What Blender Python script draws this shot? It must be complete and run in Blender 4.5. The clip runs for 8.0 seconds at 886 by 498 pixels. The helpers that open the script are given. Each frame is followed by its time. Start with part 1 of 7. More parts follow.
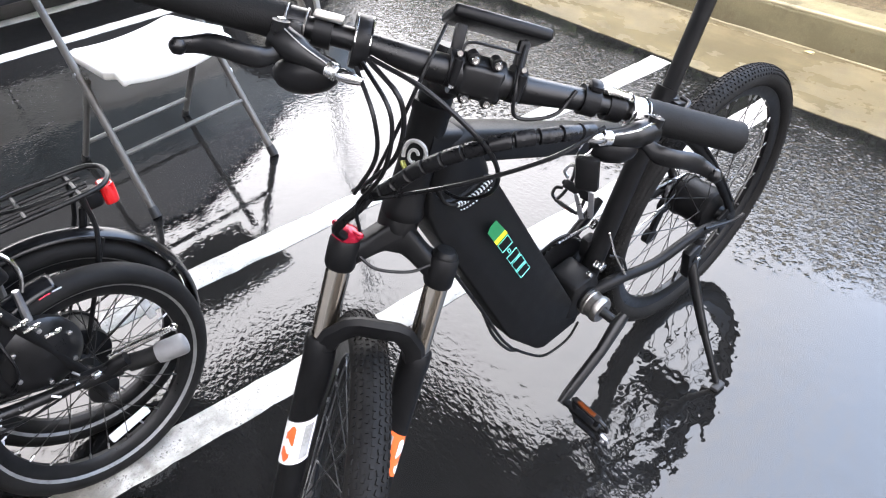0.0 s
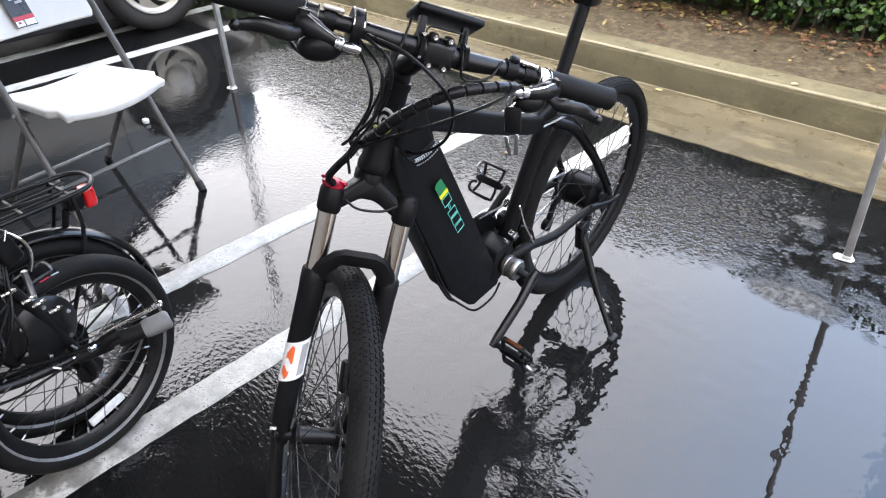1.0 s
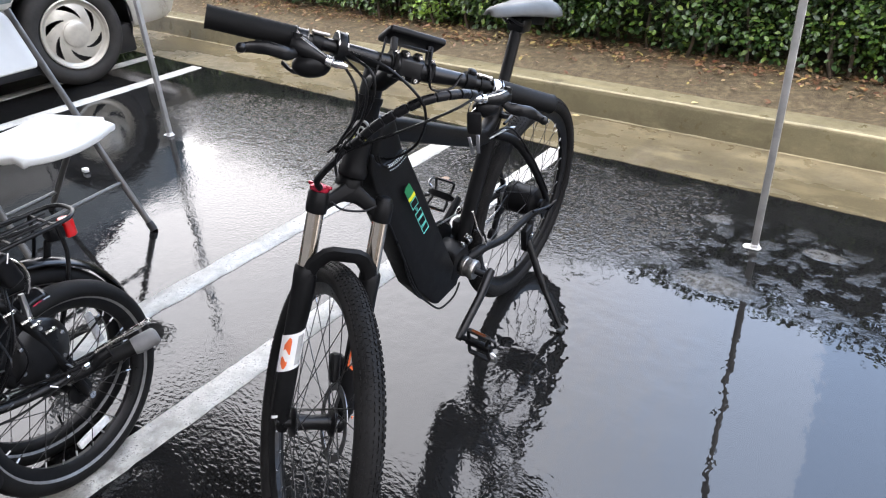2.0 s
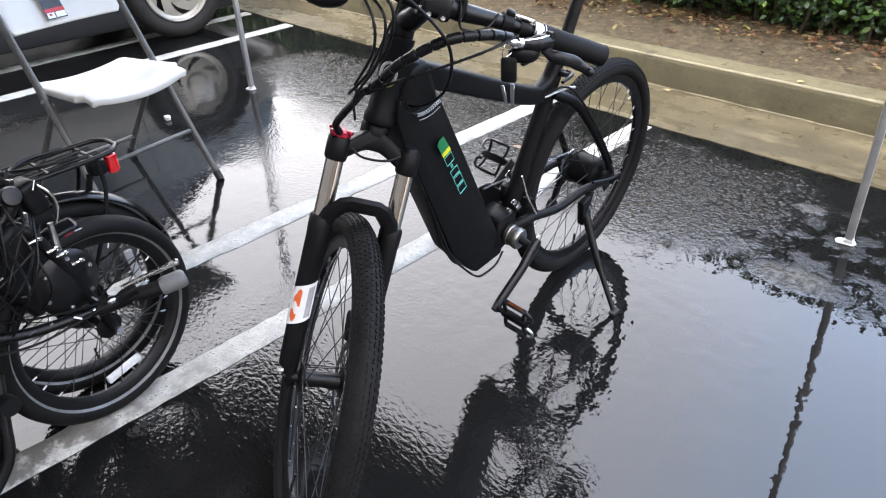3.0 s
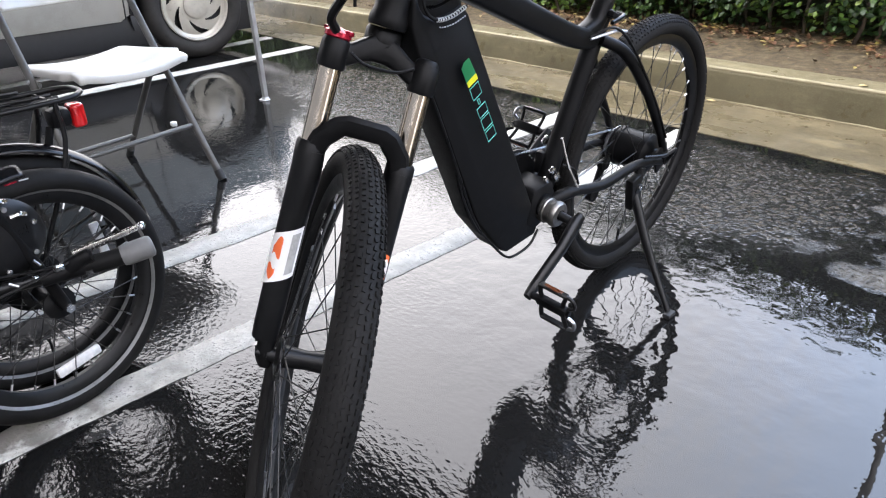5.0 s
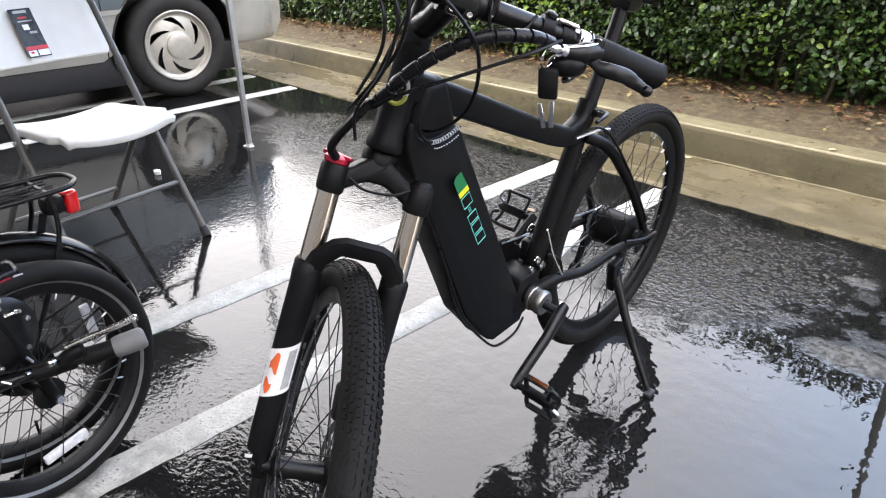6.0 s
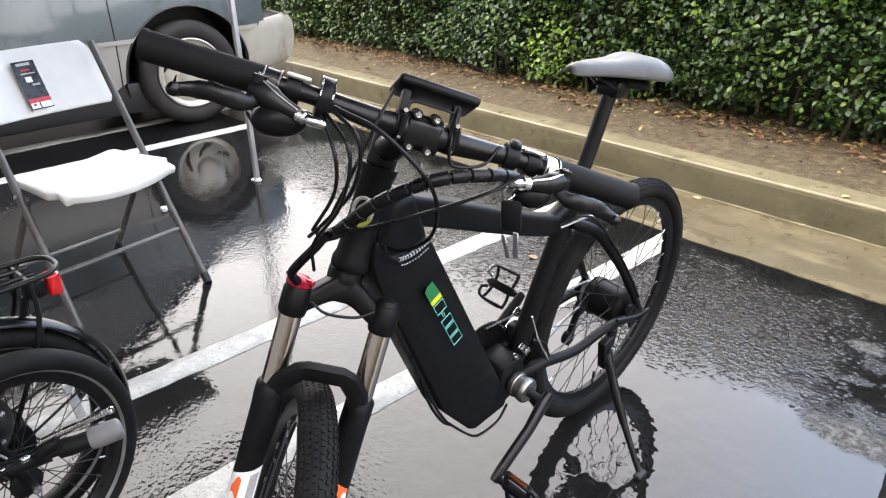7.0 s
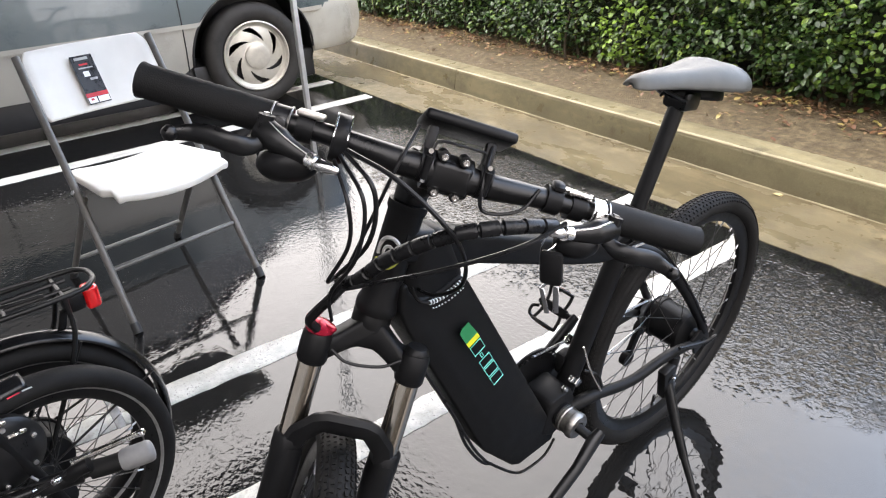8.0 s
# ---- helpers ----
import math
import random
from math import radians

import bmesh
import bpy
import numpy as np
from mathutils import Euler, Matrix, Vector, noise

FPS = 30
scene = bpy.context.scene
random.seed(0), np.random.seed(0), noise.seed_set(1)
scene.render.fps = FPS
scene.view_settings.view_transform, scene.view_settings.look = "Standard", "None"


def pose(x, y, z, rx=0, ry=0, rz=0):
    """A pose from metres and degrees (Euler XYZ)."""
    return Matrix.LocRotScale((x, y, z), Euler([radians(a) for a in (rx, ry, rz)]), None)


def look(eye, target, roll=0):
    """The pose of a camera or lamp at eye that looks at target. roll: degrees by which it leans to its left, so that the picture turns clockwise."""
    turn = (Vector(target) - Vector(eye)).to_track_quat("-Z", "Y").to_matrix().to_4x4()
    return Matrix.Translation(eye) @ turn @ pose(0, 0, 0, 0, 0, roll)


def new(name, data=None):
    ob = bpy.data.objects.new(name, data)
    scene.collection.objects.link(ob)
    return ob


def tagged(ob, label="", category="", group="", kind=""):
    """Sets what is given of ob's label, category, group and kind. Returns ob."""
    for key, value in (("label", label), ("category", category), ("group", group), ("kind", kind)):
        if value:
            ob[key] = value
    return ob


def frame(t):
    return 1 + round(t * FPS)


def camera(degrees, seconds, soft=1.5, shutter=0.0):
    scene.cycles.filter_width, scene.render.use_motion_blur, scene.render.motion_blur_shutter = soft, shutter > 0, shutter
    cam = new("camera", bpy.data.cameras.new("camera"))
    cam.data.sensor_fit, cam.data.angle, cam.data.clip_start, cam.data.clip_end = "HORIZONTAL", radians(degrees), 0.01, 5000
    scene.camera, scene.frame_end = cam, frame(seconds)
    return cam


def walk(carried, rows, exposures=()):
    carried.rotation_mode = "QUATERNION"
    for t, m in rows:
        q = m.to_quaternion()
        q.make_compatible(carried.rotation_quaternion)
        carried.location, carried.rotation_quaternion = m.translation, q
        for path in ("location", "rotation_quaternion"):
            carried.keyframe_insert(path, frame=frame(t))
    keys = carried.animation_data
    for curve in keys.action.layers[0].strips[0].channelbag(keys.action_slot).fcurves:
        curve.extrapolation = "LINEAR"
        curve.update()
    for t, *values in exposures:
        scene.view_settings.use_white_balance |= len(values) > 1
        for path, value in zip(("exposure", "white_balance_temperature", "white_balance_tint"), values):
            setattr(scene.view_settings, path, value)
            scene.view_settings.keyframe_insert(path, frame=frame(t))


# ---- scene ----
cam = camera(64.0, 8.0, soft=1.15)
PATH = [
    (0, (0.088, 0.608, 1.275), (-1.249, 1.426, 0.033), -5.9),
    (0.5, (0.228, 0.476, 1.265), (-1.05, 1.477, 0.096), -4.8),
    (1, (0.294, 0.299, 1.294), (-0.926, 1.436, 0.19), -2.8),
    (1.5, (0.31, 0.118, 1.309), (-0.827, 1.413, 0.294), -2.5),
    (1.7, (0.327, 0.09, 1.313), (-0.774, 1.428, 0.315), -3.0),
    (2.8, (0.404, 0.181, 1.229), (-0.793, 1.39, 0.176), -3.3),
    (3, (0.401, 0.232, 1.215), (-0.875, 1.36, 0.167), -3.1),
    (3.5, (0.352, 0.296, 1.138), (-1.004, 1.334, 0.096), -3.2),
    (4, (0.296, 0.342, 1.002), (-1.06, 1.401, -0.018), -1.1),
    (5.3, (0.261, 0.338, 0.914), (-1.112, 1.495, 0.033), -3.1),
    (5.5, (0.254, 0.342, 0.959), (-1.112, 1.513, 0.084), -2.4),
    (6, (0.231, 0.345, 1.058), (-1.114, 1.552, 0.2), -1.4),
    (6.5, (0.214, 0.377, 1.134), (-1.114, 1.603, 0.278), -1.1),
    (7, (0.216, 0.473, 1.203), (-1.172, 1.633, 0.35), -1.7),
    (7.5, (0.215, 0.553, 1.234), (-1.246, 1.594, 0.351), -3.1),
    (8, (0.144, 0.593, 1.242), (-1.338, 1.577, 0.329), -3.3),
]
walk(
    cam,
    [(t, look(eye, target, roll)) for t, eye, target, roll in PATH],
    [(0.0, 1.70, 6560, 12.5), (0.5, 1.31, 6520, 12.5), (1.0, 1.09, 6480, 12.5), (1.7, 0.95, 6480, 12.5), (3.0, 0.94, 6440, 12.5), (4.2, 0.95, 6440, 12.5), (5.5, 1.00, 6600, 12.5), (6.5, 1.04, 6780, 12.5), (8.0, 1.14, 6980, 12.5)],
)

# ---- world, sun, exposure ----
scene.view_settings.exposure = 0.85


SUN_UP, SUN_TURN = radians(30), radians(-56)
SUN_WAY = (math.sin(SUN_TURN) * math.cos(SUN_UP), math.cos(SUN_TURN) * math.cos(SUN_UP), math.sin(SUN_UP))


def build_world():
    world = bpy.data.worlds.new("overcast_sky")
    world.use_nodes = True
    nt = world.node_tree
    nt.nodes.clear()
    out = nt.nodes.new("ShaderNodeOutputWorld")
    bg = nt.nodes.new("ShaderNodeBackground")
    sky = nt.nodes.new("ShaderNodeTexSky")
    sky.sky_type = "NISHITA"
    sky.sun_disc = False
    sky.sun_elevation = SUN_UP
    sky.sun_rotation = SUN_TURN
    sky.dust_density = 3.0
    tc = nt.nodes.new("ShaderNodeTexCoord")
    noi = nt.nodes.new("ShaderNodeTexNoise")
    noi.inputs["Scale"].default_value = 2.2
    noi.inputs["Detail"].default_value = 5.0
    noi.inputs["Roughness"].default_value = 0.5
    ramp = nt.nodes.new("ShaderNodeValToRGB")
    ramp.color_ramp.elements[0].position = 0.30
    ramp.color_ramp.elements[0].color = (0.82, 0.82, 0.82, 1)
    ramp.color_ramp.elements[1].position = 0.62
    ramp.color_ramp.elements[1].color = (0.97, 0.97, 0.97, 1)
    mix = nt.nodes.new("ShaderNodeMix")
    mix.data_type = "RGBA"
    glow = nt.nodes.new("ShaderNodeVectorMath")
    glow.operation = "DOT_PRODUCT"
    glow.inputs[1].default_value = SUN_WAY
    near_sun = nt.nodes.new("ShaderNodeMapRange")
    near_sun.interpolation_type = "SMOOTHSTEP"
    near_sun.inputs["From Min"].default_value = 0.78
    near_sun.inputs["From Max"].default_value = 1.0
    cloud = nt.nodes.new("ShaderNodeMix")
    cloud.data_type = "RGBA"
    blue = nt.nodes.new("ShaderNodeVectorMath")
    blue.operation = "DOT_PRODUCT"
    blue.inputs[1].default_value = Vector((0.15, 0.80, 0.58)).normalized()
    in_blue = nt.nodes.new("ShaderNodeMapRange")
    in_blue.interpolation_type = "SMOOTHSTEP"
    in_blue.inputs["From Min"].default_value = 0.62
    in_blue.inputs["From Max"].default_value = 0.97
    grey = nt.nodes.new("ShaderNodeMix")
    grey.data_type = "RGBA"
    grey.inputs["A"].default_value = (21.6, 21.5, 22.6, 1)
    grey.inputs["B"].default_value = (13.8, 18.4, 26.6, 1)
    nt.links.new(tc.outputs["Generated"], blue.inputs[0])
    nt.links.new(blue.outputs["Value"], in_blue.inputs["Value"])
    nt.links.new(in_blue.outputs["Result"], grey.inputs["Factor"])
    nt.links.new(grey.outputs["Result"], cloud.inputs["A"])
    cloud.inputs["B"].default_value = (19.6, 20.4, 22.4, 1)
    nt.links.new(tc.outputs["Generated"], glow.inputs[0])
    nt.links.new(glow.outputs["Value"], near_sun.inputs["Value"])
    nt.links.new(near_sun.outputs["Result"], cloud.inputs["Factor"])
    nt.links.new(cloud.outputs["Result"], mix.inputs["B"])
    nt.links.new(tc.outputs["Generated"], noi.inputs["Vector"])
    nt.links.new(noi.outputs["Fac"], ramp.inputs["Fac"])
    nt.links.new(ramp.outputs["Color"], mix.inputs["Factor"])
    nt.links.new(sky.outputs["Color"], mix.inputs["A"])
    nt.links.new(mix.outputs["Result"], bg.inputs["Color"])
    bg.inputs["Strength"].default_value = 0.15
    nt.links.new(bg.outputs["Background"], out.inputs["Surface"])
    scene.world = world


build_world()
sun_data = bpy.data.lights.new("sun", "SUN")
sun_data.energy = 1.15
sun_data.angle = radians(85)
sun_data.color = (1.0, 0.92, 0.78)
sun = new("sun", sun_data)
sun.matrix_world = look(Vector(SUN_WAY) * 20, (0, 0, 0))


# ---- materials ----
class Nodes:
    """A short way to write a node material."""

    def __init__(self, name):
        self.mat = bpy.data.materials.new(name)
        self.mat.use_nodes = True
        self.nt = self.mat.node_tree
        self.bsdf = self.nt.nodes["Principled BSDF"]

    def add(self, kind, **values):
        node = self.nt.nodes.new("ShaderNode" + kind)
        for key, value in values.items():
            node.inputs[key.replace("_", " ")].default_value = value
        return node

    def link(self, a, b):
        self.nt.links.new(a, b)

    def coord(self, which="Object"):
        return self.add("TexCoord").outputs[which]

    def noise(self, vec, scale, detail=3.0, rough=0.55):
        node = self.add("TexNoise", Scale=scale, Detail=detail, Roughness=rough)
        self.link(vec, node.inputs["Vector"])
        return node.outputs["Fac"]

    def ramp(self, fac, stops):
        node = self.add("ValToRGB")
        el = node.color_ramp.elements
        while len(el) < len(stops):
            el.new(0.5)
        for e, (p, c) in zip(el, stops):
            e.position = p
            e.color = (*c, 1) if len(c) == 3 else c
        self.link(fac, node.inputs["Fac"])
        return node.outputs["Color"]

    def math(self, op, a, b=None):
        node = self.add("Math")
        node.operation = op
        for i, v in enumerate((a, b)):
            if v is None:
                continue
            if isinstance(v, (int, float)):
                node.inputs[i].default_value = v
            else:
                self.link(v, node.inputs[i])
        return node.outputs[0]

    def mix(self, fac, a, b):
        node = self.add("Mix")
        node.data_type = "RGBA"
        for key, v in (("Factor", fac), ("A", a), ("B", b)):
            if isinstance(v, (int, float)):
                node.inputs[key].default_value = v
            elif isinstance(v, tuple):
                node.inputs[key].default_value = (*v, 1)
            else:
                self.link(v, node.inputs[key])
        return node.outputs["Result"]

    def step(self, v, lo, hi):
        node = self.add("MapRange", From_Min=lo, From_Max=hi)
        node.interpolation_type = "SMOOTHSTEP"
        self.link(v, node.inputs["Value"])
        return node.outputs["Result"]

    def bump(self, height, strength, distance, normal=None):
        node = self.add("Bump", Strength=strength, Distance=distance)
        self.link(height, node.inputs["Height"])
        if normal is not None:
            self.link(normal, node.inputs["Normal"])
        return node.outputs["Normal"]

    def set(self, **values):
        for key, v in values.items():
            sock = self.bsdf.inputs[key.replace("_", " ")]
            if isinstance(v, (int, float)):
                sock.default_value = v
            elif isinstance(v, tuple):
                sock.default_value = (*v, 1)
            else:
                self.link(v, sock)
        return self.mat


def surface(name, color, rough=0.5, metal=0.0, vary=0.25, scale=30.0, grain=0.0, grain_scale=300.0, coat=0.0, wear=0.12, spec=0.5):
    """Paint, plastic, rubber or metal with stains at one scale and grain at another."""
    n = Nodes(name)
    vec = n.coord()
    big = n.noise(vec, scale, 4.0)
    fine = n.noise(vec, grain_scale, 2.0)
    dark = tuple(c * (1 - vary) for c in color)
    light = tuple(min(1.0, c * (1 + vary)) for c in color)
    n.set(Base_Color=n.ramp(big, [(0.3, dark), (0.7, light)]), Metallic=metal, Coat_Weight=coat, Specular_IOR_Level=spec)
    n.set(Roughness=n.ramp(n.math("ADD", n.math("MULTIPLY", big, 0.6), n.math("MULTIPLY", fine, 0.4)), [(0.3, (max(0.02, rough - wear),) * 3), (0.7, (min(1, rough + wear),) * 3)]))
    if grain:
        n.set(Normal=n.bump(fine, grain, 0.001))
    return n.mat


def wet_asphalt():
    n = Nodes("wet_asphalt")
    geo = n.add("NewGeometry").outputs["Position"]
    sep = n.add("SeparateXYZ")
    n.link(geo, sep.inputs[0])
    x, y = sep.outputs[0], sep.outputs[1]
    stones = n.add("TexVoronoi", Scale=80.0)
    bent = n.add("VectorMath")
    bent.operation = "MULTIPLY_ADD"
    warp = n.add("TexNoise", Scale=70.0, Detail=2.0)
    n.link(geo, warp.inputs["Vector"])
    n.link(warp.outputs["Color"], bent.inputs[0])
    bent.inputs[1].default_value = (0.011, 0.011, 0.0)
    n.link(geo, bent.inputs[2])
    n.link(bent.outputs[0], stones.inputs["Vector"])
    grit = n.noise(geo, 210.0, 3.0, 0.6)
    wob = n.noise(geo, 3.2, 5.0, 0.6)
    wide = n.noise(geo, 0.8, 3.0)
    ripple = n.noise(geo, 21.0, 2.0, 0.5)

    def pool(cx, cy, rx, ry, edge=0.35):
        dx = n.math("DIVIDE", n.math("SUBTRACT", x, cx), rx)
        dy = n.math("DIVIDE", n.math("SUBTRACT", y, cy), ry)
        d = n.math("SQRT", n.math("ADD", n.math("MULTIPLY", dx, dx), n.math("MULTIPLY", dy, dy)))
        d = n.math("ADD", d, n.math("MULTIPLY", n.math("SUBTRACT", wob, 0.5), 1.5 * edge))
        return n.math("SUBTRACT", 1.0, n.step(d, 1.0 - edge * 0.4, 1.0 + edge * 0.25))

    # standing water beside the kickstand and along the gutter, a wet sheet towards the parked car, open grain between
    water = pool(0.10, 1.38, 1.0, 0.98, 0.4)
    edge_water = n.math("MAXIMUM", pool(0.50, 2.42, 0.95, 0.36, 0.6), n.step(n.math("ADD", y, n.math("MULTIPLY", wob, 0.36)), 2.88, 3.02))
    car_water = pool(-2.8, 1.42, 1.1, 0.80, 0.5)
    dull = n.step(n.math("ADD", x, n.math("MULTIPLY", wob, 0.5)), -3.0, -3.5)
    sheet = pool(-1.75, 1.5, 1.2, 1.15)
    open_grain = n.math("MAXIMUM", pool(-0.76, 2.44, 0.48, 0.42, 0.7), n.math("MULTIPLY", pool(-2.15, 2.36, 1.25, 0.46, 0.6), 0.95))
    film = n.step(n.math("ADD", wob, n.math("MULTIPLY", wide, 0.5)), 0.55, 0.95)
    wet = n.math("MAXIMUM", water, n.math("MAXIMUM", n.math("MULTIPLY", sheet, 0.93), n.math("ADD", 0.84, n.math("MULTIPLY", film, 0.13))))
    wet = n.math("MULTIPLY", wet, n.math("SUBTRACT", 1.0, n.math("MULTIPLY", open_grain, n.math("SUBTRACT", 0.92, n.math("MULTIPLY", film, 0.25)))))
    wet = n.math("MAXIMUM", wet, n.math("MAXIMUM", n.math("MULTIPLY", edge_water, 0.985), n.math("MULTIPLY", car_water, 0.955)))
    ruffled = n.math("MAXIMUM", pool(-0.68, 0.80, 0.85, 0.62, 0.7), n.math("MAXIMUM", n.math("MULTIPLY", pool(-1.75, 1.95, 0.95, 0.62, 0.7), 0.8), pool(-2.25, 2.34, 1.15, 0.45, 0.7)))
    wet = n.math("MAXIMUM", wet, n.math("MULTIPLY", dull, 0.97))
    # crushed stone stands out of the water where the film is thin
    dome = n.math("SUBTRACT", 1.0, n.math("MULTIPLY", stones.outputs["Distance"], 1.25))
    pick = n.add("SeparateXYZ")
    n.link(stones.outputs["Color"], pick.inputs[0])
    proud = n.math("MULTIPLY", n.step(pick.outputs[0], 0.46, 0.80), n.step(n.noise(geo, 22.0, 2.0, 0.5), 0.28, 0.52))
    stone_h = n.math("ADD", n.math("MULTIPLY", n.math("MAXIMUM", dome, 0.15), n.math("ADD", 0.10, n.math("MULTIPLY", proud, 0.95))), n.math("MULTIPLY", grit, 0.04))
    dry = n.math("MAXIMUM", n.math("MULTIPLY", sheet, 0.04), n.math("SUBTRACT", 1.0, n.math("MULTIPLY", wet, 1.045)))
    dry = n.math("MULTIPLY", n.math("MULTIPLY", dry, n.math("ADD", 0.30, n.math("MULTIPLY", open_grain, 0.70))), n.math("SUBTRACT", 1.0, water))
    nor = n.bump(n.math("MULTIPLY", stone_h, dry), 1.0, 0.0140)
    # wind ripples: lively in the thin film, faint on deeper water
    calm = n.math("MAXIMUM", n.math("MULTIPLY", water, 0.60), n.math("MAXIMUM", n.math("MULTIPLY", sheet, 0.42), n.math("MAXIMUM", n.math("MAXIMUM", n.math("MULTIPLY", dull, 0.66), n.math("MULTIPLY", car_water, 0.40)), n.math("MULTIPLY", edge_water, 0.75))))
    lively = n.math("ADD", n.math("SUBTRACT", 1.0, calm), n.math("ADD", n.math("MULTIPLY", ruffled, -0.15), n.math("MULTIPLY", n.math("MULTIPLY", open_grain, n.math("SUBTRACT", 1.0, edge_water)), -0.55)))
    patchy = n.math("ADD", 0.25, n.math("MULTIPLY", n.step(n.noise(geo, 2.6, 3.0), 0.38, 0.66), 1.15))
    patchy = n.math("ADD", n.math("MULTIPLY", patchy, n.math("SUBTRACT", 1.0, water)), n.math("MULTIPLY", water, 0.62))
    wave = n.math("ADD", n.math("MULTIPLY", ripple, 0.55), n.math("MULTIPLY", n.math("SUBTRACT", 1.0, n.math("MULTIPLY", water, 0.85)), n.math("ADD", n.math("MULTIPLY", n.noise(geo, 80.0, 1.0, 0.4), 0.20), n.math("MULTIPLY", n.noise(geo, 170.0, 1.0, 0.4), 0.10))))
    nor = n.bump(n.math("MULTIPLY", wave, n.math("MULTIPLY", lively, patchy)), 0.22, 0.0075, nor)
    stirred = n.math("MULTIPLY", n.math("MAXIMUM", pool(-0.52, 1.50, 0.50, 0.42, 0.8), n.math("MULTIPLY", pool(0.3, 1.75, 0.8, 0.2, 0.8), 0.35)), n.noise(geo, 16.0, 2.0, 0.5))
    nor = n.bump(stirred, 0.5, 0.0042, nor)
    stretch = n.add("Mapping")
    stretch.inputs["Scale"].default_value = (0.75, 1.25, 1.0)
    stretch.inputs["Rotation"].default_value = (0, 0, radians(20))
    n.link(geo, stretch.inputs["Vector"])
    scales = n.noise(stretch.outputs[0], 70.0, 2.0, 0.5)
    nor = n.bump(n.math("MULTIPLY", scales, n.math("MULTIPLY", ruffled, n.math("SUBTRACT", 1.1, n.math("MULTIPLY", water, 0.55)))), 0.32, 0.0034, nor)
    col = n.mix(n.step(grit, 0.35, 0.7), (0.011, 0.011, 0.0107), (0.032, 0.0312, 0.0303))
    col = n.mix(n.math("MULTIPLY", wet, 0.8), col, (0.0045, 0.0045, 0.0044))
    # thin silt left in drifts under the water
    silt = n.math("MULTIPLY", n.step(n.noise(geo, 2.3, 7.0, 0.68), 0.47, 0.72), n.step(n.noise(geo, 31.0, 4.0, 0.7), 0.36, 0.62))
    col = n.mix(n.math("MULTIPLY", silt, 0.4), col, (0.016, 0.0155, 0.015))
    # a scum of foam and grit stranded at the edge of the puddle
    pale = n.math("MULTIPLY", n.math("MULTIPLY", n.math("MULTIPLY", proud, dry), n.step(dome, 0.38, 0.68)), n.step(pick.outputs[1], 0.30, 0.60))
    col = n.mix(n.math("MULTIPLY", pale, 0.3), col, (0.13, 0.124, 0.105))
    scum = n.math("MAXIMUM", pool(-0.185, 2.13, 0.125, 0.070, 0.9), n.math("MAXIMUM", pool(-0.34, 2.575, 0.055, 0.032, 1.0), pool(0.06, 2.50, 0.075, 0.040, 1.0)))
    # thin scum drifting over the dark water round the tent foot
    islands = n.math("MULTIPLY", pool(0.0, 2.36, 0.55, 0.27, 0.8), n.step(n.noise(geo, 11.0, 5.0, 0.62), 0.50, 0.58))
    froth = n.math("MAXIMUM", n.math("MULTIPLY", scum, n.step(n.noise(geo, 44.0, 4.0, 0.7), 0.36, 0.58)), n.math("MULTIPLY", islands, n.math("MULTIPLY", n.step(n.noise(geo, 60.0, 3.0, 0.7), 0.35, 0.6), 0.26)))
    nor = n.bump(n.math("MULTIPLY", froth, n.noise(geo, 90.0, 3.0, 0.6)), 1.0, 0.006, nor)
    col = n.mix(n.math("MULTIPLY", froth, 0.8), col, (0.095, 0.097, 0.095))
    n.set(Base_Color=col, Normal=nor, IOR=1.46)
    n.set(Roughness=n.math("ADD", n.math("MULTIPLY", dull, 0.01), n.ramp(wet, [(0.0, (0.035,) * 3), (0.4, (0.03,) * 3), (0.75, (0.02,) * 3), (1.0, (0.004,) * 3)])))
    return n.mat


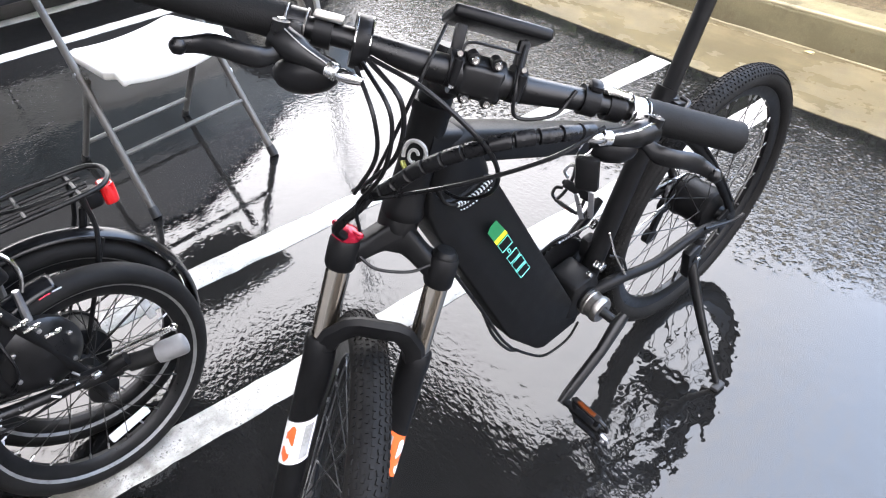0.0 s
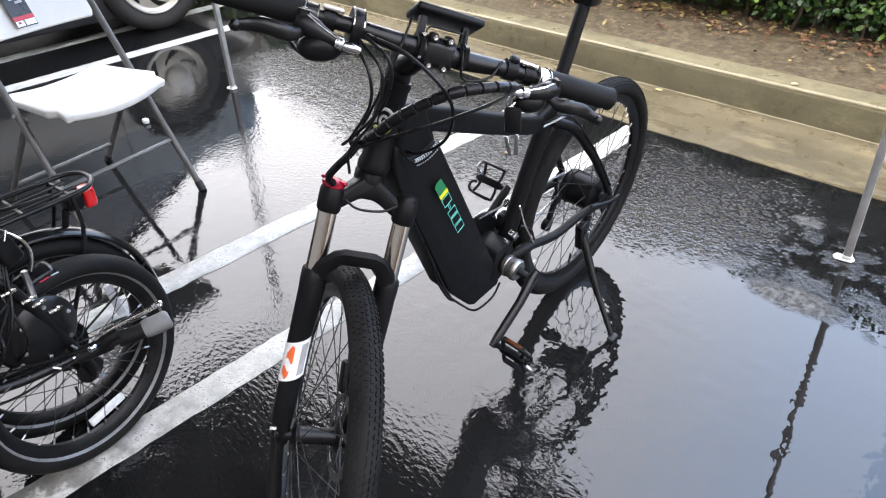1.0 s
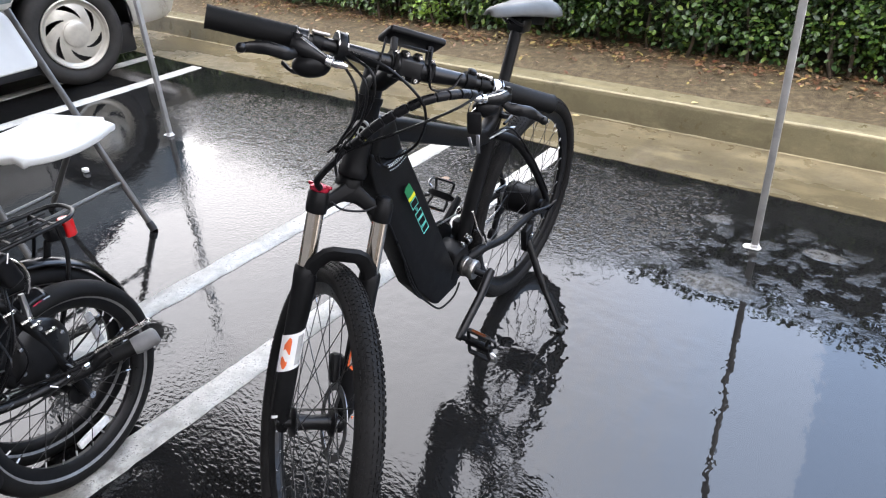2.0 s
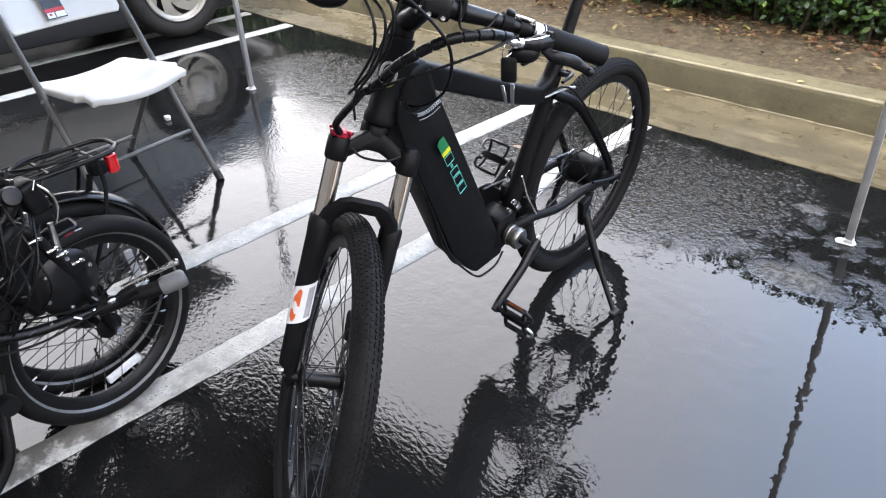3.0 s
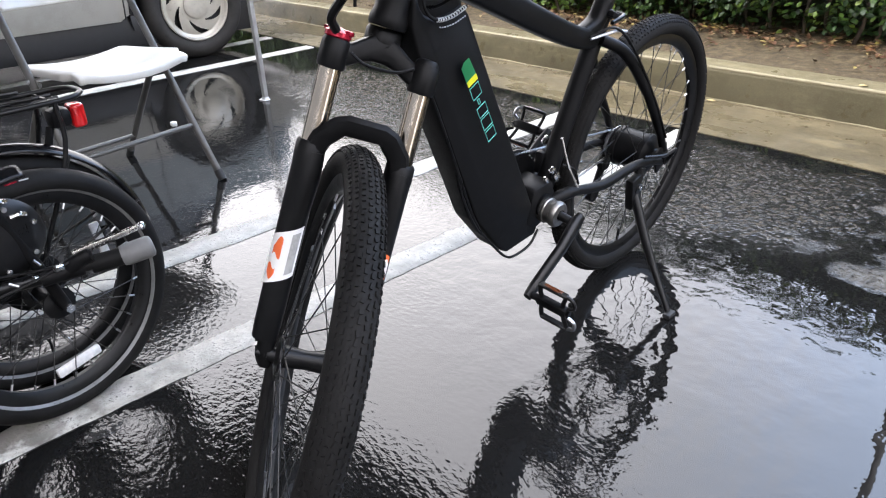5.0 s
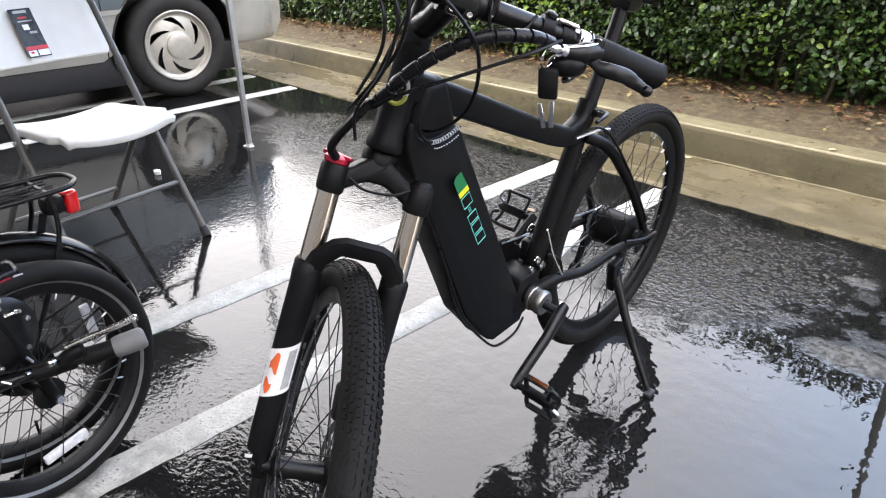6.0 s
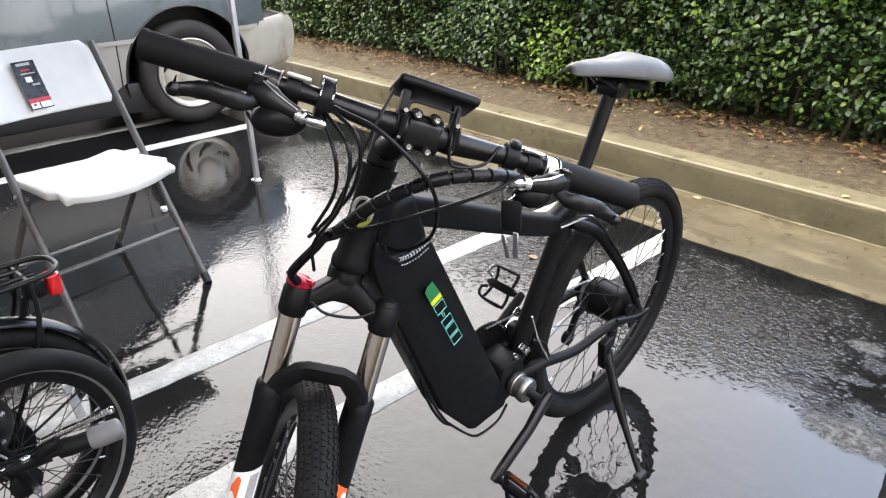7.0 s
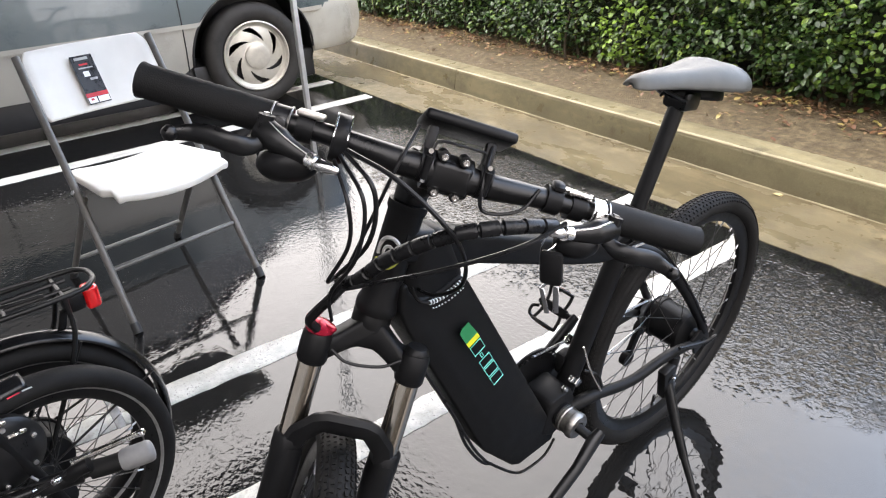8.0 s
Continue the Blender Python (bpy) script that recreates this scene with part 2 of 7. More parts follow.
def wet_concrete(name, color, pool=0.0):
    """Damp weathered concrete; pool: how much of it lies under a thin, dark, shiny film."""
    n = Nodes(name)
    geo = n.add("NewGeometry").outputs["Position"]
    run = n.add("Mapping")
    run.inputs["Scale"].default_value = (0.35, 1.0, 1.0)
    n.link(geo, run.inputs["Vector"])
    big = n.noise(run.outputs[0], 1.9, 6.0, 0.62)
    mid = n.noise(geo, 9.0, 5.0, 0.65)
    fine = n.noise(geo, 160.0, 3.0, 0.6)
    streak = n.noise(run.outputs[0], 7.0, 6.0, 0.7)
    dark = tuple(c * 0.52 for c in color)
    col = n.mix(n.step(big, 0.35, 0.65), dark, color)
    col = n.mix(n.math("MULTIPLY", n.step(mid, 0.55, 0.72), 0.45), col, (0.085, 0.062, 0.034))
    col = n.mix(n.math("MULTIPLY", n.step(streak, 0.50, 0.64), 0.6), col, tuple(c * 1.45 for c in color))
    col = n.mix(n.math("MULTIPLY", n.step(fine, 0.4, 0.75), 0.3), col, tuple(c * 1.4 for c in color))
    stain = n.step(n.noise(geo, 4.2, 6.0, 0.7), 0.60, 0.68)
    col = n.mix(n.math("MULTIPLY", stain, 0.55), col, tuple(c * 0.30 for c in color))
    damp = n.step(n.noise(geo, 5.2, 7.0, 0.72), 0.44, 0.60)
    col = n.mix(n.math("MULTIPLY", damp, 0.35), col, tuple(c * 0.55 for c in color))
    film = n.math("MULTIPLY", n.step(n.noise(run.outputs[0], 2.6, 5.0, 0.6), 0.46, 0.58), pool)
    col = n.mix(n.math("MULTIPLY", film, 0.35), col, tuple(c * 0.5 for c in color))
    nor = n.bump(n.math("ADD", n.math("MULTIPLY", fine, 0.5), mid), 0.35, 0.004)
    rough = n.ramp(mid, [(0.35, (0.25,) * 3), (0.65, (0.55,) * 3)])
    n.set(Base_Color=col, Normal=nor, Roughness=n.math("MULTIPLY", rough, n.math("SUBTRACT", 1.0, n.math("MULTIPLY", film, 0.65))), IOR=1.4)
    return n.mat


def worn_line_paint():
    n = Nodes("worn_white_line_paint")
    geo = n.add("NewGeometry").outputs["Position"]
    mid = n.noise(geo, 14.0, 6.0, 0.7)
    fine = n.noise(geo, 190.0, 3.0, 0.6)
    spots = n.noise(geo, 120.0, 4.0, 0.7)
    big = n.noise(geo, 3.5, 4.0, 0.6)
    chip = n.step(n.math("ADD", n.math("MULTIPLY", mid, 0.30), n.math("ADD", n.math("MULTIPLY", fine, 0.35), n.math("MULTIPLY", spots, 0.45))), 0.585, 0.70)
    col = n.mix(n.step(n.math("ADD", n.math("MULTIPLY", mid, 0.5), n.math("MULTIPLY", big, 0.5)), 0.35, 0.65), (0.37, 0.357, 0.32), (0.63, 0.612, 0.56))
    col = n.mix(n.math("MULTIPLY", n.step(fine, 0.5, 0.7), 0.28), col, (0.20, 0.195, 0.18))
    col = n.mix(n.math("MULTIPLY", chip, 0.85), col, (0.06, 0.06, 0.058))
    # the end under the folded bicycle is scuffed grey
    sep = n.add("SeparateXYZ")
    n.link(geo, sep.inputs[0])
    scuff = n.math("MULTIPLY", n.step(n.math("ADD", sep.outputs[1], n.math("MULTIPLY", mid, 0.5)), 1.0, 0.55), n.step(n.noise(geo, 11.0, 5.0, 0.65), 0.40, 0.52))
    col = n.mix(n.math("MULTIPLY", scuff, 0.85), col, (0.12, 0.110, 0.096))
    pits = n.math("ADD", n.math("MULTIPLY", fine, 0.6), n.math("MULTIPLY", spots, 0.6))
    n.set(Base_Color=col, Normal=n.bump(pits, 0.7, 0.005), Roughness=n.ramp(mid, [(0.3, (0.42,) * 3), (0.7, (0.66,) * 3)]), IOR=1.30, Specular_IOR_Level=0.3)
    return n.mat


def soil():
    n = Nodes("damp_mulch_soil")
    geo = n.add("NewGeometry").outputs["Position"]
    mid = n.noise(geo, 22.0, 6.0, 0.7)
    fine = n.noise(geo, 140.0, 4.0, 0.7)
    col = n.ramp(mid, [(0.3, (0.038, 0.028, 0.014)), (0.52, (0.112, 0.085, 0.044)), (0.75, (0.235, 0.185, 0.105))])
    col = n.mix(n.step(fine, 0.55, 0.75), col, (0.19, 0.14, 0.09))
    n.set(Base_Color=col, Roughness=0.75, Normal=n.bump(n.math("ADD", mid, fine), 0.8, 0.012))
    return n.mat


def leaf_material(name, stops, rough, fresh=None):
    n = Nodes(name)
    rnd = n.add("NewGeometry").outputs["Random Per Island"]
    obj = n.add("ObjectInfo").outputs["Random"]
    both = n.math("FRACT", n.math("ADD", rnd, obj))
    vec = n.coord()
    col = n.mix(n.math("MULTIPLY", n.noise(vec, 60.0, 3.0), 0.35), n.ramp(both, stops), (0.02, 0.04, 0.01))
    if fresh:
        place = n.add("NewGeometry").outputs["Position"]
        tuft = n.math("MULTIPLY", n.step(n.noise(place, 2.4, 4.0, 0.6), 0.56, 0.70), n.step(both, 0.25, 0.8))
        for centre, size in (((-2.86, 3.92, 0.42), 0.36), ((-1.86, 3.92, 0.68), 0.12), ((-4.6, 3.92, 0.75), 0.22)):
            far = n.add("VectorMath")
            far.operation = "DISTANCE"
            n.link(place, far.inputs[0])
            far.inputs[1].default_value = centre
            tuft = n.math("MAXIMUM", tuft, n.math("MULTIPLY", n.step(far.outputs["Value"], size, size * 0.4), n.step(both, 0.15, 0.6)))
        col = n.mix(n.math("MULTIPLY", tuft, 0.75), col, fresh)
    n.set(Base_Color=col, Roughness=rough, Specular_IOR_Level=0.5)
    n.bsdf.inputs["Subsurface Weight"].default_value = 0.0
    return n.mat


ASPHALT = wet_asphalt()
GUTTER = wet_concrete("wet_gutter_concrete", (0.158, 0.130, 0.075), 1.0)
KERB = wet_concrete("kerb_concrete", (0.192, 0.168, 0.100))
KERB_PALE = wet_concrete("worn_pale_kerb_edge", (0.31, 0.268, 0.165))
LINE = worn_line_paint()
SOIL = soil()
LEAF = leaf_material("hedge_leaf", [(0.0, (0.012, 0.033, 0.008)), (0.5, (0.036, 0.084, 0.015)), (0.85, (0.078, 0.150, 0.022)), (1.0, (0.18, 0.26, 0.036))], 0.36, (0.20, 0.33, 0.035))
DEADLEAF = leaf_material("fallen_leaf", [(0.0, (0.10, 0.034, 0.018)), (0.45, (0.20, 0.095, 0.05)), (0.72, (0.34, 0.22, 0.12)), (0.9, (0.40, 0.34, 0.10)), (1.0, (0.22, 0.05, 0.03))], 0.4)
PALELEAF = surface("pale_dry_leaf", (0.55, 0.44, 0.22), 0.5, vary=0.15, scale=90)
BARK = surface("hedge_bark", (0.06, 0.045, 0.03), 0.8, vary=0.5, scale=40, grain=0.6)
# near-black colour that stands in for the shade inside the hedge
CORE = surface("hedge_inner_shade", (0.012, 0.02, 0.007), 0.9, vary=0.5, scale=20)
FRAME_BLACK = surface("matt_black_frame_paint", (0.0058, 0.0058, 0.0061), 0.42, vary=0.3, grain=0.15, grain_scale=900, wear=0.08, spec=0.13)
BATTERY_BLACK = surface("satin_black_battery_shell", (0.0050, 0.0050, 0.0052), 0.5, vary=0.25, grain=0.25, grain_scale=1200, spec=0.13)
SATIN = surface("black_anodised_metal", (0.010, 0.010, 0.0105), 0.36, metal=0.5, vary=0.3)
PLASTIC = surface("black_plastic", (0.0068, 0.0068, 0.0072), 0.38, vary=0.3, grain=0.1, spec=0.13)
RUBBER = surface("tyre_rubber", (0.0095, 0.0092, 0.009), 0.66, vary=0.35, scale=18, grain=0.4, grain_scale=500, spec=0.12)
GRIP = surface("grip_rubber", (0.006, 0.006, 0.006), 0.7, vary=0.2, grain=0.4, grain_scale=700, spec=0.2)
CABLE = surface("cable_housing", (0.0068, 0.0068, 0.0074), 0.32, vary=0.2, spec=0.2)
CHROME = surface("polished_alloy", (0.72, 0.72, 0.72), 0.16, metal=1.0, vary=0.08)
ALLOY = surface("dull_alloy", (0.45, 0.45, 0.46), 0.35, metal=1.0, vary=0.15)
DULL = surface("grey_worn_alloy", (0.30, 0.285, 0.265), 0.42, metal=1.0, vary=0.25, scale=80)
STANCHION = surface("bronze_nickel_stanchion", (0.52, 0.46, 0.38), 0.14, metal=1.0, vary=0.05)
SPOKE = surface("black_steel_spoke", (0.05, 0.05, 0.05), 0.35, metal=0.8)
RED = surface("red_anodised", (0.33, 0.008, 0.028), 0.22, metal=0.5, vary=0.15)
REDLENS = surface("red_lens", (0.55, 0.008, 0.01), 0.15, vary=0.2, coat=0.6)
WHITEREF = surface("clear_white_reflector", (0.7, 0.7, 0.7), 0.2, vary=0.12, scale=120, coat=0.5)
SADDLE_GREY = surface("silver_grey_saddle_cover", (0.080, 0.080, 0.075), 0.42, spec=0.12, vary=0.1, grain=0.2, grain_scale=600)
ORANGE = surface("orange_decal", (0.75, 0.13, 0.03), 0.4, vary=0.1)
WHITE = surface("white_decal", (0.75, 0.75, 0.74), 0.4, vary=0.06)
GREEN = surface("green_decal", (0.015, 0.17, 0.06), 0.4, vary=0.1)
YELLOW = surface("yellow_decal", (0.62, 0.6, 0.02), 0.4, vary=0.1)
TEAL = surface("teal_outline_decal", (0.1, 0.5, 0.42), 0.4, vary=0.1)
STITCH = surface("pale_stitching", (0.48, 0.50, 0.50), 0.5, vary=0.3, scale=200)
BADGE_TAIL = surface("olive_yellow_decal", (0.26, 0.27, 0.05), 0.4, vary=0.2)
SILVER_DECAL = surface("silver_decal", (0.36, 0.36, 0.35), 0.3, vary=0.1)
FENDER = surface("glossy_black_fender", (0.006, 0.006, 0.0065), 0.2, vary=0.3, spec=0.3, wear=0.06)
DARKAMBER = surface("dark_amber_reflector", (0.085, 0.020, 0.004), 0.2, coat=0.4)
BRIGHT = surface("bright_cast_alloy", (0.78, 0.77, 0.75), 0.24, metal=1.0, vary=0.1)
DISC = surface("dark_disc_steel", (0.16, 0.16, 0.16), 0.35, metal=0.9, vary=0.2)
BAND = surface("pale_reflective_band", (0.15, 0.15, 0.148), 0.35, vary=0.2, scale=60)
CHAIR_WHITE = surface("white_moulded_plastic", (0.62, 0.605, 0.565), 0.4, vary=0.04, scale=12, grain=0.1)
CHAIR_GREY = surface("grey_powder_coated_tube", (0.095, 0.091, 0.083), 0.38, vary=0.2)
BLACKCAP = surface("black_rubber_cap", (0.015, 0.015, 0.015), 0.6)
GALV = surface("galvanised_steel", (0.40, 0.395, 0.375), 0.42, metal=0.35, vary=0.15, scale=25)
FOOTWHITE = surface("white_painted_foot", (0.7, 0.7, 0.68), 0.4, vary=0.12)
CAR_WHITE = surface("white_car_paint", (0.335, 0.319, 0.278), 0.3, vary=0.05, scale=4, coat=0.4)
CAR_BLUE = surface("blue_grey_car_paint", (0.088, 0.110, 0.116), 0.3, metal=0.3, vary=0.02, scale=4, coat=0.5)
CAR_TRIM = surface("black_car_trim", (0.012, 0.012, 0.013), 0.5, vary=0.3)
CAR_GLASS = surface("dark_car_glass", (0.01, 0.012, 0.013), 0.06, vary=0.1)
CAR_RIM = surface("silver_wheel_paint", (0.47, 0.44, 0.375), 0.38, metal=0.35, vary=0.08, coat=0.2)
CAR_TYRE = surface("dusty_car_tyre", (0.028, 0.026, 0.024), 0.8, vary=0.3, scale=14, grain=0.3, grain_scale=300, spec=0.3)
CANOPY = surface("dark_canopy_cloth", (0.02, 0.022, 0.028), 0.8, vary=0.3, scale=6)
WALLGREY = surface("dull_stucco", (0.16, 0.15, 0.14), 0.8, vary=0.2, scale=2)
GRIPGREY = surface("grey_grip_rubber", (0.17, 0.17, 0.17), 0.55, vary=0.15)
LABEL_BLACK = surface("glossy_black_card", (0.015, 0.015, 0.016), 0.3, vary=0.2)
LABEL_RED = surface("red_card", (0.5, 0.02, 0.03), 0.35, vary=0.1)


# ---- mesh building ----
class Geo:
    """Collects vertices and faces; every piece may be put through a matrix."""

    def __init__(self, m=None):
        self.v, self.f, self.m = [], [], m or Matrix()

    def put(self, verts, faces, m=None):
        base = len(self.v)
        mm = self.m @ m if m is not None else self.m
        self.v += [mm @ Vector(p) for p in verts]
        self.f += [tuple(i + base for i in face) for face in faces]
        return self

    def tube(self, path, r, n=10, closed=False, caps=True, flat=1.0, flat_dir=None):
        pts = [Vector(p) for p in path]
        k = len(pts)
        rs = r if isinstance(r, (list, tuple)) else [r] * k
        verts, faces = [], []
        ref = None
        for i, p in enumerate(pts):
            a = pts[(i - 1) % k] if (closed or i > 0) else p
            b = pts[(i + 1) % k] if (closed or i < k - 1) else p
            t = (b - a).normalized()
            if flat_dir is not None:
                side = t.cross(Vector(flat_dir)).normalized()
            elif ref is None:
                side = t.orthogonal().normalized()
            else:
                side = (ref - t * ref.dot(t)).normalized()
            ref = side
            up = t.cross(side)
            for j in range(n):
                c, s = math.cos(2 * math.pi * j / n), math.sin(2 * math.pi * j / n)
                verts.append(p + side * (c * rs[i]) + up * (s * rs[i] * flat))
        rings = k if closed else k - 1
        for i in range(rings):
            for j in range(n):
                a, b = i * n + j, i * n + (j + 1) % n
                c, d = ((i + 1) % k) * n + (j + 1) % n, ((i + 1) % k) * n + j
                faces.append((a, b, c, d))
        if caps and not closed:
            faces.append(tuple(range(n - 1, -1, -1)))
            faces.append(tuple(range((k - 1) * n, k * n)))
        return self.put(verts, faces)

    def beam(self, path, wide, high, n=20, power=4.0):
        """A tube of rounded rectangular section; its width lies along y."""
        pts = [Vector(p) for p in path]
        verts, faces = [], []
        for i, p in enumerate(pts):
            t = (pts[min(i + 1, len(pts) - 1)] - pts[max(i - 1, 0)]).normalized()
            side_ = Vector((0, 1, 0))
            up = t.cross(side_).normalized()
            for j in range(n):
                c, q = math.cos(2 * math.pi * j / n), math.sin(2 * math.pi * j / n)
                c, q = math.copysign(abs(c) ** (2 / power), c), math.copysign(abs(q) ** (2 / power), q)
                verts.append(p + side_ * (c * wide[i] / 2) + up * (q * high[i] / 2))
        for i in range(len(pts) - 1):
            for j in range(n):
                faces.append((i * n + j, i * n + (j + 1) % n, (i + 1) * n + (j + 1) % n, (i + 1) * n + j))
        faces.append(tuple(range(n - 1, -1, -1)))
        faces.append(tuple(range((len(pts) - 1) * n, len(pts) * n)))
        return self.put(verts, faces)

    def lathe(self, profile, n=24, m=None, closed=False, caps=True):
        """Turns (radius, height) pairs about the z axis of m."""
        verts, faces = [], []
        k = len(profile)
        for r, h in profile:
            for j in range(n):
                a = 2 * math.pi * j / n
                verts.append((r * math.cos(a), r * math.sin(a), h))
        for i in range(k if closed else k - 1):
            for j in range(n):
                i2 = (i + 1) % k
                faces.append((i * n + j, i * n + (j + 1) % n, i2 * n + (j + 1) % n, i2 * n + j))
        if not closed and caps:
            if profile[0][0] > 1e-5:
                faces.append(tuple(range(n - 1, -1, -1)))
            if profile[-1][0] > 1e-5:
                faces.append(tuple(range((k - 1) * n, k * n)))
        return self.put(verts, faces, m)

    def box(self, size, m=None, bevel=0.0, seg=2):
        bm = bmesh.new()
        bmesh.ops.create_cube(bm, size=1.0)
        for v in bm.verts:
            v.co = Vector((v.co.x * size[0], v.co.y * size[1], v.co.z * size[2]))
        if bevel:
            bmesh.ops.bevel(bm, geom=bm.edges[:], offset=bevel, segments=seg, profile=0.5, affect="EDGES")
        bm.verts.index_update()
        self.put([v.co.copy() for v in bm.verts], [tuple(v.index for v in f.verts) for f in bm.faces], m)
        bm.free()
        return self

    def prism(self, outline, lo, hi, m=None, bevel=0.0, seg=2):
        """Extrudes an (x, y) outline from z = lo to z = hi."""
        bm = bmesh.new()
        bottom = [bm.verts.new((x, y, lo)) for x, y in outline]
        top = [bm.verts.new((x, y, hi)) for x, y in outline]
        k = len(outline)
        bm.faces.new(top)
        bm.faces.new(bottom[::-1])
        for i in range(k):
            bm.faces.new((bottom[i], bottom[(i + 1) % k], top[(i + 1) % k], top[i]))
        bmesh.ops.recalc_face_normals(bm, faces=bm.faces[:])
        if bevel:
            bmesh.ops.bevel(bm, geom=bm.edges[:], offset=bevel, segments=seg, profile=0.5, affect="EDGES")
        bm.verts.index_update()
        self.put([v.co.copy() for v in bm.verts], [tuple(v.index for v in f.verts) for f in bm.faces], m)
        bm.free()
        return self

    def grid(self, rows):
        """A sheet through rows of points."""
        w = len(rows[0])
        verts = [p for row in rows for p in row]
        faces = [(i * w + j, i * w + j + 1, (i + 1) * w + j + 1, (i + 1) * w + j) for i in range(len(rows) - 1) for j in range(w - 1)]
        return self.put(verts, faces)

    def mesh(self, name, material, sharp=38):
        me = bpy.data.meshes.new(name)
        me.from_pydata(self.v, [], self.f)
        me.polygons.foreach_set("use_smooth", [True] * len(me.polygons))
        me.set_sharp_from_angle(angle=radians(sharp))
        me.materials.append(material)
        return me


def part(name, geo, material, parent=None, label="", sharp=38):
    ob = new(name, geo.mesh(name, material, sharp))
    if parent is not None:
        ob.parent = parent
    return tagged(ob, label=label) if label else ob


def thing(name, m, label, category, group="", kind=""):
    ob = new(name)
    ob.empty_display_size = 0.1
    ob.matrix_world = m
    return tagged(ob, label, category, group, kind)


def setting(name, geo, material, label, sharp=38):
    return tagged(part(name, geo, material, None, "", sharp), label, name.split("_")[0], "", "structure")


def frame_of(origin, x, y, z):
    return Matrix(((x[0], y[0], z[0], origin[0]), (x[1], y[1], z[1], origin[1]), (x[2], y[2], z[2], origin[2]), (0, 0, 0, 1)))


def along(a, b):
    """A matrix whose z axis runs from a to b."""
    a, b = Vector(a), Vector(b)
    return Matrix.Translation(a) @ (b - a).to_track_quat("Z", "Y").to_matrix().to_4x4()


def smooth_path(pts, steps=6):
    """Catmull-Rom through the points."""
    p = [Vector(q) for q in pts]
    p = [p[0] * 2 - p[1]] + p + [p[-1] * 2 - p[-2]]
    out = []
    for i in range(1, len(p) - 2):
        for s in range(steps):
            t = s / steps
            a, b, c, d = p[i - 1], p[i], p[i + 1], p[i + 2]
            out.append(0.5 * ((2 * b) + (c - a) * t + (2 * a - 5 * b + 4 * c - d) * t * t + (3 * b - a - 3 * c + d) * t ** 3))
    out.append(p[-2])
    return out


# ---- ground, gutter, kerb ----
EDGE, KERB_Y, KERB_BACK, KERB_H = 2.872, 3.312, 3.487, 0.15

g = Geo()
g.grid([[(x, y, 0.0) for x in (-300, -40, -8, 0, 8, 40, 300)] for y in (-300, -40, -8, 0, EDGE, 8, 40, 300)])
setting("ground", g, ASPHALT, "wet black asphalt of a parking lot with standing rain water")

g = Geo()
gx = np.arange(-20, 20.01, 0.04)
wave_in = [0.010 * noise.noise((x * 3.1, 2, 5)) + 0.007 * noise.noise((x * 14, 1, 5)) + 0.004 * noise.noise((x * 37, 3, 5)) for x in gx]
g.grid([[(x, EDGE + w_, -0.01) for x, w_ in zip(gx, wave_in)], [(x, EDGE + 0.004 + w_, 0.003) for x, w_ in zip(gx, wave_in)], [(x, EDGE + 0.25, 0.006) for x in gx], [(x, KERB_Y + 0.05, 0.014) for x in gx]])
setting("gutter", g, GUTTER, "wet tan concrete gutter pan along the kerb")


def kerb_profile():
    pts = [(KERB_Y, -0.02), (KERB_Y, 0.02), (KERB_Y + 0.018, KERB_H - 0.03)]
    for i in range(5):
        a = math.pi - i * math.pi / 8
        pts.append((KERB_Y + 0.043 + 0.025 * math.cos(a), KERB_H - 0.025 + 0.025 * math.sin(a)))
    pts += [(KERB_BACK - 0.012, KERB_H), (KERB_BACK, KERB_H - 0.012), (KERB_BACK, -0.02)]
    return pts


kerb = tagged(new("kerb"), "weathered concrete kerb with joints beside a planting bed", "kerb", "", "structure")
prof = kerb_profile()
for i, x0 in enumerate(np.arange(-22.0, 19, 6.1)):
    x1 = x0 + 6.094
    gg = Geo()
    gg.grid([[(x, y, z) for y, z in prof] for x in np.linspace(x0, x1, 5)])
    gg.f.append(tuple(range(len(prof))))
    gg.f.append(tuple(range(4 * len(prof), 5 * len(prof)))[::-1])
    stone = part("kerb_stone", gg, KERB, kerb)
    gg = Geo()
    gg.tube([(x, KERB_Y + 0.0310 + 0.002 * noise.noise((x * 9, 0, 2)), KERB_H - 0.0105) for x in np.linspace(x0 + 0.002, x1 - 0.002, 70)], [0.0108 + 0.0012 * noise.noise((x * 13, 4, 2)) + 0.0008 * noise.noise((x * 41, 4, 2)) for x in np.linspace(x0, x1, 70)], 10)
    part("worn_edge", gg, KERB_PALE, stone, "pale worn edge of the kerb")
    gg = Geo()
    gg.tube([(x, KERB_Y - 0.003, 0.010 + 0.002 * noise.noise((x * 7, 8, 2))) for x in np.linspace(x0 + 0.002, x1 - 0.002, 70)], [0.0060 + 0.004 * noise.noise((x * 11, 9, 1)) for x in np.linspace(x0, x1, 70)], 8)
    part("mortar_bead", gg, KERB_PALE, stone, "pale mortar bead at the kerb foot")

g = Geo()
rows = []
for y in np.linspace(KERB_BACK - 0.006, 9.0, 60):
    row = []
    for x in np.linspace(-16, 16, 220):
        d = y - KERB_BACK
        z = KERB_H - 0.02 + 0.05 * min(1.0, d * 1.5) + 0.022 * noise.noise((x * 5, y * 5, 0)) + 0.012 * noise.noise((x * 17, y * 17, 3))
        row.append((x, y, z if d > 0.02 else KERB_H - 0.015))
    rows.append(row)
g.grid(rows)
setting("planting_bed", g, SOIL, "damp brown mulch bed littered with fallen leaves", 180)


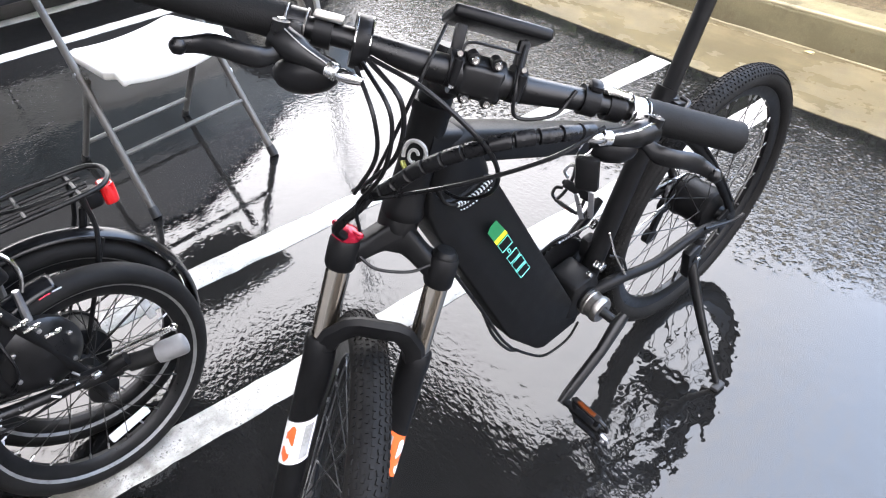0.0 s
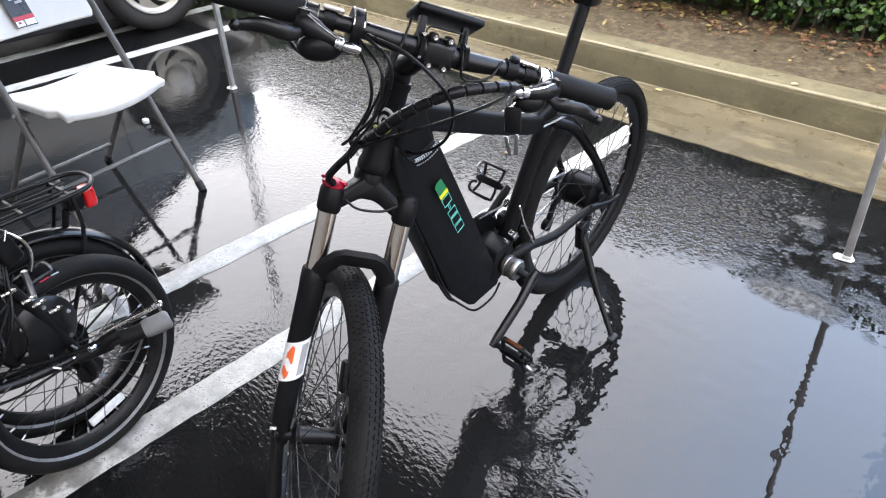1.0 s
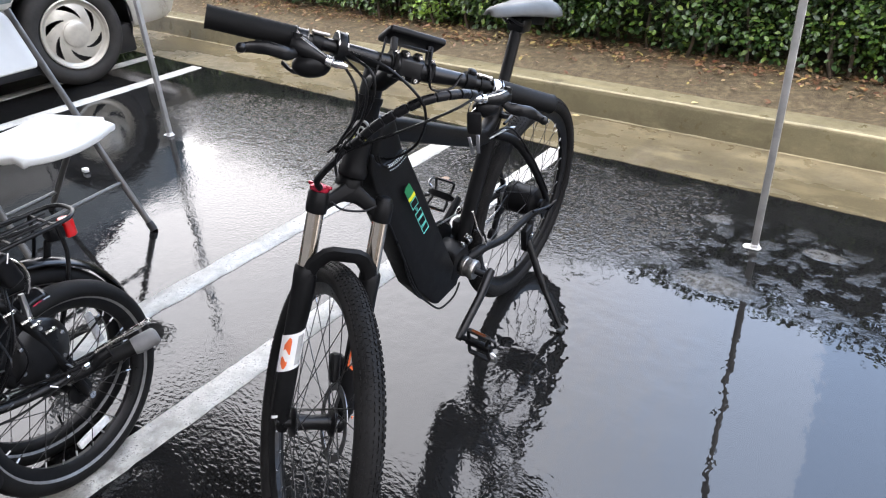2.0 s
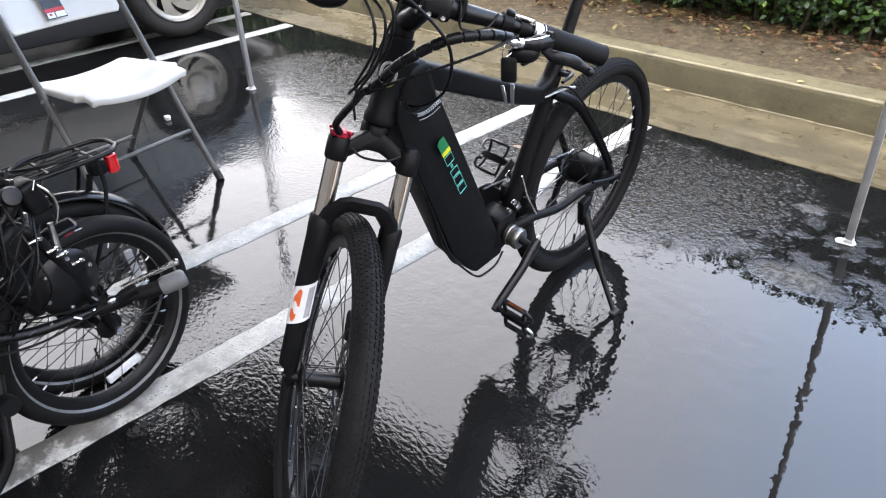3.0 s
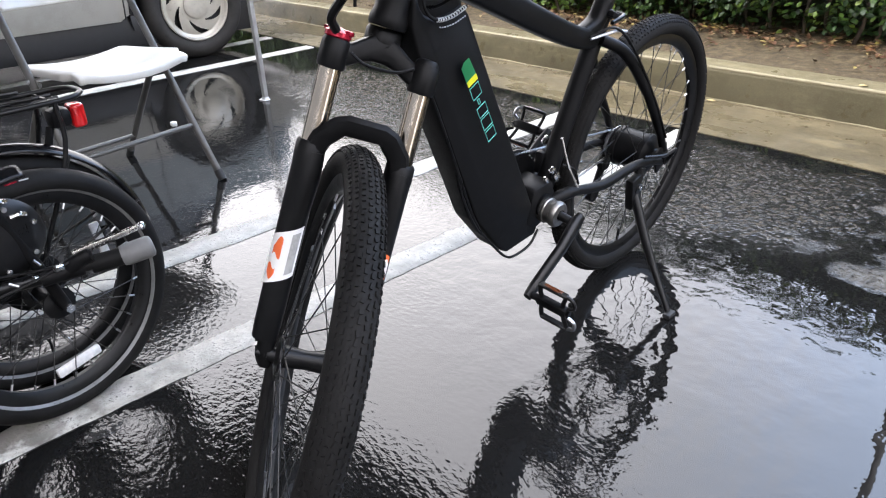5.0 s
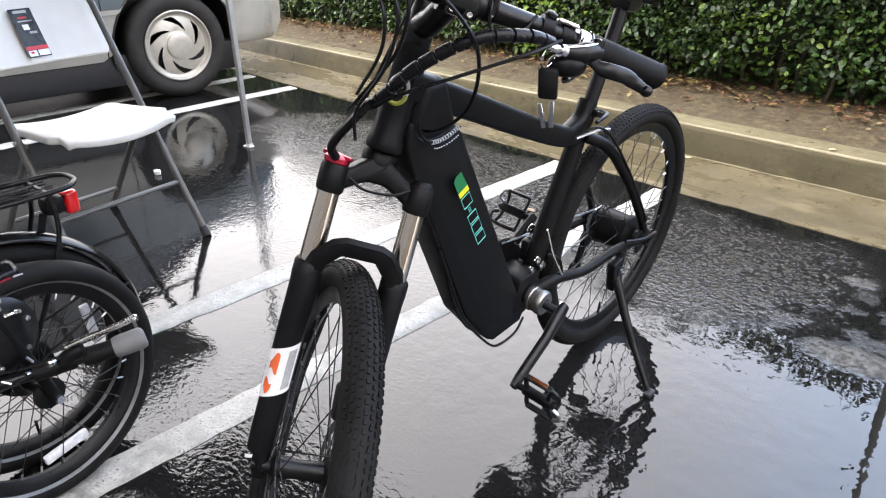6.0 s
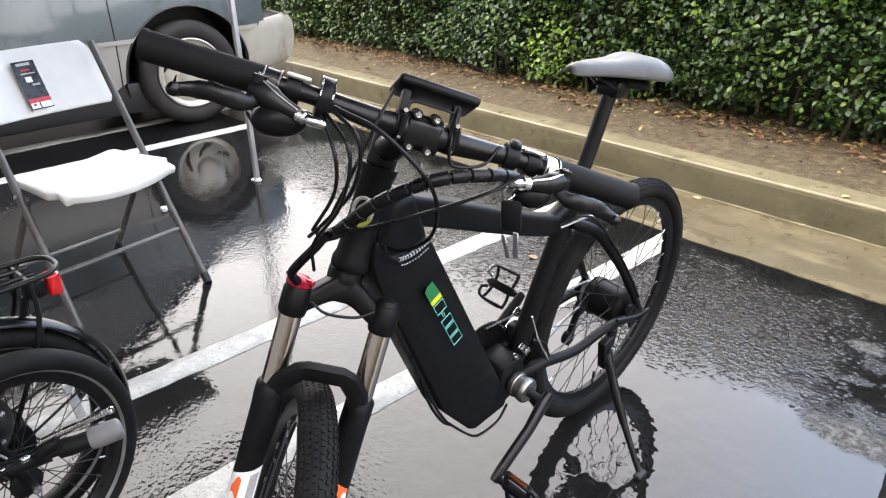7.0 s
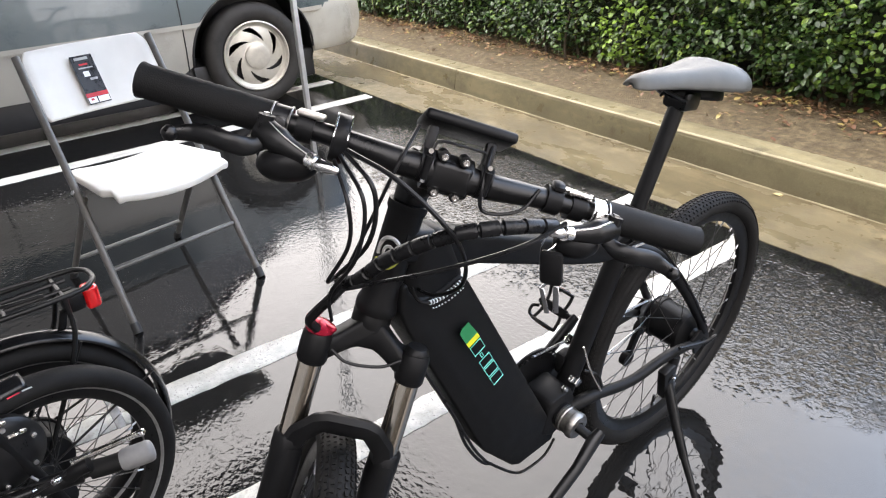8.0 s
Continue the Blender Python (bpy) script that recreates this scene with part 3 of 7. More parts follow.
def stripe(name, x0, width, y0, y1, slant=-0.036):
    """A painted line whose middle passes x0 at y = 1."""
    rng = random.Random(int(abs(x0) * 1000))
    gg = Geo()
    rows = []
    for y in np.arange(y0, y1 + 0.001, 0.03):
        xc = x0 + slant * (y - 1.0)
        a = xc - width / 2 + 0.004 * noise.noise((y * 14, x0, 1)) + rng.uniform(-0.0025, 0.0025)
        b = xc + width / 2 + 0.004 * noise.noise((y * 14, x0, 7)) + rng.uniform(-0.0025, 0.0025)
        rows.append([(a - 0.002, y, -0.002), (a, y, 0.0035), ((a + b) / 2, y, 0.004), (b, y, 0.0035), (b + 0.002, y, -0.002)])
    gg.grid(rows)
    setting(name, gg, LINE, "worn white painted parking line on wet asphalt", 180)


stripe("line_1", -1.122, 0.092, -2.4, EDGE - 0.005)
stripe("line_2", -1.648, 0.098, -2.4, EDGE - 0.005)
stripe("line_3", -3.985, 0.10, -2.4, EDGE - 0.005)
stripe("line_4", -4.55, 0.10, -2.4, EDGE - 0.005)


# unseen walls, added behind the camera to cut light on the near sides
g = Geo()
g.box((44, 0.4, 6.0), Matrix.Translation((0, -6.5, 3.0)))
g.box((0.4, 9.0, 6.0), Matrix.Translation((11.0, -2.0, 3.0)))
setting("wall_south", g, WALLGREY, "plain unseen wall added behind the camera to cut the light")


# ---- hedge ----
def leaf_points(length, width, fold, curl):
    """A pointed oval leaf, folded on its midrib: vertices and faces."""
    v = [(0, 0, 0)]
    for t, w in ((0.3, 0.8), (0.62, 1.0), (0.85, 0.6)):
        z = -curl * t * t
        v += [(t * length, 0, z), (t * length, w * width / 2, z + fold * w), (t * length, -w * width / 2, z + fold * w)]
    v.append((length, 0, -curl))
    f = [(0, 1, 2), (0, 3, 1), (1, 4, 5, 2), (3, 6, 4, 1), (4, 7, 8, 5), (6, 9, 7, 4), (7, 10, 8), (9, 10, 7)]
    return v, f


def leaves_object(name, places, material, parent, length, width, spread_seed):
    """Many leaves in one mesh. places: (point, direction, up, scale)."""
    rng = np.random.RandomState(spread_seed)
    base, faces = leaf_points(length, width, width * 0.14, length * 0.16)
    base = np.array(base)
    k = len(places)
    P = np.array([p[0] for p in places]); D = np.array([p[1] for p in places]); U = np.array([p[2] for p in places]); S = np.array([p[3] for p in places])
    D /= np.linalg.norm(D, axis=1)[:, None]
    Y = np.cross(U, D); Y /= np.linalg.norm(Y, axis=1)[:, None] + 1e-9
    Z = np.cross(D, Y)
    V = P[:, None] + S[:, None, None] * (base[None, :, 0:1] * D[:, None] + base[None, :, 1:2] * Y[:, None] + base[None, :, 2:3] * Z[:, None])
    me = bpy.data.meshes.new(name)
    n = len(base)
    all_faces = [tuple(i + n * j for i in f) for j in range(k) for f in faces]
    me.from_pydata(V.reshape(-1, 3).tolist(), [], all_faces)
    me.polygons.foreach_set("use_smooth", [True] * len(me.polygons))
    me.materials.append(material)
    ob = new(name, me)
    ob.parent = parent
    return ob


HEDGE_X0, HEDGE_X1, HEDGE_Y, HEDGE_TOP = -11.0, 7.0, 3.98, 1.32
hedge = thing("hedge", Matrix(), "dense clipped hedge of small glossy green leaves in a planting bed", "hedge")


def hedge_face(x, z):
    """How far the leaf front stands towards the kerb."""
    lump = 0.10 * noise.noise((x * 1.3, z * 1.6, 0.3)) + 0.06 * noise.noise((x * 4, z * 4, 5))
    foot = 0.10 * max(0.0, (0.40 - z) / 0.25) ** 2 if z < 0.40 else 0.0
    return HEDGE_Y + lump + foot


# a dark sheet behind the leaves paints the hedge's inner shade
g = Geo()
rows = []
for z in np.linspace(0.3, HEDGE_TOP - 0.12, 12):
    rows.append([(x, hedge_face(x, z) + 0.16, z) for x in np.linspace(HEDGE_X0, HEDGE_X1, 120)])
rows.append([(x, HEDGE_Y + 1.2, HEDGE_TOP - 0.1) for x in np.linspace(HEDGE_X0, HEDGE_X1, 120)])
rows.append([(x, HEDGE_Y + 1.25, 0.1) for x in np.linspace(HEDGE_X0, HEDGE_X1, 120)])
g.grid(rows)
part("inner_shade_sheet", g, CORE, hedge, "dark sheet behind the leaves, standing in for the hedge's inner shade", 180)
rng = random.Random(11)
for i in range(150):
    g = Geo()
    x = rng.uniform(-7.5, 3.0)
    y = hedge_face(x, 0.3) + rng.uniform(0.02, 0.3)
    g.tube(smooth_path([(x, y, 0.12), (x + rng.uniform(-0.06, 0.06), y - 0.02, 0.32), (x + rng.uniform(-0.12, 0.12), y + rng.uniform(-0.05, 0.12), 0.6)], 3), [0.011, 0.0105, 0.01, 0.009, 0.008, 0.006, 0.005], 5)
    part("stem", g, BARK, hedge)


def hedge_leaf(rng, x, z, depth):
    y = hedge_face(x, z) + depth
    p = (x, y, z)
    d = Vector((rng.gauss(0, 0.75), -0.75 + rng.gauss(0, 0.4), rng.gauss(-0.15, 0.5)))
    u = Vector((rng.gauss(0, 0.4), -0.55 + rng.gauss(0, 0.35), 0.8))
    return (p, tuple(d), tuple(u), rng.uniform(0.65, 1.25))


LEAVES_X = (-2.75, -2.0)
near, rest = [], []
for i in range(112000):
    x = rng.uniform(-8.6, 2.6)
    z = 0.19 + (HEDGE_TOP - 0.17) * rng.random() ** 0.95
    dens = noise.noise((x * 2.6, z * 3.0, 9))
    if rng.random() > 0.62 + 0.75 * dens or (z < 0.28 and rng.random() < 0.45):
        continue
    rest.append(hedge_leaf(rng, x, z, rng.uniform(-0.03, 0.17) - 0.05 * max(0, dens)))
for i in range(9000):
    x = rng.uniform(-8.6, 2.6)
    y = rng.uniform(HEDGE_Y, HEDGE_Y + 1.1)
    rest.append(((x, y, HEDGE_TOP - 0.06 + 0.07 * noise.noise((x * 3, y * 3, 1)) + rng.uniform(-0.05, 0.05)), (rng.gauss(0, 1), rng.gauss(0, 1), rng.gauss(0.2, 0.4)), (rng.gauss(0, 0.3), rng.gauss(0, 0.3), 1), rng.uniform(0.7, 1.3)))
for i in range(9000):
    x = rng.choice((rng.uniform(HEDGE_X0, -8.6), rng.uniform(2.6, HEDGE_X1)))
    rest.append(hedge_leaf(rng, x, rng.uniform(0.25, HEDGE_TOP), rng.uniform(-0.03, 0.1)))
for k in range(300):
    x, z = rng.uniform(*LEAVES_X), rng.uniform(0.42, HEDGE_TOP - 0.08)
    near.append(hedge_leaf(rng, x, z, rng.uniform(-0.06, -0.02)))
crown = leaves_object("foliage", rest, LEAF, hedge, 0.0355, 0.0222, 1)
tagged(crown, "glossy green leaves, paler at the tips", kind="stuff")

leaf_meshes = []
for k in range(6):
    v, f = leaf_points(0.039, 0.0235 + 0.002 * (k % 3), 0.0035 + 0.0012 * k % 0.004, 0.004 + 0.0022 * k)
    g = Geo()
    g.put(v, f)
    leaf_meshes.append(g.mesh("leaf", LEAF, 180))
for k, (p, d, u, sc) in enumerate(near):
    d = Vector(d).normalized()
    yy = Vector(u).cross(d).normalized()
    leaf = new("leaf", leaf_meshes[k % 6])
    leaf.parent = hedge
    leaf.matrix_world = frame_of(p, d, yy, d.cross(yy)) @ Matrix.Scale(sc, 4)

# fallen leaves on the bed and a few in the gutter
fallen = []
for i in range(4200):
    x = rng.uniform(-7.5, 2.0)
    y = KERB_BACK + 0.04 + 0.7 * rng.random() ** 0.8 if i % 5 == 0 else HEDGE_Y - 0.02 + 0.17 * noise.noise((x * 2.2, 0, 7)) + rng.gauss(0, 0.085)
    if y < KERB_BACK + 0.03:
        continue
    d = y - KERB_BACK
    z = KERB_H - 0.012 + 0.05 * min(1.0, d * 1.5) + 0.022 * noise.noise((x * 5, y * 5, 0)) + 0.012 * noise.noise((x * 17, y * 17, 3)) + rng.uniform(0.004, 0.014)
    fallen.append(((x, y, z), (rng.gauss(0, 1), rng.gauss(0, 1), rng.gauss(0, 0.18)), (rng.gauss(0, 0.25), rng.gauss(0, 0.25), 1), rng.uniform(0.4, 1.0)))
litter = leaves_object("fallen_leaves", fallen, DEADLEAF, None, 0.040, 0.023, 2)
tagged(litter, "brown and yellow fallen leaves scattered on the mulch", "leaves", "", "stuff")


# ---- canopy tent ----
LEG_A, LEG_B = Vector((-3.02, 1.957, 0)), Vector((-0.160, 2.430, 0))
side = (LEG_B - LEG_A)
# roof stretched to the rear, unseen, so the wet ground mirrors more dark
back = Vector((side.y, -side.x, 0)).normalized() * (side.length * 1.12)
LEG_C, LEG_D = LEG_A + back, LEG_B + back
canopy = thing("canopy_tent", Matrix(), "pop-up canopy tent with galvanised legs and a dark cloth roof", "canopy")
for leg in (LEG_A, LEG_B, LEG_C, LEG_D):
    rot = Matrix.Translation(leg) @ Matrix.Rotation(math.atan2(side.y, side.x), 4, "Z")
    g = Geo(rot)
    g.box((0.0235, 0.0235, 1.1), Matrix.Translation((0, 0, 0.56)), 0.003)
    g.box((0.021, 0.021, 1.29), Matrix.Translation((0, 0, 1.695)), 0.002)
    tube = part("leg", g, GALV, canopy)
    g = Geo(rot)
    g.prism([(-0.032, -0.018), (0.016, -0.018), (0.024, 0.0), (0.016, 0.018), (-0.032, 0.018), (-0.040, 0.0)], 0.001, 0.006, None, 0.002, 1)
    g.box((0.028, 0.028, 0.014), Matrix.Translation((0, 0, 0.012)), 0.004)
    part("foot_plate", g, FOOTWHITE, tube, "white painted steel foot plate")
cen = (LEG_A + LEG_D) / 2
g = Geo()
EAVE = side.normalized() * 0.60  # unseen extra cloth past the legs, added to darken the ground's reflections
corners = [LEG_A - EAVE, LEG_B, LEG_D, LEG_C - EAVE]
for a, b in zip(corners, corners[1:] + corners[:1]):
    rows = []
    for s in np.linspace(0, 1, 9):
        row = []
        for t in np.linspace(0, 1, 9):
            p = a.lerp(b, t) * 1.02 - cen * 0.02
            q = p.lerp(cen, s)
            row.append((q.x, q.y, 2.34 + 0.85 * s - 0.05 * math.sin(math.pi * t) * (1 - s)))
        rows.append(row)
    g.grid(rows)
roof = part("roof", g, CANOPY, canopy, "dark cloth roof")
sol = roof.modifiers.new("thick", "SOLIDIFY")
sol.thickness = 0.004
g = Geo()
for a, b in zip(corners, corners[1:] + corners[:1]):
    rows = []
    for z in (2.34, 2.22, 2.10):
        rows.append([tuple((a.lerp(b, t) * 1.022 - cen * 0.022)[:2]) + (z - 0.05 * math.sin(math.pi * t) * (z > 2.3),) for t in np.linspace(0, 1, 25)])
    g.grid(rows)
val = part("valance", g, CANOPY, canopy, "dark cloth valance")
sol = val.modifiers.new("thick", "SOLIDIFY")
sol.thickness = 0.004


# ---- wheels ----
def wheel(parent, m, R, tyre_r, spokes, hub_r, hub_w, name="front_wheel", motor=False, rim_wide=0.013, disc=None, knobs=True, stripe_ring=False, phase=0.0, reflector=None):
    """A wheel whose axle is the y axis of m (to the bike's left)."""
    base = m @ Matrix.Rotation(radians(-90), 4, "X")  # the lathe's z axis along +y
    w = new(name)
    w.parent = parent
    g = Geo(base)
    prof = []
    rc = R - tyre_r
    for i in range(14):
        a = 2 * math.pi * i / 14
        prof.append((rc + tyre_r * math.cos(a) * (1.0 if math.cos(a) > 0 else 0.82), tyre_r * math.sin(a) * 1.02))
    g.lathe(prof, 72, closed=True)
    tyre = part("tyre", g, RUBBER, w, "black rubber tyre with a low tread", 60)
    if knobs:
        g = Geo(base)
        rng_t = random.Random(3)
        for i in range(170):
            a0 = 2 * math.pi * i / 170
            for row, off in enumerate((-0.80, -0.52, -0.26, 0.0, 0.26, 0.52, 0.80)):
                a = a0 + (0.5 if row % 2 else 0.0) * 2 * math.pi / 170 + rng_t.uniform(-0.004, 0.004)
                phi_ = off * 1.25
                rr = rc + (tyre_r + 0.0004) * math.cos(phi_)
                mm = Matrix.Rotation(a, 4, "Z") @ Matrix.Translation((rr, 0, (tyre_r + 0.0004) * math.sin(phi_) * 1.02)) @ Matrix.Rotation(-phi_, 4, "Y") @ Matrix.Rotation(rng_t.uniform(-0.3, 0.3), 4, "X")
                q = (0.0012, 0.0034 * rng_t.uniform(0.8, 1.15), 0.0022)
                v = [(sx * q[0], sy * q[1], sz * q[2]) for sx in (-1, 1) for sy in (-1, 1) for sz in (-1, 1)]
                g.put(v, [(4, 6, 7, 5), (0, 4, 5, 1), (2, 3, 7, 6), (0, 2, 6, 4), (1, 5, 7, 3)], mm)
        tagged(part("tread", g, RUBBER, tyre), kind="stuff")
    rim_r = R - 2 * tyre_r + 0.006
    g = Geo(base)
    g.lathe([(rim_r + 0.004, -rim_wide), (rim_r + 0.004, rim_wide), (rim_r - 0.012, rim_wide * 0.92), (rim_r - 0.022, rim_wide * 0.35), (rim_r - 0.022, -rim_wide * 0.35), (rim_r - 0.012, -rim_wide * 0.92)], 72, closed=True)
    part("rim", g, SATIN, w, "black alloy rim")
    if stripe_ring:
        for s in (-1, 1):
            g = Geo(base)
            arc = [radians(q) for q in (122, 128, 134, 141)]
            g.lathe([(rc + tyre_r * 0.85 * math.cos(q), s * (tyre_r * 1.02 * math.sin(q) + 0.0010)) for q in arc], 72, caps=False)
            part("reflective_band", g, BAND, tyre, "grey reflective sidewall band")
    g = Geo(base)
    hw = hub_w / 2
    if motor:
        g.lathe([(0.012, -hw - 0.03), (0.02, -hw - 0.006), (hub_r * 0.75, -hw), (hub_r * 0.97, -hw + 0.008), (hub_r, -hw + 0.014), (hub_r, -hw + 0.02), (hub_r * 0.93, -hw + 0.022), (hub_r * 0.93, hw - 0.022), (hub_r, hw - 0.02), (hub_r, hw - 0.014), (hub_r * 0.97, hw - 0.008), (hub_r * 0.75, hw), (0.02, hw + 0.006), (0.012, hw + 0.03)], 40)
        part("hub_motor", g, FRAME_BLACK, w, "black drum-shaped hub motor")
    else:
        g.lathe([(0.008, -hw - 0.02), (0.008, -hw - 0.004), (hub_r * 1.7, -hw), (hub_r * 1.7, -hw + 0.004), (hub_r, -hw + 0.009), (hub_r * 0.85, 0), (hub_r, hw - 0.009), (hub_r * 1.7, hw - 0.004), (hub_r * 1.7, hw), (0.008, hw + 0.004), (0.008, hw + 0.02)], 24)
        part("hub", g, SATIN, w, "black hub")
    fl = hub_r if motor else hub_r * 1.55
    for i in range(spokes):
        a = 2 * math.pi * i / spokes + phase
        s = 1 if i % 2 else -1
        lean = (0.55 if motor else 1.15) * (1 if (i // 2) % 2 else -1)
        p0 = Vector((fl * math.cos(a + lean), fl * math.sin(a + lean), s * (hw - (0.017 if motor else 0.002))))
        p1 = Vector((math.cos(a) * (rim_r - 0.02), math.sin(a) * (rim_r - 0.02), s * 0.002))
        g = Geo(base)
        g.tube([p0, p1], 0.0011, 5, caps=False)
        part("spoke", g, SPOKE, w)
        g = Geo(base)
        g.tube([p1 + (p0 - p1).normalized() * 0.014, p1], 0.0021, 6)
        part("nipple", g, ALLOY, w)
    if disc is not None:
        g = Geo(base)
        ring = 0.080
        g.lathe([(ring, disc - 0.001), (ring, disc + 0.001), (ring - 0.016, disc + 0.001), (ring - 0.016, disc - 0.001)], 48, closed=True)
        for i in range(6):
            a = i * math.pi / 3
            g.tube([(0.022 * math.cos(a), 0.022 * math.sin(a), disc), (0.066 * math.cos(a + 0.5), 0.066 * math.sin(a + 0.5), disc)], 0.004, 6, flat=0.25)
        g.lathe([(0.024, disc - 0.0015), (0.024, disc + 0.0015), (0.01, disc + 0.0015), (0.01, disc - 0.0015)], 20, closed=True)
        part("brake_disc", g, DISC, w, "thin steel brake disc")
    # valve
    g = Geo(base)
    g.tube([(0, rim_r - 0.02, 0), (0, rim_r - 0.055, 0)], 0.003, 8)
    part("valve", g, PLASTIC, w)
    if reflector is not None:
        a, col = reflector
        g = Geo(base @ Matrix.Rotation(a, 4, "Z"))
        g.box((0.020, 0.095, 0.012), Matrix.Translation((rim_r * 0.76, 0, 0)), 0.004)
        part("spoke_reflector", g, col, w, "clear white reflector between the spokes")
    return w


# ---- black electric bicycle on its kickstand ----
PSI, PHI = radians(5.0), radians(6.5)
U = Vector((math.sin(PSI), -math.cos(PSI), 0))
LAT = Vector((math.cos(PSI), math.sin(PSI), 0))
V = LAT * math.cos(PHI) - Vector((0, 0, 1)) * math.sin(PHI)
W = Vector((0, 0, 1)) * math.cos(PHI) + LAT * math.sin(PHI)
bike = thing("electric_bicycle", frame_of((-0.740, 1.7815, 0), U, V, W), "matt black electric mountain bicycle leaning on its kickstand", "bicycle")
R26 = 0.322
AXLE_R = Vector((0.012, 0, R26))
BB = Vector((0.430, 0, 0.328))

# steered frame: x forward of the wheel, y to its left, z up the steering axis
HEAD, STEER = radians(22), radians(54.6)
A_ = Vector((-math.sin(HEAD), 0, math.cos(HEAD)))
F0 = Vector((math.cos(HEAD), 0, math.sin(HEAD)))
L0 = Vector((0, 1, 0))
F_ = F0 * math.cos(STEER) + L0 * math.sin(STEER)
E_ = L0 * math.cos(STEER) - F0 * math.sin(STEER)
S0 = Vector((0.860, 0, 0.673))
ST = frame_of(S0, F_, E_, A_)
LEG_F, LEG_E, AXLE_F, AXLE_A = 0.034, 0.066, 0.095, -0.411
FK = ST @ Matrix(((1, 0, -0.13, 0), (0, 1, 0, 0), (0, 0, 1, 0), (0, 0, 0, 1)))  # the fork rakes forward of the steering axis

wheel(bike, Matrix.Translation(AXLE_R), R26, 0.0245, 36, 0.050, 0.10, "rear_wheel", motor=True)
wheel(bike, ST @ Matrix.Translation((AXLE_F, 0, AXLE_A)), R26 + 0.003, 0.0258, 36, 0.017, 0.085, "front_wheel", disc=0.044, phase=0.06)

# frame tubes
frame_part = new("bicycle_frame")
frame_part.parent = bike
g = Geo()
head_lo, head_hi = ST @ Vector((0, 0, 0.078)), ST @ Vector((0, 0, 0.235))
HT = along(head_lo, head_hi)
g.lathe([(0.027, 0), (0.0285, 0.004), (0.0285, 0.014), (0.0255, 0.022), (0.0240, 0.07), (0.0240, 0.142), (0.0265, 0.147), (0.0265, 0.157)], 28, HT)
part("head_tube", g, FRAME_BLACK, frame_part)
g = Geo()
path_t = smooth_path([(0.80, 0, 0.842), (0.66, 0, 0.784), (0.48, 0, 0.706), (0.352, 0, 0.655), (0.275, 0, 0.640)], 5)
g.beam(path_t, [0.050 - 0.014 * (i / 20) ** 0.8 for i in range(21)], [0.052 - 0.012 * i / 20 for i in range(21)], 20, 4.5)
part("top_tube", g, FRAME_BLACK, frame_part)
g = Geo()
g.tube([(0.392, 0, 0.325), (0.330, 0, 0.49), (0.252, 0, 0.685)], [0.021, 0.0195, 0.019], 14)
g.beam(smooth_path([(0.392, 0, 0.660), (0.325, 0, 0.651), (0.276, 0, 0.668), (0.252, 0, 0.706)], 4), [0.032, 0.033, 0.034, 0.034, 0.035, 0.036, 0.036, 0.037, 0.038, 0.038, 0.038, 0.038, 0.038], [0.020, 0.024, 0.030, 0.034, 0.038, 0.040, 0.040, 0.038, 0.036, 0.035, 0.034, 0.034, 0.034], 20, 2.6)
part("seat_tube", g, FRAME_BLACK, frame_part)
for s in (1, -1):
    g = Geo()
    g.tube(smooth_path([(0.275, s * 0.018, 0.640), (0.212, s * 0.044, 0.606), (0.132, s * 0.066, 0.512), (0.052, s * 0.072, 0.410), (0.008, s * 0.074, 0.345)], 5), [0.012] * 10 + [0.0105] * 6 + [0.009] * 5, 12)
    part("seat_stay", g, FRAME_BLACK, frame_part)
    g = Geo()
    g.tube(smooth_path([(0.415, s * 0.03, 0.325), (0.355, s * 0.048, 0.338), (0.25, s * 0.062, 0.325), (0.15, s * 0.070, 0.338), (0.078, s * 0.074, 0.333), (0.016, s * 0.076, 0.318)], 5), [0.0135] * 6 + [0.0112] * 14 + [0.0098] * 6, 12)
    part("chain_stay", g, FRAME_BLACK, frame_part)
    g = Geo()
    g.box((0.055, 0.008, 0.06), Matrix.Translation((0.016, s * 0.075, 0.327)) @ Matrix.Rotation(0.5, 4, "Y"), 0.003)
    g.tube([(0.012, s * 0.05, R26), (0.012, s * 0.092, R26)], 0.007, 12)
    g.tube([(0.012, s * 0.08, R26), (0.012, s * 0.089, R26)], 0.0105, 6)
    part("dropout", g, FRAME_BLACK, frame_part)
g = Geo()
g.tube([BB + Vector((0, -0.04, 0)), BB + Vector((0, 0.042, 0))], 0.026, 24)
g.prism([(0.372, 0.30), (0.45, 0.278), (0.485, 0.30), (0.465, 0.373), (0.405, 0.378)], -0.036, 0.036, Matrix(((1, 0, 0, 0), (0, 0, -1, 0), (0, 1, 0, 0), (0, 0, 0, 1))), 0.008)
part("bottom_bracket_shell", g, FRAME_BLACK, frame_part)

XZ = Matrix(((1, 0, 0, 0), (0, 0, -1, 0), (0, 1, 0, 0), (0, 0, 0, 1)))  # outline (x, z), depth along y
# down tube that carries the battery
g = Geo()
g.prism([(0.792, 0.800), (0.768, 0.852), (0.728, 0.836), (0.688, 0.752), (0.715, 0.730), (0.758, 0.720), (0.780, 0.726), (0.800, 0.758)], -0.0245, 0.0245, XZ, 0.018, 4)
g.prism([(0.775, 0.842), (0.724, 0.848), (0.690, 0.758), (0.715, 0.700), (0.758, 0.690), (0.800, 0.728), (0.800, 0.775)], -0.0285, 0.0285, XZ, 0.018, 4)
part("down_tube", g, FRAME_BLACK, frame_part)
# battery pack in the down tube
battery = new("battery_pack")
battery.parent = bike
g = Geo()
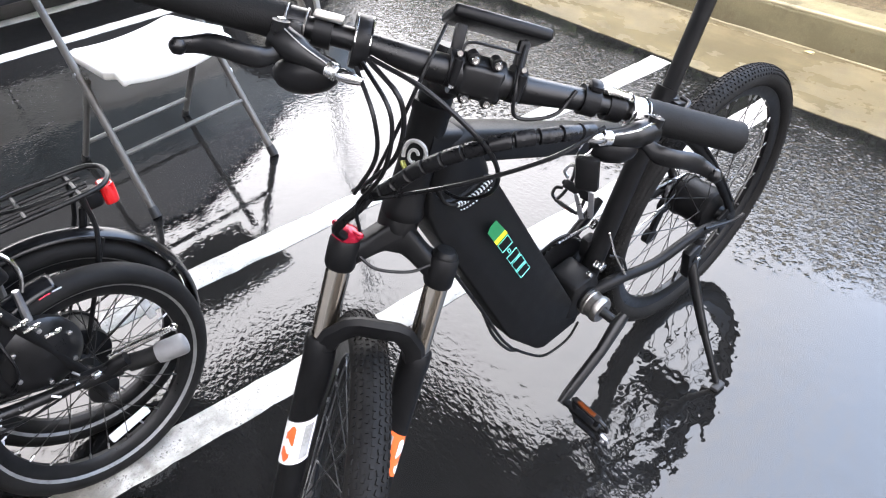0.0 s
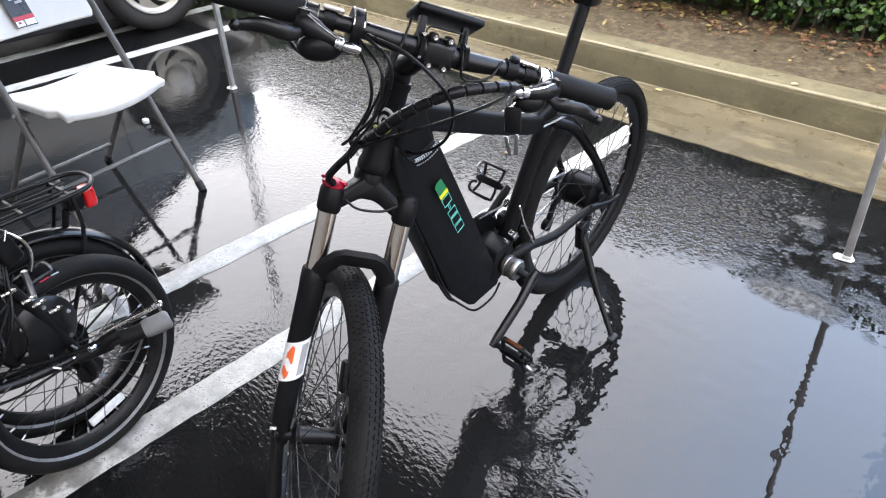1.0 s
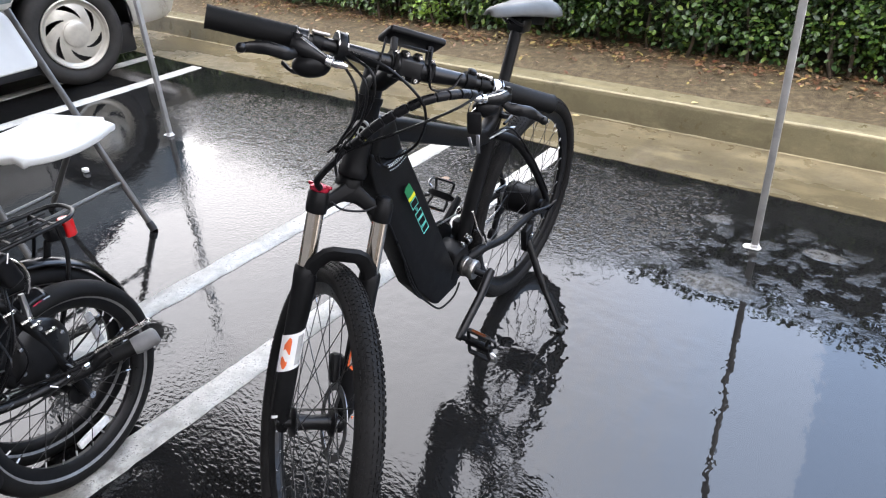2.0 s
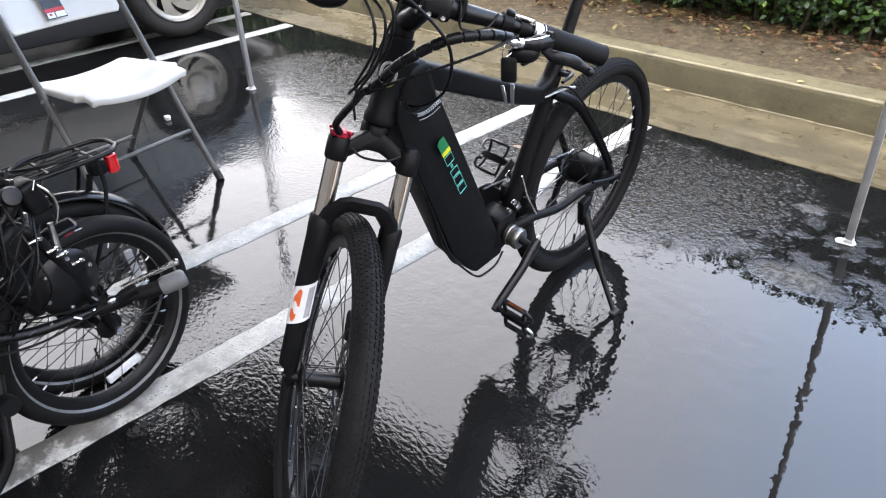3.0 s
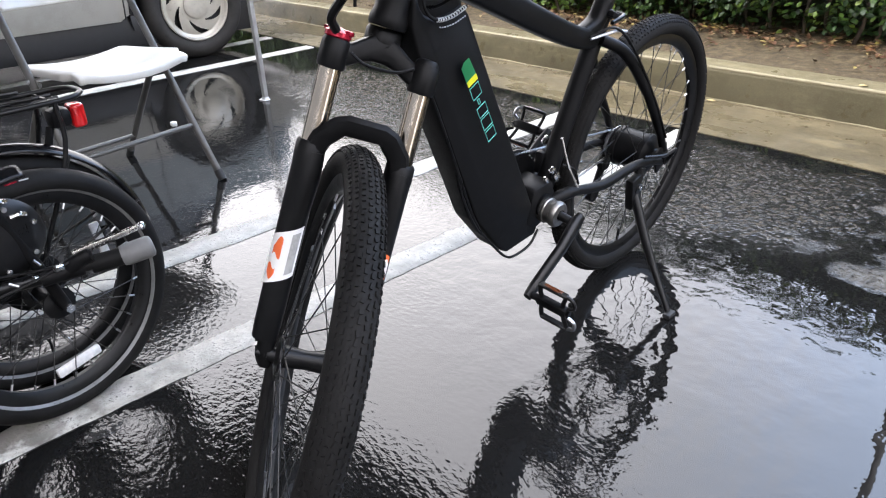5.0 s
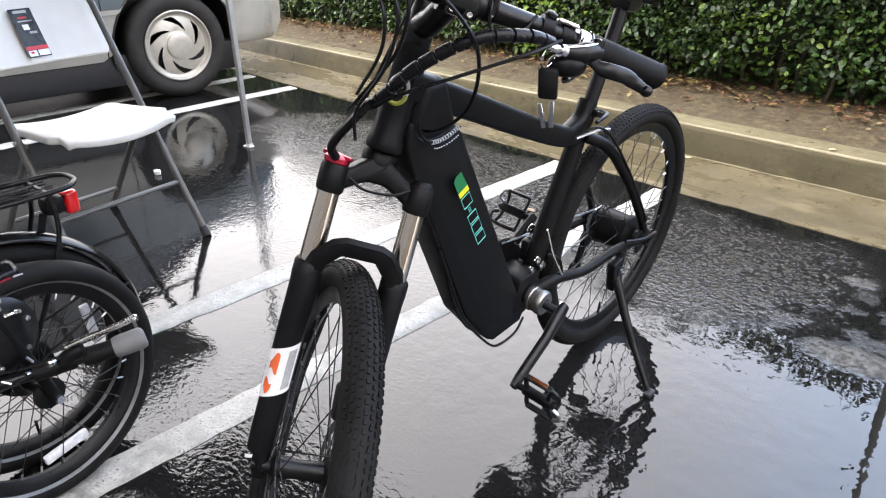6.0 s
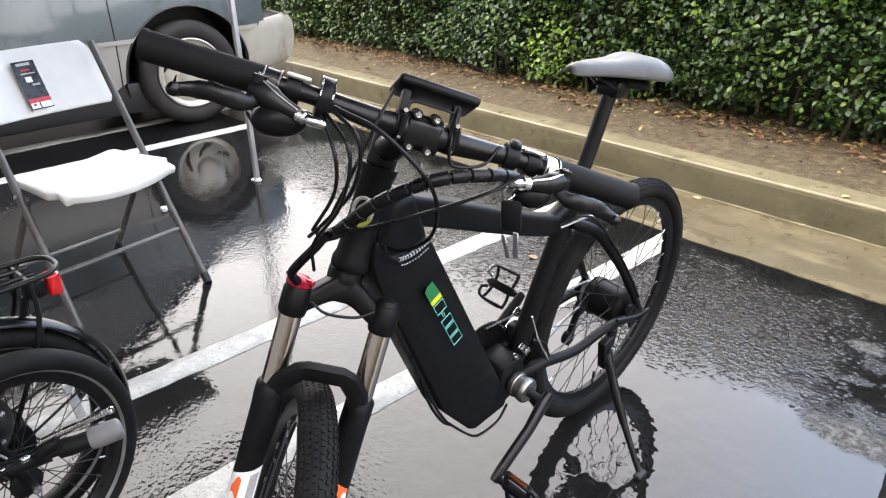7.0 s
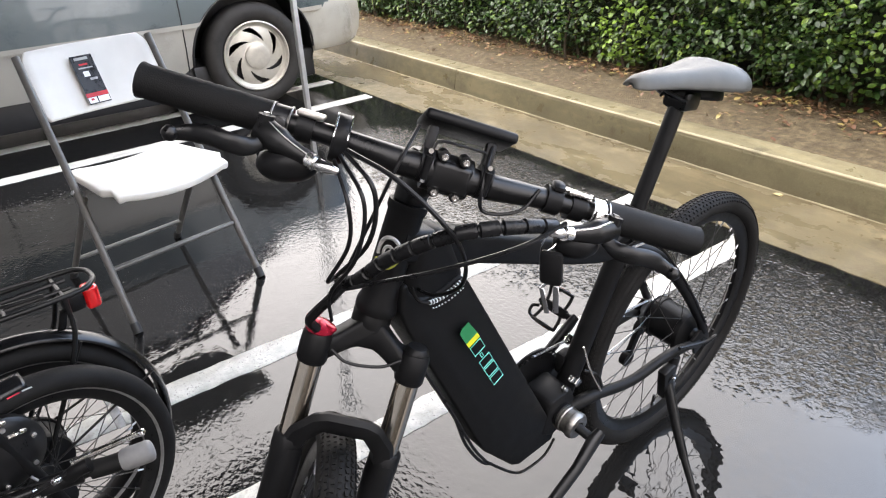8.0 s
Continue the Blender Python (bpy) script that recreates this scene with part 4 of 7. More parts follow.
# its top edge is a U in the left face; the front horn runs up to the head tube
well = [(0.708, 0.767), (0.721, 0.763), (0.737, 0.758), (0.755, 0.7555), (0.7705, 0.756), (0.785, 0.762), (0.794, 0.773), (0.798, 0.789)]
g.prism(well + [(0.806, 0.786), (0.812, 0.748), (0.800, 0.71), (0.634, 0.362), (0.556, 0.270), (0.536, 0.258), (0.446, 0.266), (0.438, 0.288), (0.692, 0.752)], -0.034, 0.044, XZ, 0.0045, 3)
for v in g.v:
    v.y *= 1.0 - 4.0 * max(0.0, v.z - 0.755)
    low = max(0.0, min(1.0, ((v.x - 0.438) * 0.877 - (v.z - 0.288) * 0.480) / 0.11))
    if v.y < 0.0:
        v.y *= 1.0 - 0.38 * low
part("battery_shell", g, BATTERY_BLACK, battery, "black battery shell")
collar_path = smooth_path([(x, 0.0438 * (1.0 - 4.0 * max(0.0, z - 0.755)) + 0.0006, z) for x, z in well], 6)
g = Geo()
g.tube(collar_path, 0.0024, 8)
seam = part("collar", g, RUBBER, battery, "dark seam round the battery top")
for i in range(2, 40, 2):
    g = Geo()
    g.tube([collar_path[i], collar_path[i].lerp(collar_path[i + 1], 0.75)], 0.0036 if i < 26 else 0.0018, 8)
    part("stitch", g, STITCH, seam, "pale worn stitch")
for i in range(4, 26, 2):
    g = Geo(Matrix.Translation((-0.005, 0.001, -0.011)))
    g.tube([collar_path[i], collar_path[i].lerp(collar_path[i + 1], 0.7)], 0.0011, 6)
    part("stitch", g, STITCH, seam, "pale worn stitch")
DOWN = Vector((0.438 - 0.692, 0, 0.288 - 0.752)).normalized()
ACROSS = Vector((-DOWN.z, 0, DOWN.x))
if ACROSS.x > 0:
    ACROSS = -ACROSS
LOGO = frame_of((0.7235, 0.0442, 0.6755), tuple(DOWN), tuple(ACROSS), (0, 1, 0))  # x down the pack, y towards the rear
g = Geo(LOGO)
g.prism([(0.006, 0.006), (0.034, 0.006), (0.034, 0.030), (0.0, 0.027), (0.0, 0.014)], 0.0004, 0.0012)
part("green_badge", g, GREEN, battery, "green square of the maker's mark")
g = Geo(LOGO)
g.prism([(0.034, 0.006), (0.045, 0.006), (0.045, 0.030), (0.034, 0.030)], 0.0006, 0.0018)
part("yellow_badge", g, YELLOW, battery, "yellow bar of the maker's mark")
# the mark's letters as plain outlined blocks
for i, (x0, x1) in enumerate(((0.050, 0.074), (0.079, 0.089), (0.094, 0.114), (0.119, 0.143), (0.148, 0.170))):
    g = Geo(LOGO)
    lo, hi = (0.007, 0.029) if i != 1 else (0.015, 0.019)
    g.tube([(x0, lo, 0.0008), (x1, lo, 0.0008), (x1, hi, 0.0008), (x0, hi, 0.0008)], 0.0010, 4, closed=True)
    part("mark_block", g, TEAL, battery, "teal outlined block of the maker's mark")
for pts, r_ in (([(0.715, 0.044, 0.50), (0.692, 0.047, 0.43), (0.655, 0.047, 0.365), (0.625, 0.045, 0.335)], 0.003), ([(0.640, 0.044, 0.352), (0.602, 0.046, 0.308), (0.560, 0.046, 0.265), (0.53, 0.048, 0.254), (0.485, 0.050, 0.262), (0.455, 0.046, 0.285)], 0.0028), ([(0.800, 0.050, 0.675), (0.768, 0.050, 0.61), (0.720, 0.048, 0.51), (0.674, 0.046, 0.41), (0.640, 0.044, 0.352)], 0.0028)):
    g = Geo()
    g.tube(smooth_path(pts, 6), r_, 6)
    part("motor_cable", g, CABLE, bike, "thin black cable under the battery")
# head badge: two plain rings
BN = (F0 * math.cos(radians(30)) + L0 * math.sin(radians(30)))
BT = A_.cross(BN)
BADGE = frame_of(head_lo + A_ * 0.092, tuple(BT), tuple(A_), tuple(BN))
HR = 0.0242


def badge_arc(rx, ry, a0, a1, cy, lift, n_=22):
    """A curve that follows the head tube's round surface."""
    pts = []
    for a in np.linspace(a0, a1, n_):
        q = rx * math.cos(a) / HR
        pts.append((HR * math.sin(q), cy + ry * math.sin(a), HR * math.cos(q) + lift))
    return pts


g = Geo(BADGE)
g.tube(badge_arc(0.0150, 0.0185, -0.6, 3.6, 0.0, 0.0008), 0.0028, 6)
g.tube(badge_arc(0.0060, 0.0080, 0.4, 5.4, -0.001, 0.0008), 0.0022, 6)
part("head_badge", g, SILVER_DECAL, frame_part, "silver round badge on the head tube")
g = Geo(BADGE)
g.tube(badge_arc(0.0150, 0.0180, 3.7, 6.1, -0.003, 0.0010), 0.0036, 6)
part("badge_tail", g, BADGE_TAIL, frame_part, "dull yellow lower curve of the badge")

# seat post, clamp, saddle
SEAT_LOW = Vector((0.377, 0, 0.325))
SEATDIR = (Vector((0.177, 0, 0.895)) - SEAT_LOW).normalized()
POST_TOP = SEAT_LOW + SEATDIR * 0.625
g = Geo()
g.tube([SEAT_LOW + SEATDIR * 0.33, POST_TOP], 0.0148, 20)
part("seat_post", g, SATIN, bike, "black seat post")
g = Geo(along(SEAT_LOW + SEATDIR * 0.372, POST_TOP))
g.lathe([(0.0195, 0), (0.0225, 0.002), (0.0225, 0.017), (0.0195, 0.019)], 24)
g.box((0.016, 0.03, 0.012), Matrix.Translation((-0.026, 0, 0.009)), 0.003)
collar = part("seat_clamp", g, PLASTIC, bike, "black seat clamp")
g = Geo()
q0 = SEAT_LOW + SEATDIR * 0.38 + Vector((-0.026, 0.016, 0))
g.tube(smooth_path([q0, q0 + Vector((0.01, 0.022, 0.0)), q0 + Vector((0.055, 0.026, -0.006))], 4), 0.0042, 8)
part("clamp_lever", g, SATIN, collar)
saddle = new("saddle")
saddle.parent = bike
SAD = Matrix.Translation((0.176, 0, 0.936)) @ Matrix.Rotation(radians(-8), 4, "Y")
prof_s = [(-0.137, 0.030, -0.012, 0.012), (-0.134, 0.044, -0.002, 0.020), (-0.124, 0.056, 0.006, 0.028), (-0.105, 0.064, 0.011, 0.034), (-0.075, 0.066, 0.013, 0.036), (-0.04, 0.055, 0.010, 0.032), (0.0, 0.040, 0.006, 0.027), (0.045, 0.029, 0.003, 0.022), (0.09, 0.023, 0.000, 0.018), (0.130, 0.018, -0.004, 0.014), (0.148, 0.011, -0.009, 0.009), (0.155, 0.004, -0.013, 0.003)]


def saddle_shell(top, grow):
    rows = []
    for x, w, h, drop in prof_s:
        row = []
        for t in np.linspace(-1, 1, 17):
            y = (w + grow) * math.sin(t * math.pi / 2)
            z = top + h - drop * (1 - math.cos(t * math.pi / 2)) - 0.005 * math.exp(-(t / 0.25) ** 2) * (-0.13 < x < 0.06)
            row.append((x, y, z))
        rows.append(row)
    return rows


g = Geo(SAD)
g.grid(saddle_shell(0.008, 0.0))
cover = part("saddle_cover", g, SADDLE_GREY, saddle, "silver-grey smooth saddle cover", 70)
sol = cover.modifiers.new("thick", "SOLIDIFY")
sol.thickness = 0.007
g = Geo(SAD)
g.grid([[(x * 0.52 - 0.03, y * 0.5, z - 0.016) for x, y, z in row] for row in saddle_shell(0.0, 0.0)])
base_p = part("saddle_base", g, PLASTIC, saddle, "black saddle shell", 70)
sol = base_p.modifiers.new("thick", "SOLIDIFY")
sol.thickness = 0.004
for s in (1, -1):
    g = Geo(SAD)
    g.tube(smooth_path([(-0.075, s * 0.026, -0.022), (-0.055, s * 0.020, -0.034), (0.01, s * 0.020, -0.036), (0.05, s * 0.014, -0.024), (0.085, s * 0.006, -0.008)], 4), 0.0036, 8)
    part("saddle_rail", g, SATIN, saddle)
g = Geo(SAD)
g.box((0.052, 0.050, 0.036), Matrix.Translation((-0.012, 0, -0.040)), 0.010)
part("rail_clamp", g, SATIN, saddle)

# fork
fork = new("suspension_fork")
fork.parent = bike
g = Geo(FK)
g.lathe([(0.024, 0.044), (0.027, 0.056), (0.027, 0.072), (0.024, 0.077)], 24)
web = [(0.066, 0.040), (0.046, 0.043), (0.028, 0.056), (0.014, 0.066)]
arch = [(0.066, 0.008), (0.048, 0.010), (0.030, 0.020), (0.014, 0.027)]
mid_ = len(g.v)
g.prism([(-y, z) for y, z in web] + [(y, z) for y, z in web[::-1]] + arch + [(-y, z) for y, z in arch[::-1]], -0.0185, 0.0185, Matrix(((0, 0, 1, 0), (1, 0, 0, 0), (0, 1, 0, 0), (0, 0, 0, 1))), 0.007, 3)
for v in g.v[mid_:]:
    q = FK.inverted() @ v
    v += FK.to_3x3() @ Vector((LEG_F * min(1.0, abs(q.y) / LEG_E), 0, 0))
for s in (1, -1):
    g.lathe([(0.0190, 0.004), (0.0205, 0.008), (0.0206, 0.026), (0.0203, 0.040), (0.0180, 0.045)], 22, Matrix.Translation((LEG_F, s * LEG_E, 0)))
part("fork_crown", g, FRAME_BLACK, fork, "black forged fork crown")
for s, mat_ in ((-1, RED), (1, PLASTIC)):
    g = Geo(FK @ Matrix.Translation((LEG_F, s * LEG_E, 0.044)))
    if s < 0:
        g.lathe([(0.017, 0), (0.0195, 0.003), (0.0195, 0.009), (0.013, 0.013), (0.006, 0.015), (0.0, 0.016)], 18)
        g.box((0.048, 0.010, 0.007), Matrix.Translation((0, 0, 0.011)) @ Matrix.Rotation(0.9, 4, "Z"), 0.003)
    else:
        g.lathe([(0.017, 0), (0.017, 0.004), (0.013, 0.009), (0.0, 0.010)], 18)
    part("lockout_knob" if s < 0 else "leg_cap", g, mat_, fork, "red lockout knob" if s < 0 else "")
    g = Geo(FK)
    g.tube([(LEG_F, s * LEG_E, 0.03), (LEG_F, s * LEG_E, -0.16)], 0.0163, 24)
    part("stanchion", g, STANCHION, fork, "polished bronze-silver stanchion")
    g = Geo(FK)
    g.lathe([(0.0185, -0.098), (0.0216, -0.102), (0.0218, -0.120), (0.0208, -0.135), (0.0204, -0.25), (0.0195, -0.37), (0.0185, -0.39)], 22, Matrix.Translation((LEG_F, s * LEG_E, 0)))
    g.tube(smooth_path([(LEG_F, s * LEG_E, -0.375), (LEG_F + 0.002, s * (LEG_E - 0.004), -0.405), (LEG_F, s * (LEG_E - 0.009), -0.432)], 4), [0.0185, 0.018, 0.017, 0.016, 0.0155, 0.0155, 0.015, 0.013, 0.010], 16, flat=0.8)
    g.tube(smooth_path([(LEG_F + 0.003, s * (LEG_E - 0.002), -0.112), (LEG_F + 0.004, s * (LEG_E - 0.002), -0.155), (LEG_F + 0.002, s * LEG_E, -0.215)], 4), [0.0205, 0.0214, 0.0219, 0.0221, 0.0220, 0.0217, 0.0212, 0.0206, 0.0198], 14, flat=0.85)
    lower = part("fork_lower", g, FRAME_BLACK, fork)
    # decals wrapped on the front of the lower
    for r_, z0, z1, a0, a1, m_, nm in ((0.0214, -0.297, -0.224, -0.9, 2.3, WHITE, "decal_band"), (0.0219, -0.258, -0.236, 0.35, 1.0, ORANGE, "decal_patch"), (0.0219, -0.286, -0.272, 0.5, 1.15, ORANGE, "decal_patch"), (0.0217, -0.290, -0.231, -0.7, -0.15, SILVER_DECAL, "decal_streak"), (0.0203, -0.392, -0.386, 0.5, 1.2, WHITE, "decal_mark")):
        g = Geo(FK @ Matrix.Translation((LEG_F, s * LEG_E, 0)))
        g.grid([[(r_ * math.cos(a), s * r_ * math.sin(a), z - 0.021 * (a / 2.2) + (0.006 * math.sin(7 * a + 90 * z) if nm == "decal_patch" else 0)) for a in np.linspace(a0, a1 if s < 0 else min(a1, 0.8), 14)] for z in (z0, (z0 + z1) / 2, z1)])
        part(nm, g, m_ if s < 0 or m_ is SILVER_DECAL else (ORANGE if m_ is WHITE else WHITE), lower, "white and orange fork decal")
g = Geo(FK)
half = [(LEG_F + 0.004, LEG_E + 0.002, -0.165), (LEG_F + 0.008, LEG_E, -0.122), (LEG_F + 0.014, 0.056, -0.090), (LEG_F + 0.020, 0.036, -0.068), (LEG_F + 0.022, 0.026, -0.064)]
g.tube(half + [(x_, -y_, z_) for x_, y_, z_ in half[::-1]], [0.012, 0.0155, 0.0165, 0.0165, 0.0165, 0.0165, 0.0165, 0.0165, 0.0155, 0.012], 8, flat=0.6, flat_dir=(1, 0, -0.4))
part("fork_arch", g, FRAME_BLACK, fork, "black fork arch over the tyre")
g = Geo(FK)
g.tube([(LEG_F + 0.007, -0.074, AXLE_A), (LEG_F + 0.007, 0.074, AXLE_A)], 0.0058, 12)
g.tube([(LEG_F + 0.007, -0.046, AXLE_A), (LEG_F + 0.007, -0.058, AXLE_A)], 0.0105, 14)
g.tube([(LEG_F + 0.007, 0.046, AXLE_A), (LEG_F + 0.007, 0.058, AXLE_A)], 0.0105, 14)
part("axle", g, SATIN, fork)
g = Geo(FK)
g.box((0.036, 0.024, 0.060), Matrix.Translation((LEG_F - 0.052, 0.050, -0.325)) @ Matrix.Rotation(-0.35, 4, "Y"), 0.008)
g.box((0.018, 0.018, 0.075), Matrix.Translation((LEG_F - 0.026, 0.058, -0.325)), 0.005)
part("brake_caliper", g, PLASTIC, fork, "black disc brake caliper")

# stem, handlebar, controls
BAR_F, BAR_A, BAR_E = 0.114, 0.304, 0.012
stem = new("stem")
stem.parent = bike
g = Geo(ST)
g.lathe([(0.0195, 0.232), (0.0215, 0.236), (0.0215, 0.292), (0.0205, 0.298), (0.0165, 0.304)], 24)
g.tube(smooth_path([(0.0, 0, 0.262), (0.03, 0.004, 0.270), (0.062, 0.010, 0.290), (0.088, BAR_E, 0.304)], 4), [0.020] * 5 + [0.0185] * 4 + [0.0195] * 4, 14)
part("stem_body", g, SATIN, stem, "black stem")
g = Geo(ST @ Matrix.Translation((BAR_F, BAR_E, BAR_A)))
g.tube([(0, -0.026, 0), (0, 0.026, 0)], 0.0225, 24)
g.box((0.012, 0.046, 0.034), Matrix.Translation((0.017, 0.002, 0)), 0.006, 3)
for y in (-0.0115, 0.0125):
    for z in (-0.0175, 0.0225):
        g.tube([(0.006, y, z), (0.022, y, z)], 0.0062, 14)
plate = part("face_plate", g, SATIN, stem, "black bar clamp plate")
for y in (-0.0115, 0.0125):
    for z in (-0.0175, 0.0225):
        BM_ = ST @ Matrix.Translation((BAR_F + 0.024, BAR_E + y, BAR_A + z)) @ Matrix.Rotation(radians(90), 4, "Y")
        g = Geo(BM_)
        g.lathe([(0.0038, 0.0), (0.0040, 0.003), (0.0036, 0.004), (0.0020, 0.004), (0.0018, 0.002), (0.0, 0.002)], 14)
        part("bolt", g, BRIGHT, plate, "bright socket bolt")


def bar_point(e):
    """A place on the bar, e metres to its left of the clamp."""
    s = abs(e)
    b = max(0.0, s - 0.05)
    return Vector((BAR_F - 0.10 * b * b - 0.075 * b, e + BAR_E, BAR_A + 0.006 * min(1.0, b / 0.08) - 0.02 * b))


g = Geo(ST)
es = np.linspace(-0.331, 0.325, 41)
g.tube([bar_point(e) for e in es], [0.0158 if abs(e) < 0.04 else (0.0158 - 0.0045 * min(1, (abs(e) - 0.04) / 0.10)) for e in es], 18)
part("handlebar", g, SATIN, bike, "black flat handlebar")


def bar_frame(e):
    """x forward, y outwards, z up at a place on the bar."""
    p, q = bar_point(e), bar_point(e + (0.01 if e > 0 else -0.01))
    y = (q - p).normalized()
    x = y.cross(Vector((0, 0, 1))).normalized()
    if x.x < 0:
        x = -x
    return p, x, y, Vector((0, 0, 1))


for s in (1, -1):
    g = Geo(ST)
    ge = np.linspace(0.192, 0.328 if s > 0 else 0.333, 22)
    g.tube([bar_point(s * e) for e in ge], [0.0182 + 0.0004 * (i % 2) + (0.0008 if i in (0, 21) else 0) for i in range(22)], 18)
    part("grip", g, GRIP, bike, "black ribbed rubber grip")
    # brake lever
    lev = new("brake_lever")
    lev.parent = bike
    p, x, y, z = bar_frame(s * 0.185)
    BF = ST @ frame_of(p, x, Vector((0, s, 0)), z)
    g = Geo(BF)
    g.tube([(0, -0.009, 0), (0, 0.009, 0)], 0.0172, 20)
    g.box((0.020, 0.020, 0.024), Matrix.Translation((0.014, 0.0, -0.004)), 0.006)
    band_ = part("lever_clamp", g, BRIGHT if s > 0 else SATIN, lev, "bright cast lever clamp" if s > 0 else "black lever clamp")
    # thin metal lines stand in for highlights on the clamp's edges
    for yy in (-0.0095, 0.0095):
        g = Geo(BF)
        g.tube([(0.0176 * math.cos(q), yy, 0.0176 * math.sin(q)) for q in np.linspace(-0.6, 2.9, 14)], 0.0013, 6)
        part("edge_line", g, BRIGHT if s > 0 else DULL, band_, "thin bright line for the highlight on the clamp's edge")
    # tapered body from the pivot to the cable end
    g = Geo(BF)
    g.tube(smooth_path([(0.026, 0.014, -0.008), (0.034, -0.002, -0.012), (0.040, -0.022, -0.018), (0.044, -0.043, -0.022)], 5), [0.0150] * 4 + [0.0145] * 4 + [0.0130, 0.012, 0.0112, 0.0105, 0.0098, 0.0092, 0.0088, 0.0085], 14, flat=0.8, flat_dir=(1, 0, 0))
    g.tube([(0.030, 0.010, 0.008), (0.030, 0.010, -0.022)], 0.0085, 14)
    body_ = part("lever_body", g, SATIN, lev, "cast lever body")
    # one more line draws the highlight along the body
    g = Geo(BF)
    g.tube(smooth_path([(0.036, 0.006, 0.003), (0.046, -0.014, -0.006), (0.050, -0.040, -0.016)], 5), 0.0014 if s > 0 else 0.0007, 6)
    part("edge_line", g, BRIGHT if s > 0 else DULL, body_, "thin bright line for the highlight along the lever body")
    g = Geo(BF)
    g.tube([(0.030, 0.010, 0.006), (0.030, 0.010, 0.0105)], 0.0042, 10)
    part("pivot_screw", g, BRIGHT, body_, "small pivot screw")
    g = Geo(BF)
    g.tube(smooth_path([(0.032, 0.004, -0.018), (0.044, 0.018, -0.026), (0.050, 0.034, -0.026), (0.047, 0.054, -0.025), (0.043, 0.072, -0.028), (0.045, 0.090, -0.033)], 5), [0.008] * 4 + [0.009, 0.0095] + [0.0105] * 14 + [0.0095, 0.009, 0.0085, 0.008, 0.0078, 0.0075], 14, flat=0.5, flat_dir=(1, 0, 0))
    blade = part("lever_blade", g, SATIN, lev, "black two-finger brake lever blade")
    g = Geo(BF @ Matrix.Translation((0.046, 0.093, -0.034)))
    g.lathe([(0.0, -0.0085), (0.005, -0.007), (0.0078, -0.003), (0.0085, 0.0), (0.0078, 0.003), (0.005, 0.007), (0.0, 0.0085)], 14)
    part("ball_end", g, SATIN, blade, "rounded lever tip")
    g = Geo(BF)
    g.tube([(0.044, -0.041, -0.022), (0.047, -0.050, -0.023)], [0.0085, 0.0088], 14)
    part("lock_ring", g, BRIGHT, lev, "knurled bright lock ring")
    g = Geo(BF)
    g.tube([(0.047, -0.050, -0.023), (0.049, -0.056, -0.0235), (0.052, -0.068, -0.024), (0.053, -0.075, -0.0245)], [0.0058, 0.0070, 0.0056, 0.0036], 14)
    part("cable_adjuster", g, CHROME, lev, "polished barrel adjuster")
    # rounded gear pod under the lever
    pod = new("gear_shifter" if s < 0 else "throttle_pod")
    pod.parent = bike
    k_ = 1.0 if s < 0 else 0.82
    g = Geo(BF @ Matrix.Translation((0.028, -0.022, -0.036)) @ Matrix.Rotation(0.25 * s, 4, "X") @ Matrix.Diagonal((0.022 * k_, 0.033 * k_, 0.020 * k_, 1)))
    g.lathe([(0.0, -1.0), (0.35, -0.95), (0.65, -0.80), (0.88, -0.50), (1.0, -0.12), (0.98, 0.25), (0.85, 0.58), (0.6, 0.82), (0.0, 0.95)], 24)
    part("pod_body", g, PLASTIC, pod, "rounded black pod", 60)
    g = Geo(BF)
    g.tube([(0, -0.036, 0), (0, -0.018, 0)], 0.0165, 18)
    part("pod_clamp", g, PLASTIC, pod)
    g = Geo(BF)
    g.box((0.020, 0.030, 0.006), Matrix.Translation((0.004, -0.030, 0.0165)), 0.0025)
    part("pod_cover", g, BRIGHT if s > 0 else DULL, pod, "bright pod cover plate" if s > 0 else "dull alloy pod cover plate")
    g = Geo(BF)
    g.tube(smooth_path([(0.016, -0.012, -0.052), (-0.008, 0.004, -0.054), (-0.024, 0.018, -0.046)], 4), [0.005] * 6 + [0.007] * 3, 10, flat=0.5)
    part("thumb_paddle", g, PLASTIC, pod)
# clamp ring of the bell on the right side, control pad on the left
g = Geo(ST @ frame_of(bar_point(-0.121), (1, 0, 0), (0, 0, 1), (0, -1, 0)))
g.lathe([(0.0145, -0.008), (0.026, -0.008), (0.027, -0.005), (0.027, 0.005), (0.026, 0.008), (0.0145, 0.008)], 24)
part("bell_ring", g, PLASTIC, bike, "black ring bell on the handlebar")
for q in (-1, 1):
    g = Geo(ST @ frame_of(bar_point(-0.121) + Vector((0, q * 0.0075, 0)), (1, 0, 0), (0, 0, 1), (0, -1, 0)))
    g.tube([(0.0262 * math.cos(a), 0.0262 * math.sin(a), 0) for a in np.linspace(0.2, 2.2, 14)], 0.0011, 6)
    part("edge_line", g, BRIGHT, bike, "thin bright edge of the bell")
g = Geo(ST @ Matrix.Translation(bar_point(0.127)))
g.tube([(0, -0.009, 0), (0, 0.009, 0)], 0.0165, 18)
g.box((0.018, 0.016, 0.010), Matrix.Translation((0.004, 0.002, 0.018)) @ Matrix.Rotation(0.4, 4, "Y"), 0.005)
part("control_pad", g, PLASTIC, bike, "small black control pad")
disp = new("display")
disp.parent = bike
DF = ST @ Matrix.Translation((0.078, 0.026, 0.352)) @ Matrix.Rotation(radians(-22), 4, "Y")
g = Geo(DF)
g.box((0.062, 0.108, 0.013), None, 0.005, 3)
